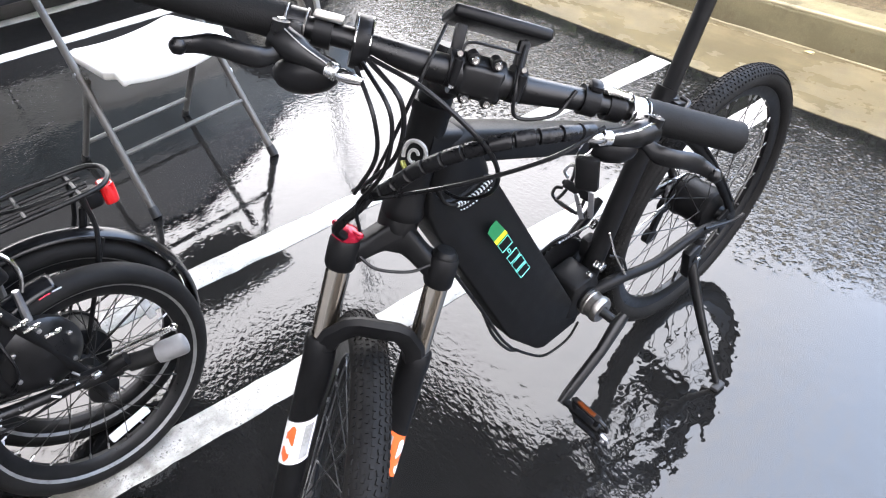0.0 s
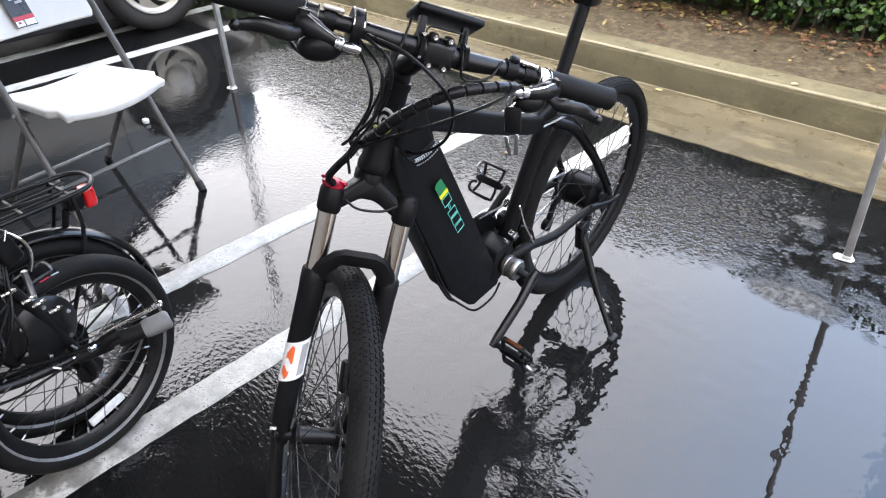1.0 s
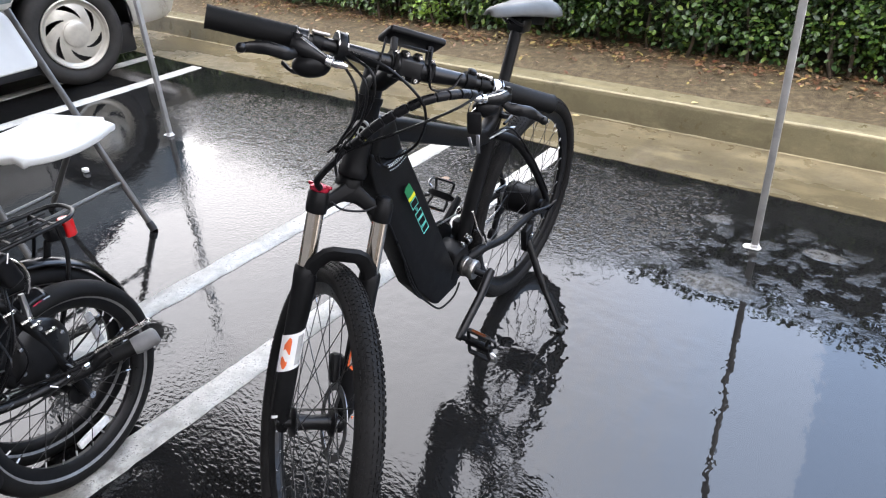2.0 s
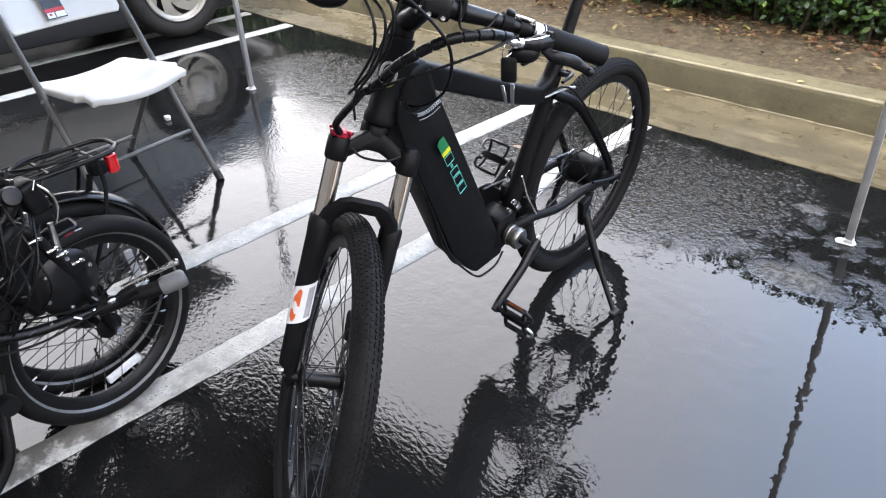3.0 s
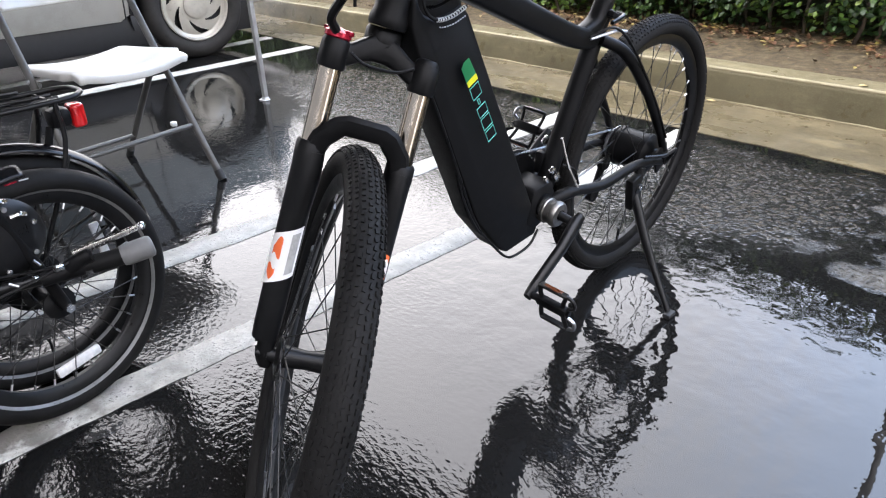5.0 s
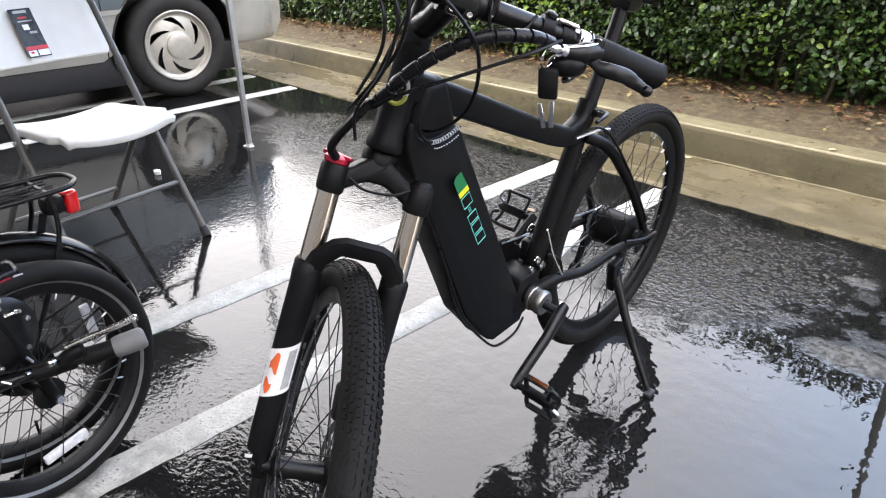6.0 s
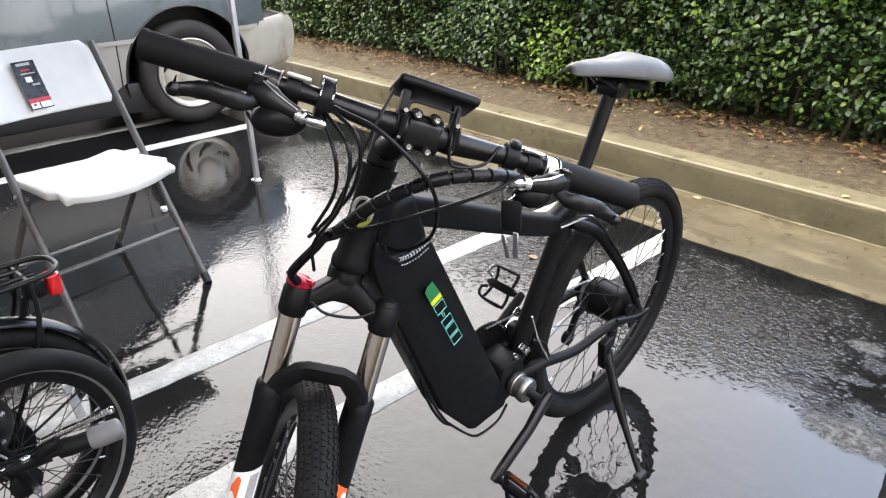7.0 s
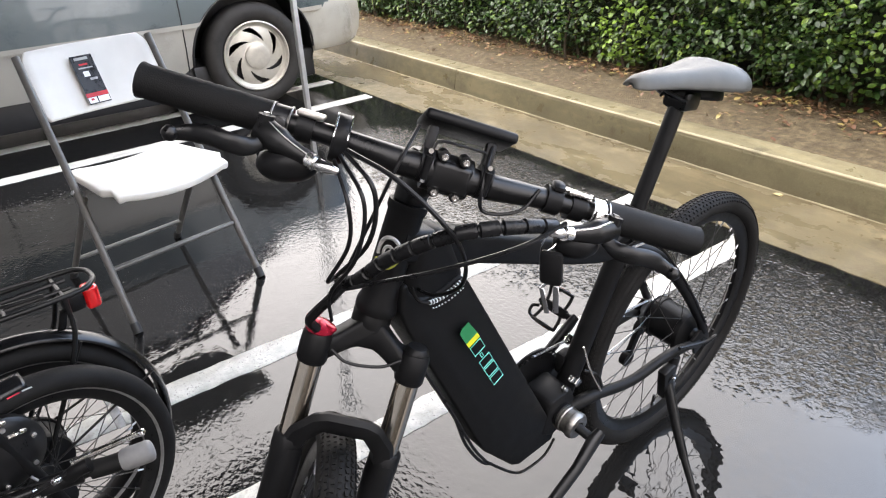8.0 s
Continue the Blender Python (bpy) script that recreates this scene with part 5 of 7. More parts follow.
part("display_case", g, PLASTIC, disp, "black handlebar display")
g = Geo(DF)
g.box((0.048, 0.086, 0.001), Matrix.Translation((-0.002, 0, 0.0072)), 0.0003, 1)
part("screen", g, CAR_GLASS, disp, "dark glossy screen")
for y in (-0.034, 0.034):
    g = Geo(ST)
    g.tube([(BAR_F, BAR_E + 0.008 + y - 0.007, BAR_A + 0.003), (BAR_F, BAR_E + 0.008 + y + 0.007, BAR_A + 0.003)], 0.0195, 18)
    g.box((0.012, 0.012, 0.04), Matrix.Translation((BAR_F - 0.010, BAR_E + 0.008 + y, BAR_A + 0.026)) @ Matrix.Rotation(-0.3, 4, "Y"), 0.003)
    part("display_bracket", g, PLASTIC, disp)
    g = Geo(ST)
    g.tube([(BAR_F + 0.010, BAR_E + 0.008 + y, BAR_A + 0.022), (BAR_F + 0.016, BAR_E + 0.008 + y, BAR_A + 0.023)], 0.0029, 10)
    part("bolt", g, CHROME, disp, "bright socket bolt")
    g = Geo(ST)
    g.tube([(BAR_F + 0.019, BAR_E + 0.008 + y, BAR_A - 0.008), (BAR_F + 0.019, BAR_E + 0.008 + y, BAR_A + 0.018)], 0.0045, 10)
    part("bracket_screw", g, PLASTIC, disp)
    g = Geo(ST)
    g.tube([(BAR_F + 0.019, BAR_E + 0.008 + y, BAR_A - 0.0115), (BAR_F + 0.019, BAR_E + 0.008 + y, BAR_A - 0.008)], 0.0030, 10)
    part("screw_end", g, BRIGHT, disp, "bright screw end")
g = Geo(ST)
g.tube(smooth_path([(BAR_F + 0.014, -0.012, 0.322), (BAR_F + 0.010, -0.008, 0.338), (BAR_F + 0.008, 0.020, 0.340), (BAR_F + 0.008, 0.046, 0.340)], 4), 0.0016, 8)
part("bracket_edge", g, SATIN, disp, "worn metal edge of the bracket")


def hose(name, pts, r, m_=CABLE, label="", wrap=0.0, parent=bike, steps=7):
    path = smooth_path(pts, steps * (5 if wrap else 1))
    g = Geo()
    if wrap:
        run, rs = 0.0, []
        for i, p in enumerate(path):
            run += (p - path[i - 1]).length if i else 0.0
            rs.append(r * (0.80 if run % 0.025 < 0.0035 else 1.14))
        g.tube(path, rs, 12)
    else:
        g.tube(path, r, 8)
    return part(name, g, m_, parent, label, 30)


def at_bar(f, e, a):
    return ST @ Vector((f, e, a))


# cables: a wrapped bundle sweeps from the left lever to the head tube, single cables loop from the right lever
hose("wrapped_harness", [at_bar(0.146, 0.142, 0.289), at_bar(0.172, 0.095, 0.284), at_bar(0.176, 0.03, 0.258), at_bar(0.140, -0.02, 0.205), at_bar(0.100, -0.048, 0.150), at_bar(0.070, -0.062, 0.135)], 0.0076, CABLE, "wrapped black cable bundle", wrap=1.0, steps=10)
hose("brake_hose", [at_bar(0.148, -0.10, 0.306), at_bar(0.185, -0.04, 0.296), at_bar(0.18, 0.035, 0.25), at_bar(0.10, 0.075, 0.18), at_bar(0.03, 0.06, 0.13), at_bar(-0.03, 0.03, 0.12)], 0.0027)
hose("brake_hose", [at_bar(0.148, -0.102, 0.304), at_bar(0.18, -0.065, 0.28), at_bar(0.155, -0.052, 0.22), at_bar(0.10, -0.068, 0.155), at_bar(0.06, -0.075, 0.125)], 0.0027)
hose("gear_cable", [at_bar(0.135, -0.105, 0.296), at_bar(0.172, -0.07, 0.262), at_bar(0.15, -0.06, 0.195), at_bar(0.105, -0.072, 0.13), at_bar(0.09, -0.06, 0.09)], 0.0024)
hose("gear_cable", [at_bar(0.135, -0.11, 0.29), at_bar(0.165, -0.085, 0.255), at_bar(0.155, -0.072, 0.21), at_bar(0.12, -0.08, 0.15)], 0.0024)
hose("display_cable", [at_bar(0.10, -0.03, 0.345), at_bar(0.135, -0.045, 0.30), at_bar(0.12, -0.055, 0.22), at_bar(0.075, -0.06, 0.145)], 0.0022)
hose("display_cable", [at_bar(0.10, 0.055, 0.35), at_bar(0.135, 0.05, 0.31), at_bar(0.135, 0.06, 0.28), at_bar(0.13, 0.10, 0.29), at_bar(0.12, 0.118, 0.318)], 0.0022)
hose("throttle_cable", [at_bar(0.150, 0.150, 0.296), at_bar(0.175, 0.10, 0.262), at_bar(0.165, 0.03, 0.212), at_bar(0.13, -0.03, 0.165), at_bar(0.085, -0.062, 0.128)], 0.0026)
hose("fork_hose", [at_bar(0.10, -0.060, 0.142), at_bar(0.093, -0.068, 0.120), at_bar(0.074, -0.078, 0.092), at_bar(0.057, -0.083, 0.068), at_bar(0.045, -0.071, 0.054)], 0.0065, CABLE, "thick black lockout hose")
hose("fork_hose", [at_bar(0.05, -0.046, 0.032), at_bar(0.056, -0.022, 0.022), at_bar(0.052, 0.02, 0.024), at_bar(0.045, 0.046, 0.036)], 0.0022)

# drive: bottom bracket cup, cranks, pedals, chainring, derailleur
g = Geo(Matrix.Translation(BB + Vector((-0.004, 0.036, -0.008))) @ Matrix.Rotation(radians(-90), 4, "X"))
g.lathe([(0.0275, 0.0), (0.0275, 0.012), (0.0255, 0.014), (0.0255, 0.026), (0.0275, 0.028), (0.0275, 0.036), (0.0240, 0.041), (0.012, 0.042), (0.011, 0.036)], 30)
cup = part("bearing_cup", g, DULL, bike, "dull grey bearing cup")
g = Geo()
g.tube([BB + Vector((-0.002, 0.070, -0.006)), BB + Vector((-0.008, 0.116, -0.015))], 0.0095, 14)
part("spindle", g, SATIN, cup)
CR = Vector((0.152, 0, -0.091))
CRANK_MID = BB + Vector((-0.008, 0.020, -0.015))
for s in (1, -1):
    arm = new("crank")
    arm.parent = bike
    end = CRANK_MID + CR * s
    g = Geo()
    a = CRANK_MID + Vector((0, s * 0.092, 0))
    b = end + Vector((0, s * 0.106, 0))
    g.tube([a - CR * s * 0.12, a, a.lerp(b, 0.35) + Vector((0, s * 0.004, 0)), b.lerp(a, 0.08), b + CR * s * 0.05], [0.013, 0.0175, 0.0145, 0.0140, 0.011], 14, flat=0.72, flat_dir=(0, 1, 0))
    part("crank_arm", g, SATIN, arm, "black crank arm")
    ped = new("pedal")
    ped.parent = bike
    tilt = radians(-78 if s > 0 else 52)
    PM = Matrix.Translation(end + Vector((0, s * 0.160, 0))) @ Matrix.Rotation(tilt, 4, "Y")
    g = Geo(PM)
    g.tube([(0, -s * 0.058, 0), (0, s * 0.040, 0)], [0.0075, 0.006], 12)
    g.box((0.020, 0.070, 0.018), None, 0.005)
    part("pedal_body", g, PLASTIC, ped)
    for xx in (-0.042, 0.042):
        g = Geo(PM)
        g.box((0.007, 0.062, 0.013), Matrix.Translation((xx, s * 0.004, 0)), 0.002, 1)
        bar_ = part("cage_bar", g, SATIN, ped, "black cage bar")
        g = Geo(PM)
        g.box((0.003, 0.040, 0.008), Matrix.Translation((xx * 1.09, s * 0.004, 0)), 0.001, 1)
        part("pedal_reflector", g, DARKAMBER, bar_, "dark amber reflector")
        for yy in (-0.030, 0.030):
            g = Geo(PM)
            g.tube(smooth_path([(xx * 0.15, yy * 0.8, 0), (xx * 0.55, yy * 0.9, 0), (xx, yy + s * 0.004, 0)], 3), 0.0048, 8, flat=0.8)
            part("cage_arm", g, SATIN, ped)
    for xx in (-1, 1):
        g = Geo(PM)
        g.tube(smooth_path([(xx * 0.042, s * 0.034, 0), (xx * 0.036, s * 0.048, 0), (xx * 0.020, s * 0.050, 0.0), (xx * 0.012, s * 0.036, 0)], 4), 0.0038, 8)
        part("cage_loop", g, ALLOY if xx < 0 else SATIN, ped)
ring_m = Matrix.Translation(BB + Vector((0, -0.050, 0))) @ Matrix.Rotation(radians(90), 4, "X")
g = Geo(ring_m)
teeth = []
for i in range(84):
    a = 2 * math.pi * i / 84
    teeth.append(((0.083 if i % 2 else 0.088) * math.cos(a), (0.083 if i % 2 else 0.088) * math.sin(a)))
g.prism(teeth, -0.0015, 0.0015)
chainring = part("chainring", g, SATIN, bike, "dark toothed chainring")
g = Geo(ring_m)
g.lathe([(0.076, 0.004), (0.092, 0.004), (0.092, 0.007), (0.076, 0.007)], 40, closed=True)
part("chain_guard", g, PLASTIC, chainring)
CAS = Matrix.Translation((0.012, -0.062, R26)) @ Matrix.Rotation(radians(90), 4, "X")
g = Geo(CAS)
for i in range(7):
    r_ = 0.046 - 0.004 * i
    g.lathe([(0.015, i * 0.004 - 0.012), (r_, i * 0.004 - 0.012), (r_, i * 0.004 - 0.010), (0.015, i * 0.004 - 0.010)], 28, closed=True)
part("cassette", g, ALLOY, bike, "dull steel cassette")
g = Geo()
for z0, z1 in ((0.085, 0.034), (-0.085, -0.034)):
    a = BB + Vector((0, -0.05, z0))
    b = AXLE_R + Vector((0, -0.062, z1))
    k = 46
    for i in range(k):
        p, q = a.lerp(b, i / k), a.lerp(b, (i + 0.82) / k)
        g.tube([p, q], 0.0036, 5, flat=0.8)
tagged(part("chain", g, ALLOY, bike), "dull steel bicycle chain", kind="stuff")
g = Geo()
g.box((0.045, 0.03, 0.04), Matrix.Translation((-0.02, -0.082, 0.278)) @ Matrix.Rotation(0.5, 4, "Y"), 0.01)
g.box((0.022, 0.014, 0.105), Matrix.Translation((0.018, -0.082, 0.215)) @ Matrix.Rotation(-0.35, 4, "Y"), 0.005)
for p in ((0.0, -0.082, 0.255), (0.035, -0.082, 0.175)):
    g.tube([(p[0], p[1] - 0.008, p[2]), (p[0], p[1] + 0.008, p[2])], 0.02, 18)
part("derailleur", g, PLASTIC, bike, "black rear derailleur")
# small fittings near the seat tube foot: speed sensor and its bright bracket
g = Geo()
g.box((0.03, 0.022, 0.05), Matrix.Translation((0.372, -0.02, 0.392)), 0.006)
part("front_mech", g, PLASTIC, bike)
hose("sensor_cable", [(0.37, 0.03, 0.40), (0.345, 0.045, 0.385), (0.33, 0.05, 0.35)], 0.003)
hose("sensor_cable", [(0.378, 0.026, 0.46), (0.362, 0.040, 0.40), (0.335, 0.056, 0.34)], 0.0022, BRIGHT, "bright thin cable")
for p_, sz in (((0.383, 0.026, 0.376), (0.018, 0.012, 0.02)), ((0.352, -0.03, 0.43), (0.02, 0.012, 0.014)), ((0.405, 0.030, 0.398), (0.014, 0.010, 0.012)), ((0.420, 0.028, 0.380), (0.010, 0.010, 0.016))):
    g = Geo()
    g.box(sz, Matrix.Translation(p_) @ Matrix.Rotation(0.6, 4, "Y"), 0.0035)
    part("sensor_bracket", g, BRIGHT, bike, "small bright bracket")
hose("rear_cable", [(0.33, 0.028, 0.655), (0.285, 0.048, 0.670), (0.232, 0.056, 0.640), (0.165, 0.070, 0.562), (0.10, 0.080, 0.478), (0.03, 0.084, 0.385)], 0.0028)
hose("rear_cable", [(0.33, 0.03, 0.652), (0.27, 0.045, 0.66), (0.235, 0.05, 0.655)], 0.003, ALLOY, "bright cable end")
hose("hub_cable", [(0.012, 0.09, R26), (0.02, 0.11, 0.36), (0.05, 0.10, 0.35), (0.12, 0.085, 0.36)], 0.004)
# kickstand
stand = new("kickstand")
stand.parent = bike
g = Geo()
g.box((0.040, 0.022, 0.085), Matrix.Translation((0.136, 0.082, 0.278)) @ Matrix.Rotation(0.25, 4, "Y"), 0.005)
g.tube([(0.120, 0.080, 0.335), (0.134, 0.082, 0.255)], 0.012, 12)
part("stand_mount", g, SATIN, stand)
g = Geo()
g.tube([(0.134, 0.084, 0.272), (0.148, 0.138, 0.185), (0.156, 0.174, 0.130)], [0.0120, 0.0105, 0.0098], 14)
g.tube([(0.155, 0.170, 0.136), (0.174, 0.244, 0.040)], [0.0085, 0.0068], 12)
g.tube([(0.134, 0.072, 0.292), (0.135, 0.096, 0.288)], 0.013, 14)
part("stand_leg", g, SATIN, stand, "black two-piece kickstand leg")
g = Geo()
g.box((0.034, 0.020, 0.012), Matrix.Translation((0.176, 0.250, 0.0355)) @ Matrix.Rotation(radians(6.5), 4, "X"), 0.005)
part("stand_foot", g, BLACKCAP, stand, "black rubber foot")
g = Geo()
g.tube([(0.135, 0.095, 0.292), (0.135, 0.0995, 0.291)], 0.0050, 10)
part("stand_bolt", g, BRIGHT, stand, "bright pivot bolt")
# key fob hanging from the left controls
keys = new("key_fob")
keys.parent = bike
kp = Vector((0.728, 0.200, 0.925))
W_UP = (bike.matrix_world.to_3x3().inverted() @ Vector((0, 0, 1))).normalized()
g = Geo(Matrix.Translation(kp - W_UP * 0.012))
g.tube([(0.016 * math.cos(a), 0.004 * math.sin(a), 0.016 * math.sin(a)) for a in np.linspace(0, 6.283, 20, endpoint=False)], 0.0009, 6, closed=True)
part("key_ring", g, CHROME, keys, "thin steel key ring")
g = Geo(frame_of(kp - W_UP * 0.047, (0.55, -0.83, 0), (0.83, 0.55, 0), tuple(W_UP)))
g.box((0.027, 0.011, 0.042), None, 0.005)
part("fob", g, PLASTIC, keys, "black alarm fob")
g = Geo(frame_of(kp - W_UP * 0.088, (0.55, -0.83, 0), (0.83, 0.55, 0), tuple(W_UP)))
g.box((0.007, 0.002, 0.036), Matrix.Translation((-0.006, 0, 0)), 0.0008, 1)
g.box((0.006, 0.002, 0.034), Matrix.Translation((0.007, 0.003, -0.002)) @ Matrix.Rotation(0.2, 4, "Y"), 0.0008, 1)
part("key", g, ALLOY, keys, "small steel keys")


# ---- white folding chair ----
CH_A = math.atan2(0.208, 0.978)
CHM = Matrix.Translation((-2.37, 1.005, 0)) @ Matrix.Rotation(CH_A, 4, "Z")
chair = thing("folding_chair", CHM, "white plastic folding chair, grey tube frame, printed tag on the backrest", "chair")
for s in (1, -1):
    g = Geo()
    g.tube(smooth_path([(0.292, s * 0.236, 0.008), (0.17, s * 0.228, 0.25), (0.06, s * 0.222, 0.47), (-0.07, s * 0.218, 0.72), (-0.125, s * 0.216, 0.835)], 4), 0.0125, 14, flat=0.8)
    leg = part("front_leg", g, CHAIR_GREY, chair)
    g = Geo()
    g.tube([(0.296, s * 0.236, 0.001), (0.279, s * 0.235, 0.034)], 0.0155, 14)
    part("foot_cap", g, BLACKCAP, leg, "black rubber foot cap")
    g = Geo()
    g.tube(smooth_path([(-0.272, s * 0.212, 0.008), (-0.12, s * 0.205, 0.19), (0.06, s * 0.200, 0.40)], 4), 0.0115, 14, flat=0.8)
    leg = part("rear_leg", g, CHAIR_GREY, chair)
    g = Geo()
    g.tube([(-0.279, s * 0.212, 0.001), (-0.252, s * 0.211, 0.033)], 0.0145, 14)
    part("foot_cap", g, BLACKCAP, leg, "black rubber foot cap")
    g = Geo()
    g.tube([(0.075, s * 0.20, 0.418), (0.075, s * 0.235, 0.44)], 0.008, 10)
    part("hinge_pin", g, ALLOY, chair)
g = Geo()
g.tube([(0.195, -0.230, 0.195), (0.195, 0.230, 0.195)], 0.0085, 12)
part("front_crossbar", g, CHAIR_GREY, chair)
g = Geo()
g.tube([(-0.195, -0.208, 0.10), (-0.195, 0.208, 0.10)], 0.0085, 12)
part("rear_crossbar", g, CHAIR_GREY, chair)
g = Geo()
rows = []
for x in np.linspace(-0.065, 0.305, 17):
    u_ = (x + 0.065) / 0.37
    half = 0.185 + 0.028 * u_ - 0.026 * (u_ > 0.82)
    row = []
    for t in np.linspace(-1, 1, 17):
        dip = 0.040 * (1 - t * t) * (0.55 + 0.45 * math.sin(math.pi * min(1, u_)))
        z = 0.462 - 0.018 * (1 - u_) - dip - 0.016 * max(0, (u_ - 0.8) / 0.2) ** 2 - 0.008 * max(0, (abs(t) - 0.85) / 0.15) ** 2
        front = 0.022 * (1 - t * t) * max(0, (u_ - 0.6) / 0.4) - 0.016 * (1 - t * t) * max(0, 0.3 - u_) / 0.3
        row.append((x + front, t * half, z))
    rows.append(row)
g.grid(rows)
seat = part("seat", g, CHAIR_WHITE, chair, "white moulded seat, gently dished", 60)
sol = seat.modifiers.new("thick", "SOLIDIFY")
sol.thickness = 0.026
bev = seat.modifiers.new("round", "BEVEL")
bev.width, bev.segments = 0.006, 2


def back_point(y, h):
    x = -0.012 - 0.52 * (h - 0.60) - 0.020 * (1 - (y / 0.21) ** 2)
    return (x + 0.008, y, h)


g = Geo()
rows = []
for h in np.linspace(0.642, 0.845, 13):
    w_ = 0.207 - 0.03 * max(0, (h - 0.80) / 0.05) ** 2 - 0.012 * max(0, (0.66 - h) / 0.02) ** 2
    rows.append([back_point(y, h) for y in np.linspace(-w_, w_, 14)])
g.grid(rows)
backrest = part("backrest", g, CHAIR_WHITE, chair, "white moulded backrest", 60)
sol = backrest.modifiers.new("thick", "SOLIDIFY")
sol.thickness = 0.016
bev = backrest.modifiers.new("round", "BEVEL")
bev.width, bev.segments = 0.005, 2


def tag_sheet(y0, y1, h0, h1, lift, m_, name, label, parent):
    g = Geo()
    g.grid([[tuple(Vector(back_point(y, h)) + Vector((lift, 0, lift * 0.52))) for y in np.linspace(y0, y1, 5)] for h in np.linspace(h0, h1, 5)])
    return part(name, g, m_, parent, label)


tag = tag_sheet(-0.066, 0.006, 0.655, 0.80, 0.0125, LABEL_BLACK, "printed_tag", "black and red printed cardboard tag", chair)
tag_sheet(-0.066, 0.006, 0.676, 0.688, 0.0135, LABEL_RED, "red_strip", "red strip of the tag", tag)
tag_sheet(-0.064, -0.036, 0.658, 0.675, 0.0135, WHITE, "pale_panel", "pale block of unreadable print", tag)
tag_sheet(-0.032, 0.004, 0.658, 0.675, 0.0135, WHITE, "pale_panel", "pale block of unreadable print", tag)
for y0, y1, h0, h1, m_ in ((-0.054, -0.010, 0.786, 0.794, SILVER_DECAL), (-0.046, -0.018, 0.770, 0.775, LABEL_RED), (-0.052, -0.006, 0.760, 0.764, SILVER_DECAL), (-0.044, -0.024, 0.736, 0.752, WHITE), (-0.030, -0.006, 0.724, 0.731, SILVER_DECAL), (-0.056, -0.046, 0.666, 0.672, LABEL_RED)):
    tag_sheet(y0, y1, h0, h1, 0.0141, m_, "print_bar", "bar of unreadable print", tag)

# ---- parked minivan ----
CAR_X, HUB_F, HUB_R, HUB_Z, CAR_W = -4.345, 2.235, -0.62, 0.324, 1.80
van = thing("minivan", Matrix.Translation((CAR_X, 0, 0)), "parked minivan, blue-grey above white lower panels, wet from rain", "car")
ARCH = 0.405


def side_x(z):
    """How far the side stands in from the widest line."""
    if z < 0.55:
        return -0.05 * ((0.55 - z) / 0.35) ** 2 - 0.004
    if z < 0.98:
        return -0.035 * ((z - 0.55) / 0.43) ** 2
    return -0.035 - 0.30 * ((z - 0.98) / 0.72)


def car_bottom(y):
    z = 0.285
    for hub in (HUB_F, HUB_R):
        d = abs(y - hub)
        if d < ARCH:
            z = max(z, HUB_Z + math.sqrt(ARCH * ARCH - d * d) * 1.02)
    return z


def nose(y):
    """The side turns in towards the front and the rear."""
    front, rear = max(0.0, (y - 2.55) / 0.55), max(0.0, (-1.35 - y) / 0.35)
    return -0.30 * front ** 2.2 - 0.12 * rear ** 2


ys = sorted(set(np.round(np.concatenate([np.linspace(-1.70, 3.08, 70), HUB_F + np.linspace(-ARCH, ARCH, 33), HUB_R + np.linspace(-ARCH, ARCH, 33)]), 4)))


def band(z_lo, z_hi, y0, y1, mirror, rows_n=8, out=0.0):
    rows = []
    for k in range(rows_n):
        row = []
        for y in ys:
            if not y0 - 1e-6 <= y <= y1 + 1e-6:
                continue
            lo = max(z_lo, car_bottom(y))
            z = lo + (max(z_hi, lo + 0.001) - lo) * k / (rows_n - 1)
            x = side_x(z) + nose(y) + out
            row.append((-CAR_W - x, y, z) if mirror else (x, y, z))
        rows.append(row)
    return rows if not mirror else rows[::-1]


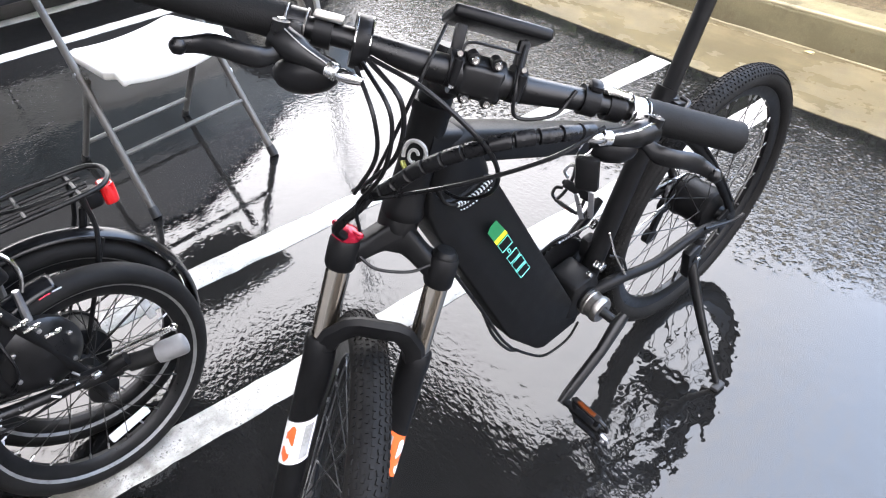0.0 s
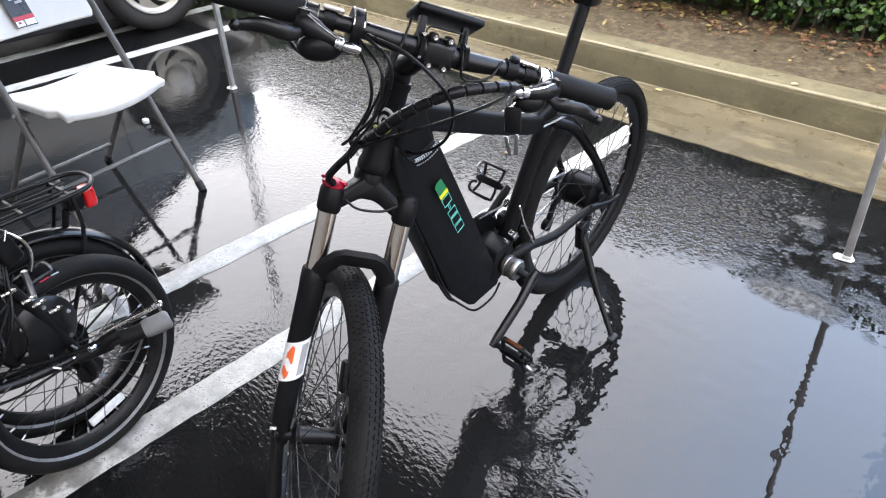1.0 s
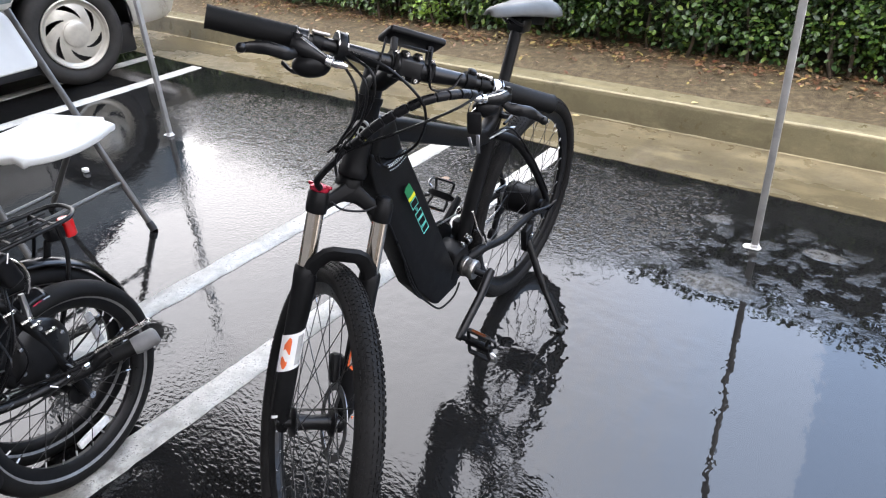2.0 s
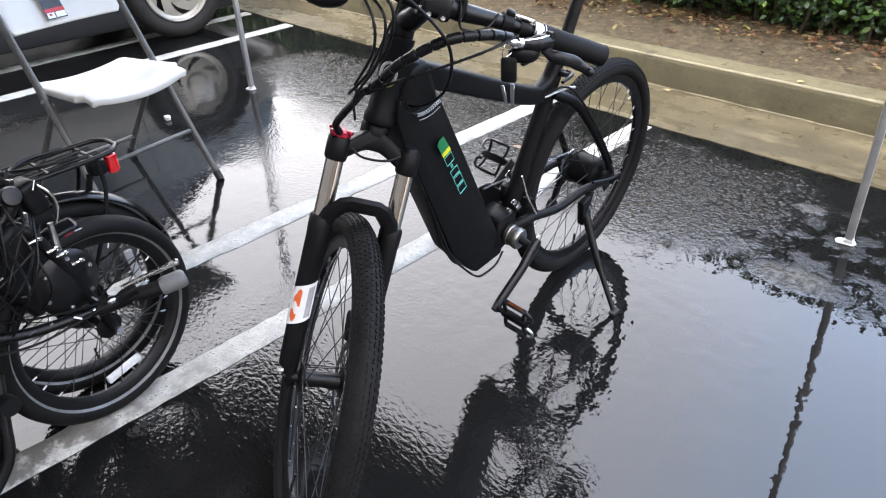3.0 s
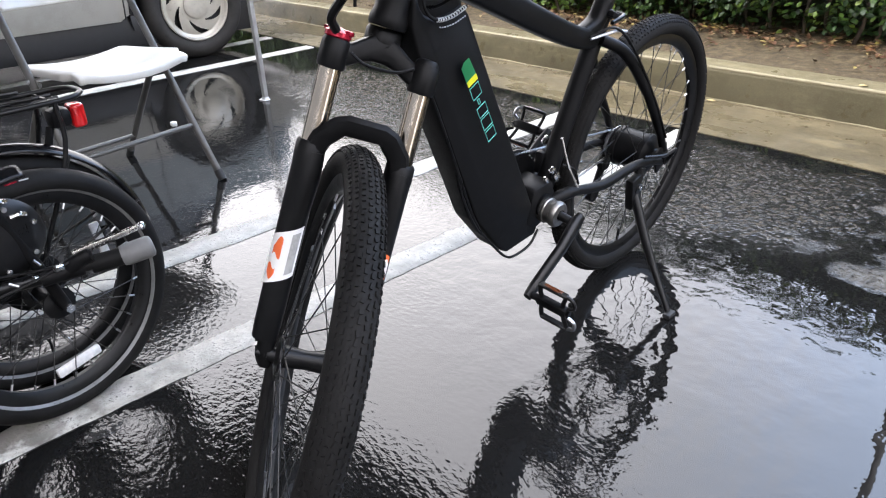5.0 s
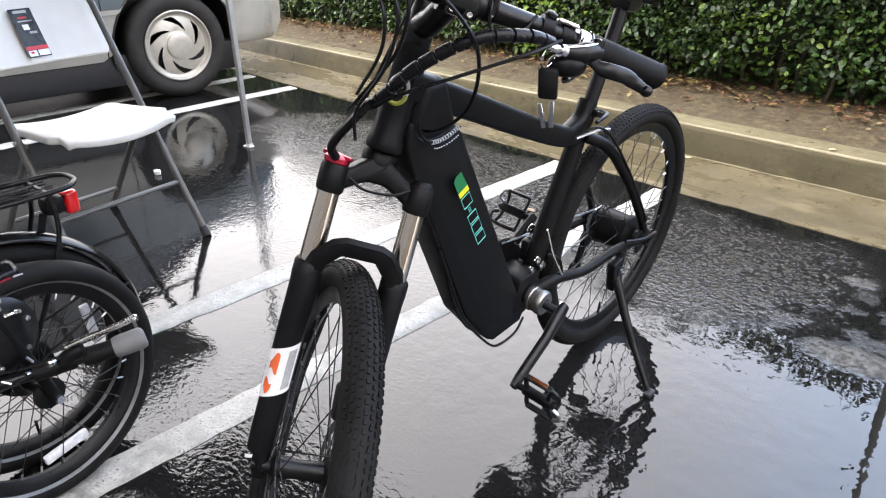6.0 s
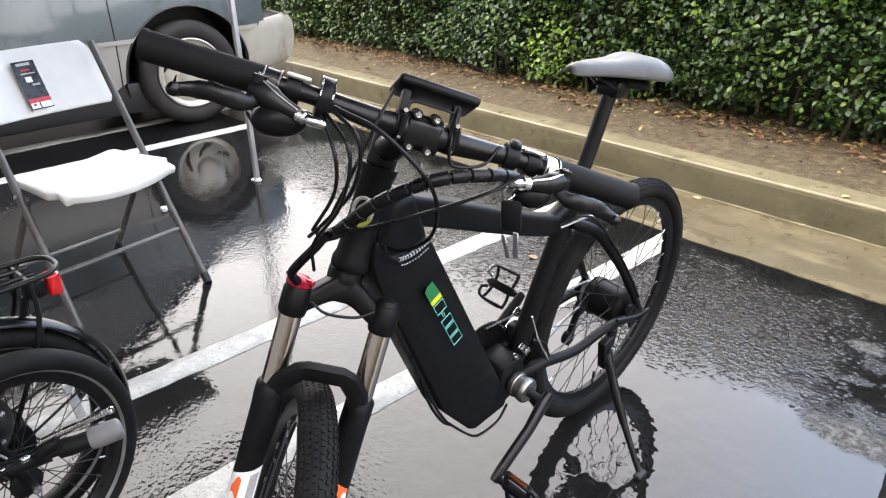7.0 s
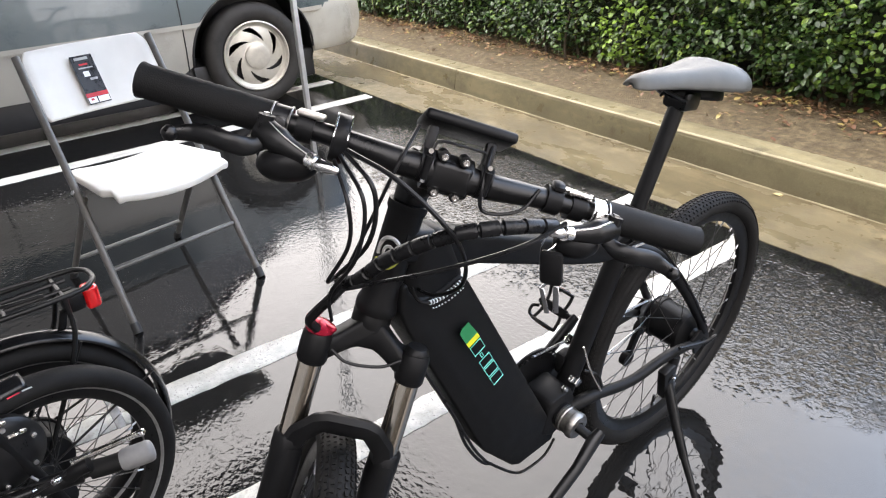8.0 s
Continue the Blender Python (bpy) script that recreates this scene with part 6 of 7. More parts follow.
body = new("car_body")
body.parent = van
for mirror in (False, True):
    g = Geo()
    g.grid(band(0.2, 0.555, -1.70, 3.08, mirror))
    part("lower_panel", g, CAR_WHITE, body, "white lower side panel", 50)
    g = Geo()
    g.grid(band(0.562, 0.98, -1.70, 2.86, mirror))
    part("side_panel", g, CAR_BLUE, body, "blue-grey painted side", 50)
    g = Geo()
    g.grid(band(0.552, 0.578, -1.70, 2.80, mirror, 4, 0.008))
    part("rub_strip", g, CAR_WHITE, body, "white rubbing strip", 50)
    g = Geo()
    rows = [[(x if not mirror else -CAR_W - x, y, z) for x, y, z in ((side_x(zz) + 0.0, y_ if zz < 1.0 else min(y_, 2.15 - 0.95 * (zz - 0.98)), zz) for y_ in np.linspace(-1.62, 2.25, 24))] for zz in np.linspace(0.98, 1.74, 7)]
    g.grid(rows)
    part("side_glass", g, CAR_GLASS, body, "dark side windows", 50)
    # wheel housing and arch lip
    for hub in (HUB_F, HUB_R):
        g = Geo()
        rows = []
        for a in np.linspace(-0.25, math.pi + 0.25, 25):
            y, z = hub + (ARCH + 0.004) * math.cos(a), HUB_Z + (ARCH + 0.004) * 1.02 * math.sin(a)
            xo = side_x(max(z, 0.2)) + nose(y) - 0.002
            rows.append([(xo if not mirror else -CAR_W - xo, y, z), (-0.35 if not mirror else -CAR_W + 0.35, y, z)])
        g.grid(rows)
        g.grid([[(-0.34 if not mirror else -CAR_W + 0.34, hub + yy, zz) for yy in (-0.45, 0, 0.45)] for zz in (0.15, 0.45, 0.75)])
        part("wheel_housing", g, CAR_TRIM, body, "black wheel housing")
        g = Geo()
        pts = []
        for a in np.linspace(0.0, math.pi, 25):
            y, z = hub + ARCH * math.cos(a), HUB_Z + ARCH * 1.02 * math.sin(a)
            xo = side_x(z) + nose(y)
            pts.append((xo if not mirror else -CAR_W - xo, y, z))
        g.tube(pts, 0.007, 8)
        part("arch_lip", g, CAR_TRIM, body, "black wheel arch lip")
    for y in (1.80, 0.62):
        g = Geo()
        g.tube([((side_x(z) + nose(y) + 0.0006) if not mirror else (-CAR_W - side_x(z) - nose(y) - 0.0006), y + 0.012 * (z - 0.5), z) for z in np.linspace(0.29, 0.975, 10)], 0.0042, 6)
        part("door_gap", g, CAR_TRIM, body, "dark door gap")
# top: bonnet, windscreen, roof
g = Geo()
rows = []
for y, z, inset in ((2.90, 0.80, 0.14), (2.78, 0.92, 0.10), (2.5, 1.02, 0.05), (2.18, 1.06, 0.04)):
    rows.append([(-CAR_W / 2 + (CAR_W / 2 - inset) * t, y - 0.10 * abs(t) ** 3, z - 0.05 * t * t) for t in np.linspace(-1, 1, 13)])
g.grid(rows)
part("bonnet", g, CAR_BLUE, body, "blue-grey sloping bonnet", 50)
g = Geo()
g.grid([[(-CAR_W / 2 + (CAR_W / 2 - i_) * t, y - 0.12 * abs(t) ** 2, z) for t in np.linspace(-1, 1, 13)] for y, z, i_ in ((2.32, 1.03, 0.05), (1.95, 1.35, 0.15), (1.50, 1.74, 0.29))])
part("windscreen", g, CAR_GLASS, body, "dark windscreen", 50)
g = Geo()
g.grid([[(-CAR_W / 2 + (CAR_W / 2 - 0.28) * t, y, 1.78 - 0.05 * t * t - 0.06 * max(0, abs(y + 0.3) - 0.9) ** 2) for t in np.linspace(-1, 1, 13)] for y in np.linspace(-1.62, 1.55, 12)])
part("roof_panel", g, CAR_BLUE, body, "blue-grey roof", 50)
g = Geo()
g.grid([[(-CAR_W / 2 + (CAR_W / 2 - 0.06 - (0.22 if z > 1 else 0)) * t, -1.70 - 0.06 * (1 - t * t), z) for t in np.linspace(-1, 1, 11)] for z in (0.30, 0.6, 0.98, 1.74)])
part("tailgate", g, CAR_BLUE, body, "blue-grey tailgate", 50)
g = Geo()
g.box((CAR_W - 0.12, 4.6, 0.19), Matrix.Translation((-CAR_W / 2, 0.35, 0.215)), 0.02)
part("underbody", g, CAR_TRIM, body, "black underbody")
g = Geo()
rows = []
for z, o in ((0.262, -0.08), (0.29, -0.02), (0.36, 0.02), (0.44, 0.035), (0.54, 0.03), (0.585, 0.0), (0.60, -0.06)):
    row = []
    for y in np.linspace(2.64, 3.05, 10):
        k = (y - 2.64) / 0.41
        row.append((0.004 - 0.010 * (1 - k) + nose(y) * 0.95 + o * 0.4 * k, y, z + (0.30 - z) * (1 - k) * (z < 0.30)))
    for t in np.linspace(1, -1, 15):
        row.append((-CAR_W / 2 + (CAR_W / 2 - 0.22) * t, 3.08 + o + 0.06 * (1 - t * t), z))
    for y in np.linspace(3.05, 2.64, 10):
        k = (y - 2.64) / 0.41
        row.append((-CAR_W - (0.004 - 0.010 * (1 - k) + nose(y) * 0.95 + o * 0.4 * k), y, z + (0.30 - z) * (1 - k) * (z < 0.30)))
    rows.append(row)
g.grid(rows)
part("front_bumper", g, CAR_WHITE, van, "white front bumper", 50)


def car_wheel(y, mirror):
    w = new("car_wheel")
    w.parent = van
    s = -1 if mirror else 1
    M_ = Matrix.Translation((-0.085 if not mirror else -CAR_W + 0.085, y, HUB_Z)) @ Matrix.Rotation(radians(90 * s), 4, "Y")
    g = Geo(M_)
    g.lathe([(0.200, -0.09), (0.30, -0.085), (0.322, -0.06), (0.326, 0.0), (0.322, 0.055), (0.30, 0.082), (0.270, 0.090), (0.240, 0.083), (0.222, 0.07), (0.200, 0.03)], 56, closed=True)
    part("car_tyre", g, CAR_TYRE, w, "black car tyre", 45)
    rim_ = new("car_rim")
    rim_.parent = w
    M_ = M_ @ Matrix.Diagonal((0.92, 0.92, 1.0, 1.0))
    g = Geo(M_)
    g.lathe([(0.236, 0.066), (0.238, 0.078), (0.230, 0.082), (0.220, 0.072), (0.216, 0.06), (0.212, 0.0), (0.225, -0.05)], 56, caps=False)
    # a closed dished face with six raked slots cut near its edge
    def face_z(r):
        return 0.072 + 0.016 * math.cos(min(1.0, r / 0.10) * math.pi / 2) - 0.022 * max(0.0, (r - 0.10) / 0.11) ** 2 + 0.02 * max(0.0, (r - 0.200) / 0.020)

    NT, RS = 240, [0.03] + list(np.linspace(0.05, 0.2195, 40))
    verts, faces = [], []
    for r in RS:
        for k in range(NT):
            a = 2 * math.pi * k / NT
            verts.append((r * math.cos(a), r * math.sin(a), face_z(r)))
    for i in range(len(RS) - 1):
        rm = (RS[i] + RS[i + 1]) / 2
        for k in range(NT):
            u_ = (rm - 0.108) / 0.092
            turn = (2 * math.pi * (k + 0.5) / NT - 1.0 * u_ + 20) % (math.pi / 3) - math.pi / 6
            if 0.05 < u_ < 0.92 and -0.25 * u_ < turn < 0.21 * math.sin(math.pi * u_) ** 0.5:
                continue
            faces.append((i * NT + k, i * NT + (k + 1) % NT, (i + 1) * NT + (k + 1) % NT, (i + 1) * NT + k))
    g.put(verts, faces)
    part("rim_face", g, CAR_RIM, rim_, "silver alloy wheel face with six raked slots", 35)
    # black disc in place of the shade inside the wheel
    g = Geo(M_)
    g.lathe([(0.0, 0.012), (0.21, 0.012)], 32)
    part("slot_shade_disc", g, CAR_TRIM, rim_, "dark disc that stands in for the shade behind the slots")
    g = Geo(M_)
    g.lathe([(0.088, 0.074), (0.086, 0.083), (0.080, 0.0865), (0.045, 0.0885), (0.0, 0.089)], 32)
    part("centre_cap", g, CAR_RIM, rim_, "round centre cap")


for y in (HUB_F, HUB_R):
    for mirror in (False, True):
        car_wheel(y, mirror)


# ---- folded electric bicycle ----
fold = thing("folding_bicycle", Matrix(), "black folding electric bicycle, folded, with rack and fenders", "bicycle")
R20 = 0.251


def upright(cx, cy, heading, lean=0.0):
    """A wheel's frame: x ahead, y to the left, z up, at its hub."""
    a = radians(heading)
    x = Vector((math.cos(a), math.sin(a), 0))
    y = Vector((-math.sin(a), math.cos(a), 0))
    return frame_of((cx, cy, R20), x, y, (0, 0, 1))


FW = upright(-1.131, 0.513, -75)
RW = upright(-1.262, 0.505, -84)
wheel(fold, FW, R20, 0.0245, 28, 0.018, 0.08, "front_wheel", stripe_ring=True, reflector=(radians(96), WHITEREF), knobs=False, rim_wide=0.014)
for a0, a1, m_ in ((86, 91, RED), (92, 96, SILVER_DECAL)):
    g = Geo(FW)
    g.grid([[((R20 - 0.0245 + 0.0251 * math.cos(p)) * math.cos(a), 0.0256 * math.sin(p), (R20 - 0.0245 + 0.0251 * math.cos(p)) * math.sin(a)) for a in np.linspace(radians(a0), radians(a1), 8)] for p in (radians(52), radians(55), radians(58))])
    part("sidewall_mark", g, m_, fold, "small red and white sidewall mark")
wheel(fold, RW, R20, 0.0245, 28, 0.062, 0.10, "rear_wheel", motor=True, stripe_ring=True, knobs=False, rim_wide=0.014, reflector=(radians(186), WHITEREF))
# rear end stands behind the front wheel: fenders follow the wheels
for M_, a0, a1, nm in ((RW, 60, 208, "rear_fender"),):
    g = Geo(M_)
    rows = []
    for a in np.linspace(radians(a0), radians(a1), 40):
        rows.append([((R20 + 0.022 - 0.014 * (t * t)) * math.cos(a), 0.027 * t, (R20 + 0.022 - 0.014 * (t * t)) * math.sin(a)) for t in np.linspace(-1, 1, 9)])
    g.grid(rows)
    f_ = part(nm, g, FENDER, fold, "glossy black fender", 60)
    sol = f_.modifiers.new("thick", "SOLIDIFY")
    sol.thickness = 0.002

# rack over the rear wheel
rack = new("rear_rack")
rack.parent = fold
RK = frame_of((-1.262, 0.505, 0.0), (0.105, -0.994, 0), (0.994, 0.105, 0), (0, 0, 1))  # x ahead, y left, z up
RZ = 0.588
g = Geo(RK)
g.tube(smooth_path([(0.30, -0.045, RZ - 0.01), (0.05, -0.055, RZ), (-0.14, -0.055, RZ + 0.002), (-0.185, -0.035, RZ + 0.004), (-0.195, 0.0, RZ + 0.004), (-0.185, 0.035, RZ + 0.004), (-0.14, 0.055, RZ + 0.002), (0.05, 0.055, RZ), (0.30, 0.045, RZ - 0.01)], 4), 0.0055, 10)
part("rack_hoop", g, SATIN, rack, "black tubular rack hoop")
for y in (-0.02, 0.02):
    g = Geo(RK)
    g.tube([(0.28, y, RZ - 0.008), (-0.15, y, RZ)], 0.0045, 8)
    part("rack_rail", g, SATIN, rack)
for x in (-0.13, -0.03, 0.08, 0.2):
    g = Geo(RK)
    g.tube([(x, -0.055, RZ - 0.002), (x, 0.055, RZ - 0.002)], 0.0042, 8)
    part("rack_crossbar", g, SATIN, rack)
for s in (1, -1):
    for x0, x1 in ((-0.13, -0.01), (0.10, 0.02)):
        g = Geo(RK)
        g.tube(smooth_path([(x0, s * 0.055, RZ), (x0 * 0.9, s * 0.07, RZ - 0.10), (x1, s * 0.078, 0.28)], 4), 0.005, 8)
        part("rack_stay", g, SATIN, rack)
g = Geo(RK)
g.tube(smooth_path([(-0.10, -0.04, RZ + 0.012), (-0.02, -0.035, RZ + 0.016), (0.03, 0.0, RZ + 0.016), (-0.02, 0.035, RZ + 0.016), (-0.10, 0.04, RZ + 0.012)], 6), 0.0035, 8)
g.tube(smooth_path([(0.03, -0.02, RZ + 0.012), (0.06, -0.02, RZ + 0.020), (0.065, 0.0, RZ + 0.020), (0.06, 0.02, RZ + 0.020), (0.03, 0.02, RZ + 0.012)], 6), 0.003, 8)
part("spring_clip", g, SATIN, rack, "sprung luggage clip")
lamp = new("tail_lamp")
lamp.parent = fold
TL = RK @ Matrix.Translation((-0.182, -0.017, 0.548))
g = Geo(TL)
g.prism([(-0.020, -0.012), (-0.012, -0.019), (0.010, -0.018), (0.010, 0.018), (-0.012, 0.019), (-0.020, 0.012)], -0.032, 0.016, None, 0.007, 4)
part("lamp_lens", g, REDLENS, lamp, "red ribbed tail lamp lens")
g = Geo(TL)
g.box((0.042, 0.044, 0.040), Matrix.Translation((0.030, 0, -0.006)), 0.012)
g.tube([(0.05, 0, -0.02), (0.075, 0, -0.09)], 0.008, 8)
part("lamp_body", g, PLASTIC, lamp, "black lamp body")
# fender stays and bright fender edge
for s in (1, -1):
    g = Geo(RK)
    g.tube([(0.0, s * 0.066, R20), (-0.135, s * 0.036, 0.478)], 0.003, 6)
    part("fender_stay", g, SATIN, fold)
    g = Geo(RK)
    g.tube([(0.0, s * 0.066, R20), (-0.245, s * 0.034, 0.345)], 0.003, 6)
    part("fender_stay", g, SATIN, fold)
# rear triangle
for s in (1, -1):
    g = Geo(RK)
    g.tube(smooth_path([(0.0, s * 0.072, R20), (0.14, s * 0.066, 0.262), (0.30, s * 0.04, 0.30)], 4), 0.010, 10)
    part("chain_stay", g, FRAME_BLACK, fold)
    g = Geo(RK)
    g.tube([(0.0, s * 0.072, R20 + 0.01), (0.16, s * 0.05, 0.43), (0.27, s * 0.03, 0.55)], 0.009, 10)
    part("seat_stay", g, FRAME_BLACK, fold)
g = Geo(RK)
g.tube([(0.33, 0, 0.26), (0.24, 0, 0.66)], 0.019, 14)
part("seat_tube", g, FRAME_BLACK, fold)
g = Geo(RK)
g.tube([(0.262, 0, 0.56), (0.225, 0, 0.735)], 0.0155, 14)
part("seat_post", g, SATIN, fold, "black seat post")
g = Geo(RK)
g.lathe([(0.024, 0), (0.024, 0.03)], 16, Matrix.Translation((0.245, 0, 0.635)))
g.tube(smooth_path([(0.24, 0.024, 0.65), (0.22, 0.04, 0.66), (0.17, 0.045, 0.655)], 4), 0.006, 8)
part("seat_clamp", g, ALLOY, fold, "bright quick-release seat clamp")
# battery box behind the seat tube and controller under it
g = Geo(RK)
g.box((0.085, 0.085, 0.30), Matrix.Translation((0.165, 0, 0.55)) @ Matrix.Rotation(radians(-14), 4, "Y"), 0.016, 3)
part("battery_box", g, BATTERY_BLACK, fold, "black battery box behind the seat tube")
# main beam folded back beside the wheels, fork and head of the folded front half
FR = FW @ Matrix.Translation((0, 0, -R20))  # front wheel frame with its origin on the ground
for s in (1, -1):
    g = Geo(FR)
    g.tube(smooth_path([(0.0, s * 0.062, R20), (0.03, s * 0.062, 0.36), (0.085, s * 0.060, 0.53), (0.12, s * 0.035, 0.575)], 4), [0.011] * 9 + [0.014] * 4, 12)
    part("fork_leg", g, FRAME_BLACK, fold)
g = Geo(FR)
g.tube([(0.105, 0, 0.55), (0.155, 0, 0.70)], 0.021, 14)
part("head_tube", g, FRAME_BLACK, fold)
g = Geo(FR)
g.tube(smooth_path([(0.14, 0.0, 0.64), (0.26, -0.03, 0.52), (0.40, -0.06, 0.40), (0.52, -0.08, 0.33)], 4), [0.030] * 13, 16, flat=1.25)
part("main_beam", g, FRAME_BLACK, fold, "thick black main beam")
rows = []
for a in np.linspace(radians(58), radians(94), 20):
    rows.append([((R20 + 0.014 - 0.016 * (t * t)) * math.cos(a), 0.030 * t, (R20 + 0.014 - 0.016 * (t * t)) * math.sin(a) + R20) for t in np.linspace(-1, 1, 9)])
g = Geo(FR)
g.grid(rows)
f_ = part("front_fender", g, FENDER, fold, "glossy black fender", 60)
sol = f_.modifiers.new("thick", "SOLIDIFY")
sol.thickness = 0.002
g = Geo(FR)
g.box((0.17, 0.11, 0.44), Matrix.Translation((0.345, -0.01, 0.36)) @ Matrix.Rotation(radians(-12), 4, "Y"), 0.03, 3)
part("battery_case", g, BATTERY_BLACK, fold, "black battery case on the folded frame")
g = Geo(FR)
g.tube(smooth_path([(0.28, 0.07, 0.30), (0.36, 0.075, 0.18), (0.44, 0.075, 0.12)], 4), 0.016, 12)
part("stand_arm", g, SATIN, fold, "black folded stand arm")
# added black block; its mirror image darkens the wet ground below
g = Geo(RK)
g.box((0.19, 0.13, 0.46), Matrix.Translation((0.315, -0.03, 0.35)) @ Matrix.Rotation(radians(-10), 4, "Y"), 0.03, 3)
part("reflection_block", g, BATTERY_BLACK, fold, "black block added to darken the reflection under the folded bicycle")
# out of view: a black block added only to be mirrored in the ground
g = Geo()
g.box((0.13, 0.44, 0.56), Matrix.Translation((-1.43, 0.045, 0.38)) @ Matrix.Rotation(radians(-6), 4, "Z"), 0.045, 4)
part("unseen_reflection_block", g, BATTERY_BLACK, fold, "unseen black block added beside the folded bicycle to darken its reflection")
# chainring, crank and chain guard between the wheels
CK = RK @ Matrix.Translation((0.33, 0.062, 0.275)) @ Matrix.Rotation(radians(-90), 4, "X")
g = Geo(CK)
g.lathe([(0.10, -0.004), (0.104, 0.0), (0.10, 0.004), (0.075, 0.003), (0.075, -0.003)], 40, closed=True)
for i in range(5):
    a = i * 1.2566
    g.tube([(0.012 * math.cos(a), 0.012 * math.sin(a), 0), (0.085 * math.cos(a), 0.085 * math.sin(a), 0)], 0.007, 8, flat=0.5)
part("chain_guard_ring", g, PLASTIC, fold, "black chain guard ring")
g = Geo(CK)
g.tube([(0, 0, 0.012), (-0.13, 0.10, 0.02)], [0.014, 0.010], 12, flat=0.7)
part("crank_arm", g, ALLOY, fold, "dull alloy crank arm")
# handlebar hanging beside the front wheel: bar, grip, brake lever, cables
hb = new("folded_handlebar")
hb.parent = fold
bar = smooth_path([(-1.00, 0.14, 0.475), (-1.015, 0.24, 0.405), (-1.035, 0.36, 0.352), (-1.042, 0.47, 0.335), (-1.035, 0.575, 0.333), (-1.004, 0.684, 0.346)], 5)
g = Geo()
g.tube(bar, 0.0112, 12)
part("bar_tube", g, SATIN, hb, "black bar tube")
g = Geo()
g.tube(smooth_path([(-1.034, 0.585, 0.333), (-1.026, 0.610, 0.334), (-1.018, 0.640, 0.337)], 4), 0.0172, 14)
part("grip_sleeve", g, GRIP, hb, "black rubber grip sleeve")
g = Geo()
g.tube(smooth_path([(-1.019, 0.636, 0.3365), (-1.012, 0.658, 0.340), (-1.005, 0.680, 0.344), (-1.003, 0.690, 0.3455)], 4), [0.019, 0.0205, 0.021, 0.021, 0.021, 0.021, 0.021, 0.021, 0.021, 0.0205, 0.0195, 0.018, 0.013], 18)
part("bar_grip", g, GRIPGREY, hb, "grey rubber grip end")
g = Geo()
g.tube(smooth_path([(-1.034, 0.548, 0.338), (-1.026, 0.566, 0.352), (-1.02, 0.585, 0.358)], 4), [0.014] * 9, 12)
g.tube([(-1.042, 0.50, 0.334), (-1.036, 0.57, 0.333)], 0.0165, 14)
part("lever_body", g, PLASTIC, hb)
g = Geo()
g.tube(smooth_path([(-1.036, 0.560, 0.362), (-1.030, 0.596, 0.369), (-1.022, 0.636, 0.376), (-1.010, 0.676, 0.386)], 5), [0.0095] * 8 + [0.0085] * 6 + [0.008] * 2, 12, flat=0.7)
blade = part("lever_blade", g, BRIGHT, hb, "polished brake lever")
g = Geo(Matrix.Translation((-1.008, 0.679, 0.387)))
g.lathe([(0.0, -0.008), (0.0055, -0.0055), (0.0078, 0.0), (0.0055, 0.0055), (0.0, 0.008)], 14)
part("ball_end", g, CHROME, blade, "polished ball end")
g = Geo()
g.tube(smooth_path([(-1.026, 0.548, 0.354), (-1.02, 0.46, 0.338), (-1.01, 0.36, 0.335), (-0.995, 0.25, 0.375), (-0.99, 0.15, 0.44)], 6), 0.0027, 6)
part("brake_cable", g, CABLE, hb)
g = Geo()
g.tube(smooth_path([(-1.03, 0.53, 0.350), (-1.04, 0.44, 0.36), (-1.05, 0.34, 0.385), (-1.06, 0.25, 0.45)], 6), 0.0025, 6)
part("brake_cable", g, CABLE, hb)
for p_ in ((-1.022, 0.535, 0.352), (-1.038, 0.50, 0.338)):
    g = Geo()
    g.tube([p_, (p_[0] + 0.006, p_[1] - 0.012, p_[2] + 0.002)], 0.0062, 10)
    part("bright_bolt", g, BRIGHT, hb, "bright bolt")
# the other bar end and the folding stem stand up beside the rack
g = Geo()
g.tube(smooth_path([(-1.03, 0.22, 0.40), (-1.065, 0.33, 0.50), (-1.085, 0.43, 0.60), (-1.09, 0.455, 0.64)], 5), 0.0125, 12)
part("folding_stem", g, SATIN, hb, "black folding stem")
g = Geo()
g.tube(smooth_path([(-1.10, 0.40, 0.655), (-1.085, 0.455, 0.645), (-1.07, 0.495, 0.612), (-1.066, 0.500, 0.575), (-1.07, 0.49, 0.545)], 5), [0.006] * 8 + [0.0075] * 8 + [0.006] * 5, 10, flat=0.6)
part("lever_blade", g, CHROME, hb, "polished brake lever")
g = Geo()
g.box((0.03, 0.05, 0.03), Matrix.Translation((-1.095, 0.40, 0.64)), 0.008)
g.tube([(-1.085, 0.44, 0.655), (-1.12, 0.36, 0.665)], 0.0165, 14)
part("lever_body", g, PLASTIC, hb)
rng = random.Random(5)
for k in range(7):
    a = Vector((-1.06 + rng.uniform(-0.03, 0.03), 0.42 + rng.uniform(-0.06, 0.05), 0.60 + rng.uniform(-0.05, 0.04)))
    b = Vector((-1.07 + rng.uniform(-0.05, 0.03), 0.30 + rng.uniform(-0.06, 0.04), 0.36 + rng.uniform(-0.06, 0.08)))
    mid = (a + b) / 2 + Vector((0.06 + rng.uniform(-0.02, 0.03), rng.uniform(-0.02, 0.06), rng.uniform(-0.04, 0.04)))
    g = Geo()
    g.tube(smooth_path([a, a.lerp(mid, 0.6) + Vector((0.02, 0.01, 0)), mid, b], 5), 0.0026, 6)
    part("cable", g, CABLE, hb)
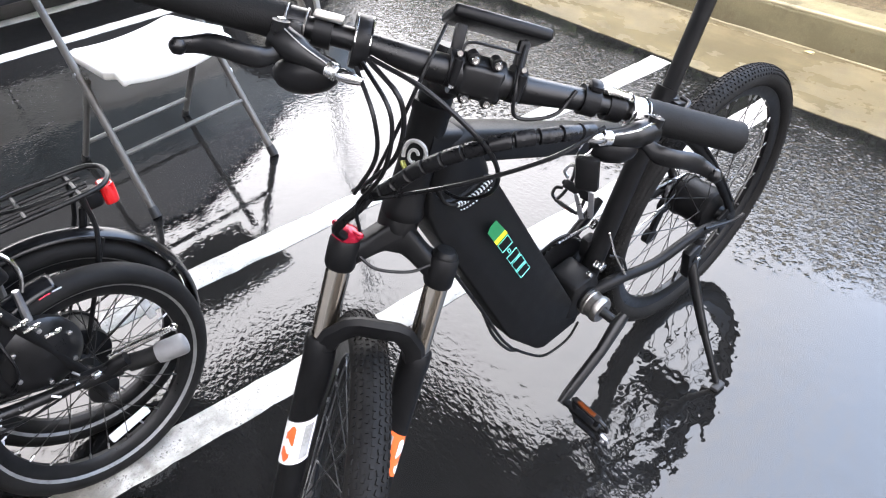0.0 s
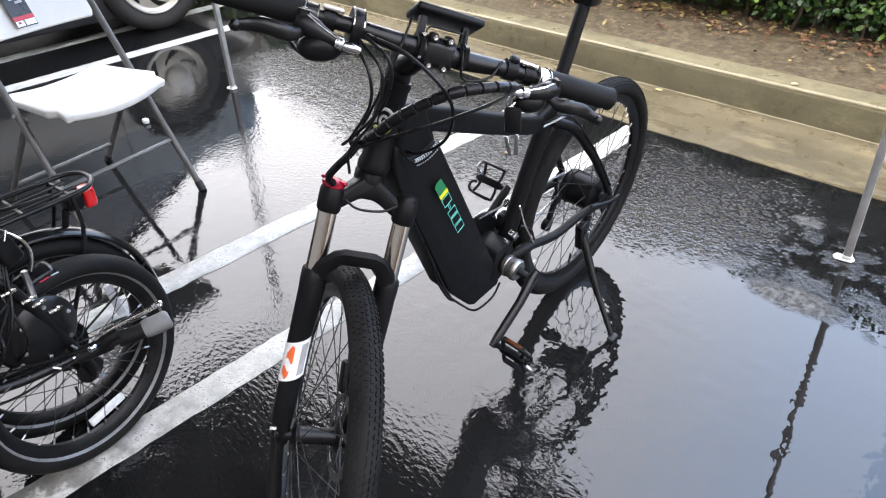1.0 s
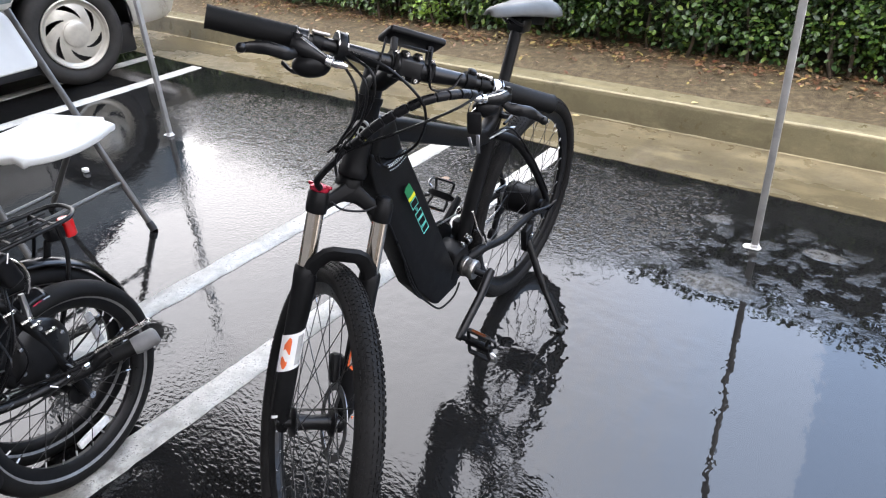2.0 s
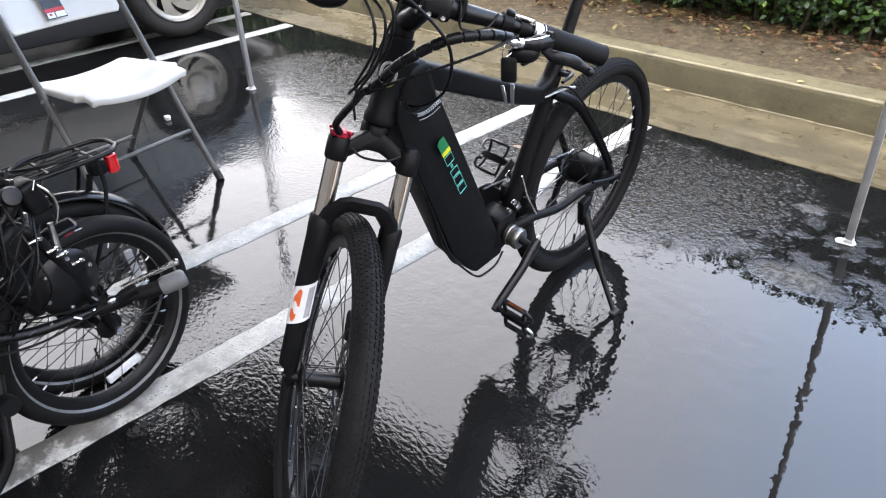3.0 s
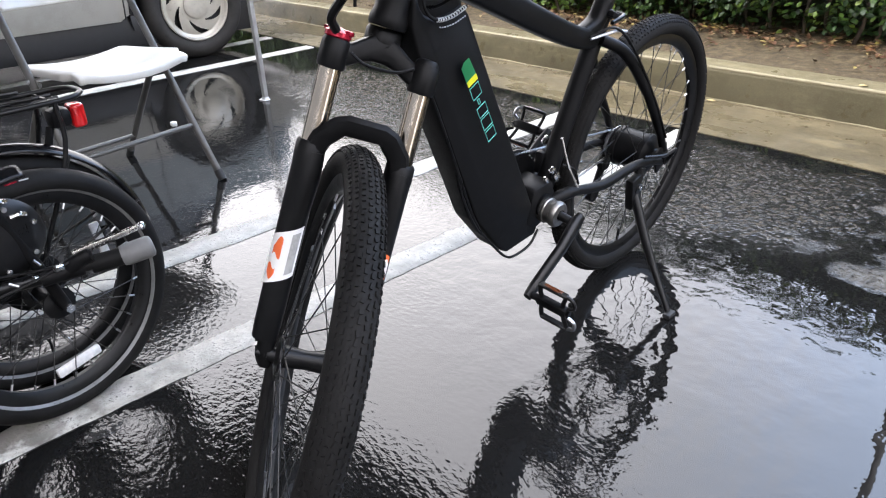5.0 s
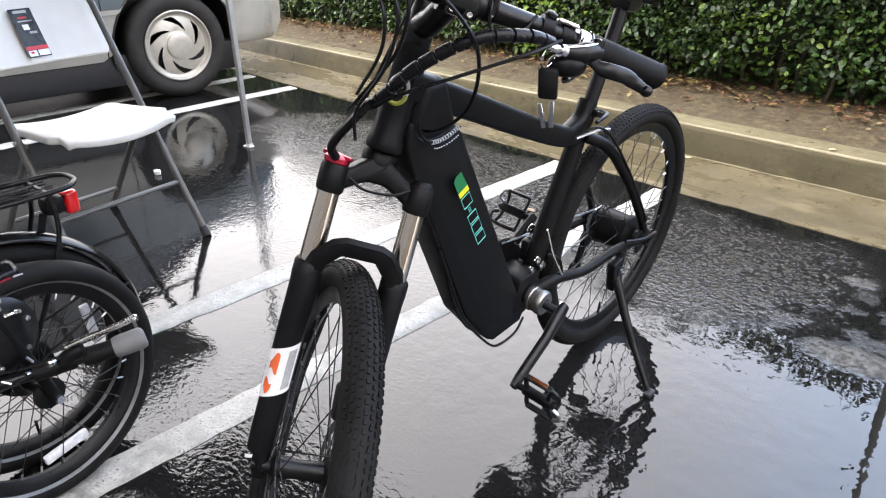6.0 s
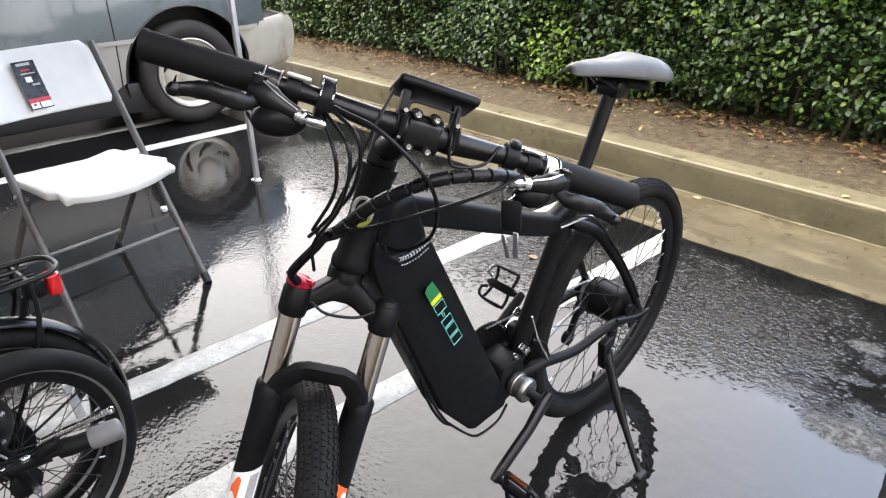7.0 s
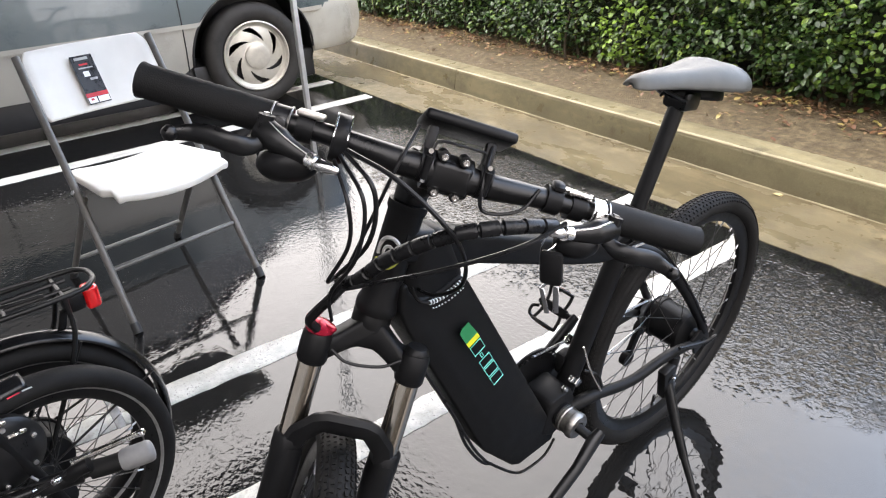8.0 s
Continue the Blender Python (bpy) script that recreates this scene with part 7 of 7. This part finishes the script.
# folded hinge, gear housing and crank crowd the upper side of the front wheel
g = Geo(FR)
g.box((0.040, 0.055, 0.070), Matrix.Translation((0.072, 0.060, 0.622)) @ Matrix.Rotation(0.25, 4, "Y"), 0.010, 3)
part("hinge_block", g, PLASTIC, fold, "black folding hinge block")
g = Geo(FR @ Matrix.Translation((0.112, 0.070, 0.640)) @ Matrix.Rotation(radians(-70), 4, "X"))
g.lathe([(0.010, 0.0), (0.018, 0.004), (0.020, 0.016), (0.017, 0.022), (0.008, 0.023)], 20)
part("hinge_cap", g, SATIN, fold, "dark metal hinge cap")
g = Geo(FR)
g.box((0.12, 0.042, 0.19), Matrix.Translation((0.125, 0.040, 0.475)) @ Matrix.Rotation(0.45, 4, "Y"), 0.016, 3)
part("controller_box", g, PLASTIC, fold, "black controller box")
HS = FR @ Matrix.Translation((0.062, 0.036, 0.415)) @ Matrix.Rotation(radians(-90), 4, "X")
g = Geo(HS)
g.lathe([(0.060, 0.0), (0.070, 0.004), (0.072, 0.022), (0.064, 0.030), (0.040, 0.034), (0.018, 0.036), (0.0, 0.037)], 36)
housing = part("gear_housing", g, SATIN, fold, "round black gear housing")
for k in range(6):
    a = k * math.pi / 3 + 0.3
    g = Geo(HS @ Matrix.Translation((0.055 * math.cos(a), 0.055 * math.sin(a), 0.031)))
    g.lathe([(0.0045, 0.0), (0.0045, 0.004), (0.0, 0.0045)], 10)
    part("bolt", g, BRIGHT if k % 2 else ALLOY, housing, "small bright bolt")
for z_, x_ in ((0.50, 0.058), (0.482, 0.044), (0.535, 0.085), (0.45, 0.02)):
    g = Geo(FR)
    g.tube(smooth_path([(x_, 0.070, z_), (x_ + 0.012, 0.078, z_ + 0.006), (x_ + 0.026, 0.074, z_ + 0.004)], 3), 0.0042, 8)
    part("cable_end", g, BRIGHT, fold, "bright cable end")
# the folded rear half reaches down to the ground ahead of the front wheel
g = Geo(FR @ Matrix.Translation((0.395, 0.020, 0.165)) @ Matrix.Rotation(radians(-90), 4, "X"))
g.lathe([(0.118, -0.020), (0.124, -0.010), (0.124, 0.014), (0.112, 0.024), (0.060, 0.030), (0.030, 0.036), (0.0, 0.037)], 40)
part("chain_case", g, PLASTIC, fold, "black round chain case")
g = Geo(FR)
g.tube(smooth_path([(0.275, 0.045, 0.335), (0.30, 0.050, 0.20), (0.345, 0.050, 0.085), (0.40, 0.045, 0.035)], 5), [0.026] * 8 + [0.022] * 8, 14)
part("low_frame_tube", g, FRAME_BLACK, fold, "black lower frame tube")
g = Geo(FR)
g.tube(smooth_path([(0.252, 0.050, 0.30), (0.285, 0.075, 0.21), (0.315, 0.085, 0.13), (0.40, 0.080, 0.055), (0.47, 0.070, 0.018)], 5), 0.0125, 12)
part("stand_leg", g, SATIN, fold, "black stand leg")
g = Geo(FR)
g.box((0.16, 0.085, 0.16), Matrix.Translation((0.43, -0.05, 0.105)) @ Matrix.Rotation(0.3, 4, "Y"), 0.03, 3)
part("motor_case", g, BATTERY_BLACK, fold, "black motor case")
g = Geo(FR)
g.tube([(0.268, 0.075, 0.252), (0.268, 0.098, 0.252)], 0.021, 18)
part("pivot_boss", g, SATIN, fold, "round pivot boss")
rng = random.Random(8)
for k in range(6):
    a = Vector((rng.uniform(0.08, 0.22), rng.uniform(0.050, 0.085), rng.uniform(0.50, 0.70)))
    b = Vector((rng.uniform(0.14, 0.26), rng.uniform(0.060, 0.080), rng.uniform(0.38, 0.48)))
    mid = (a + b) / 2 + Vector((rng.uniform(-0.05, 0.05), rng.uniform(0.01, 0.04), rng.uniform(-0.05, 0.05)))
    g = Geo(FR)
    g.tube(smooth_path([a, a.lerp(mid, 0.6), mid, b], 5), rng.choice((0.0020, 0.0026)), 6)
    part("control_cable", g, CABLE, fold)
for k in range(14):
    x_, z_ = rng.uniform(0.03, 0.30), rng.uniform(0.34, 0.68)
    d_ = Vector((rng.uniform(-1, 1), 0.3, rng.uniform(-1, 1))).normalized() * rng.uniform(0.006, 0.020)
    p_ = Vector((x_, rng.uniform(0.082, 0.100), z_))
    g = Geo(FR)
    g.tube([p_, p_ + d_], rng.uniform(0.0014, 0.0028), 8)
    part("metal_fitting", g, ALLOY if k % 3 else BRIGHT, fold, "small bright metal fitting")
# V-brake arms, hub nuts
for s in (1, -1):
    g = Geo(FR)
    g.tube([(0.055, s * 0.052, 0.455), (0.045, s * 0.045, 0.545)], [0.009, 0.006], 8)
    part("brake_arm", g, ALLOY, fold, "dull alloy brake arm")
    g = Geo(FR)
    g.tube([(0.0, s * 0.058, R20), (0.0, s * 0.078, R20)], 0.009, 6)
    part("hub_nut", g, BRIGHT, fold, "bright hub nut")

# two pale leaves at the kerb, small litter on the asphalt
for x, y, z, a in ((-1.355, 3.270, 0.0145, 0.3), (-0.766, 3.345, KERB_H + 0.006, 1.1)):
    v, f = leaf_points(0.048, 0.024, 0.004, 0.004)
    g = Geo(pose(x, y, z, 5, 4, math.degrees(a)))
    g.put(v, f)
    tagged(part("fallen_leaf", g, PALELEAF), "pale yellow fallen leaf on wet concrete", "leaf", "fallen leaves on the concrete")

g = Geo(Matrix.Translation((-2.942, 1.448, 0.0)))
g.prism([(-0.018, -0.012), (0.016, -0.014), (0.02, 0.006), (0.004, 0.014), (-0.016, 0.010)], 0.002, 0.022, None, 0.004)
tagged(part("crumpled_paper", g, FOOTWHITE), "small crumpled piece of white paper on wet asphalt", "litter")
for i, (x, y, a) in enumerate(((-1.46, 2.30, 0.4), (-1.38, 2.42, 2.0))):
    v, f = leaf_points(0.045, 0.026, 0.004, 0.006)
    g = Geo(pose(x, y, 0.006, 4, 5, math.degrees(a)))
    g.put(v, f)
    tagged(part("fallen_leaf", g, DEADLEAF), "red-brown fallen leaf stuck to wet asphalt", "leaf", "fallen leaves on the asphalt")
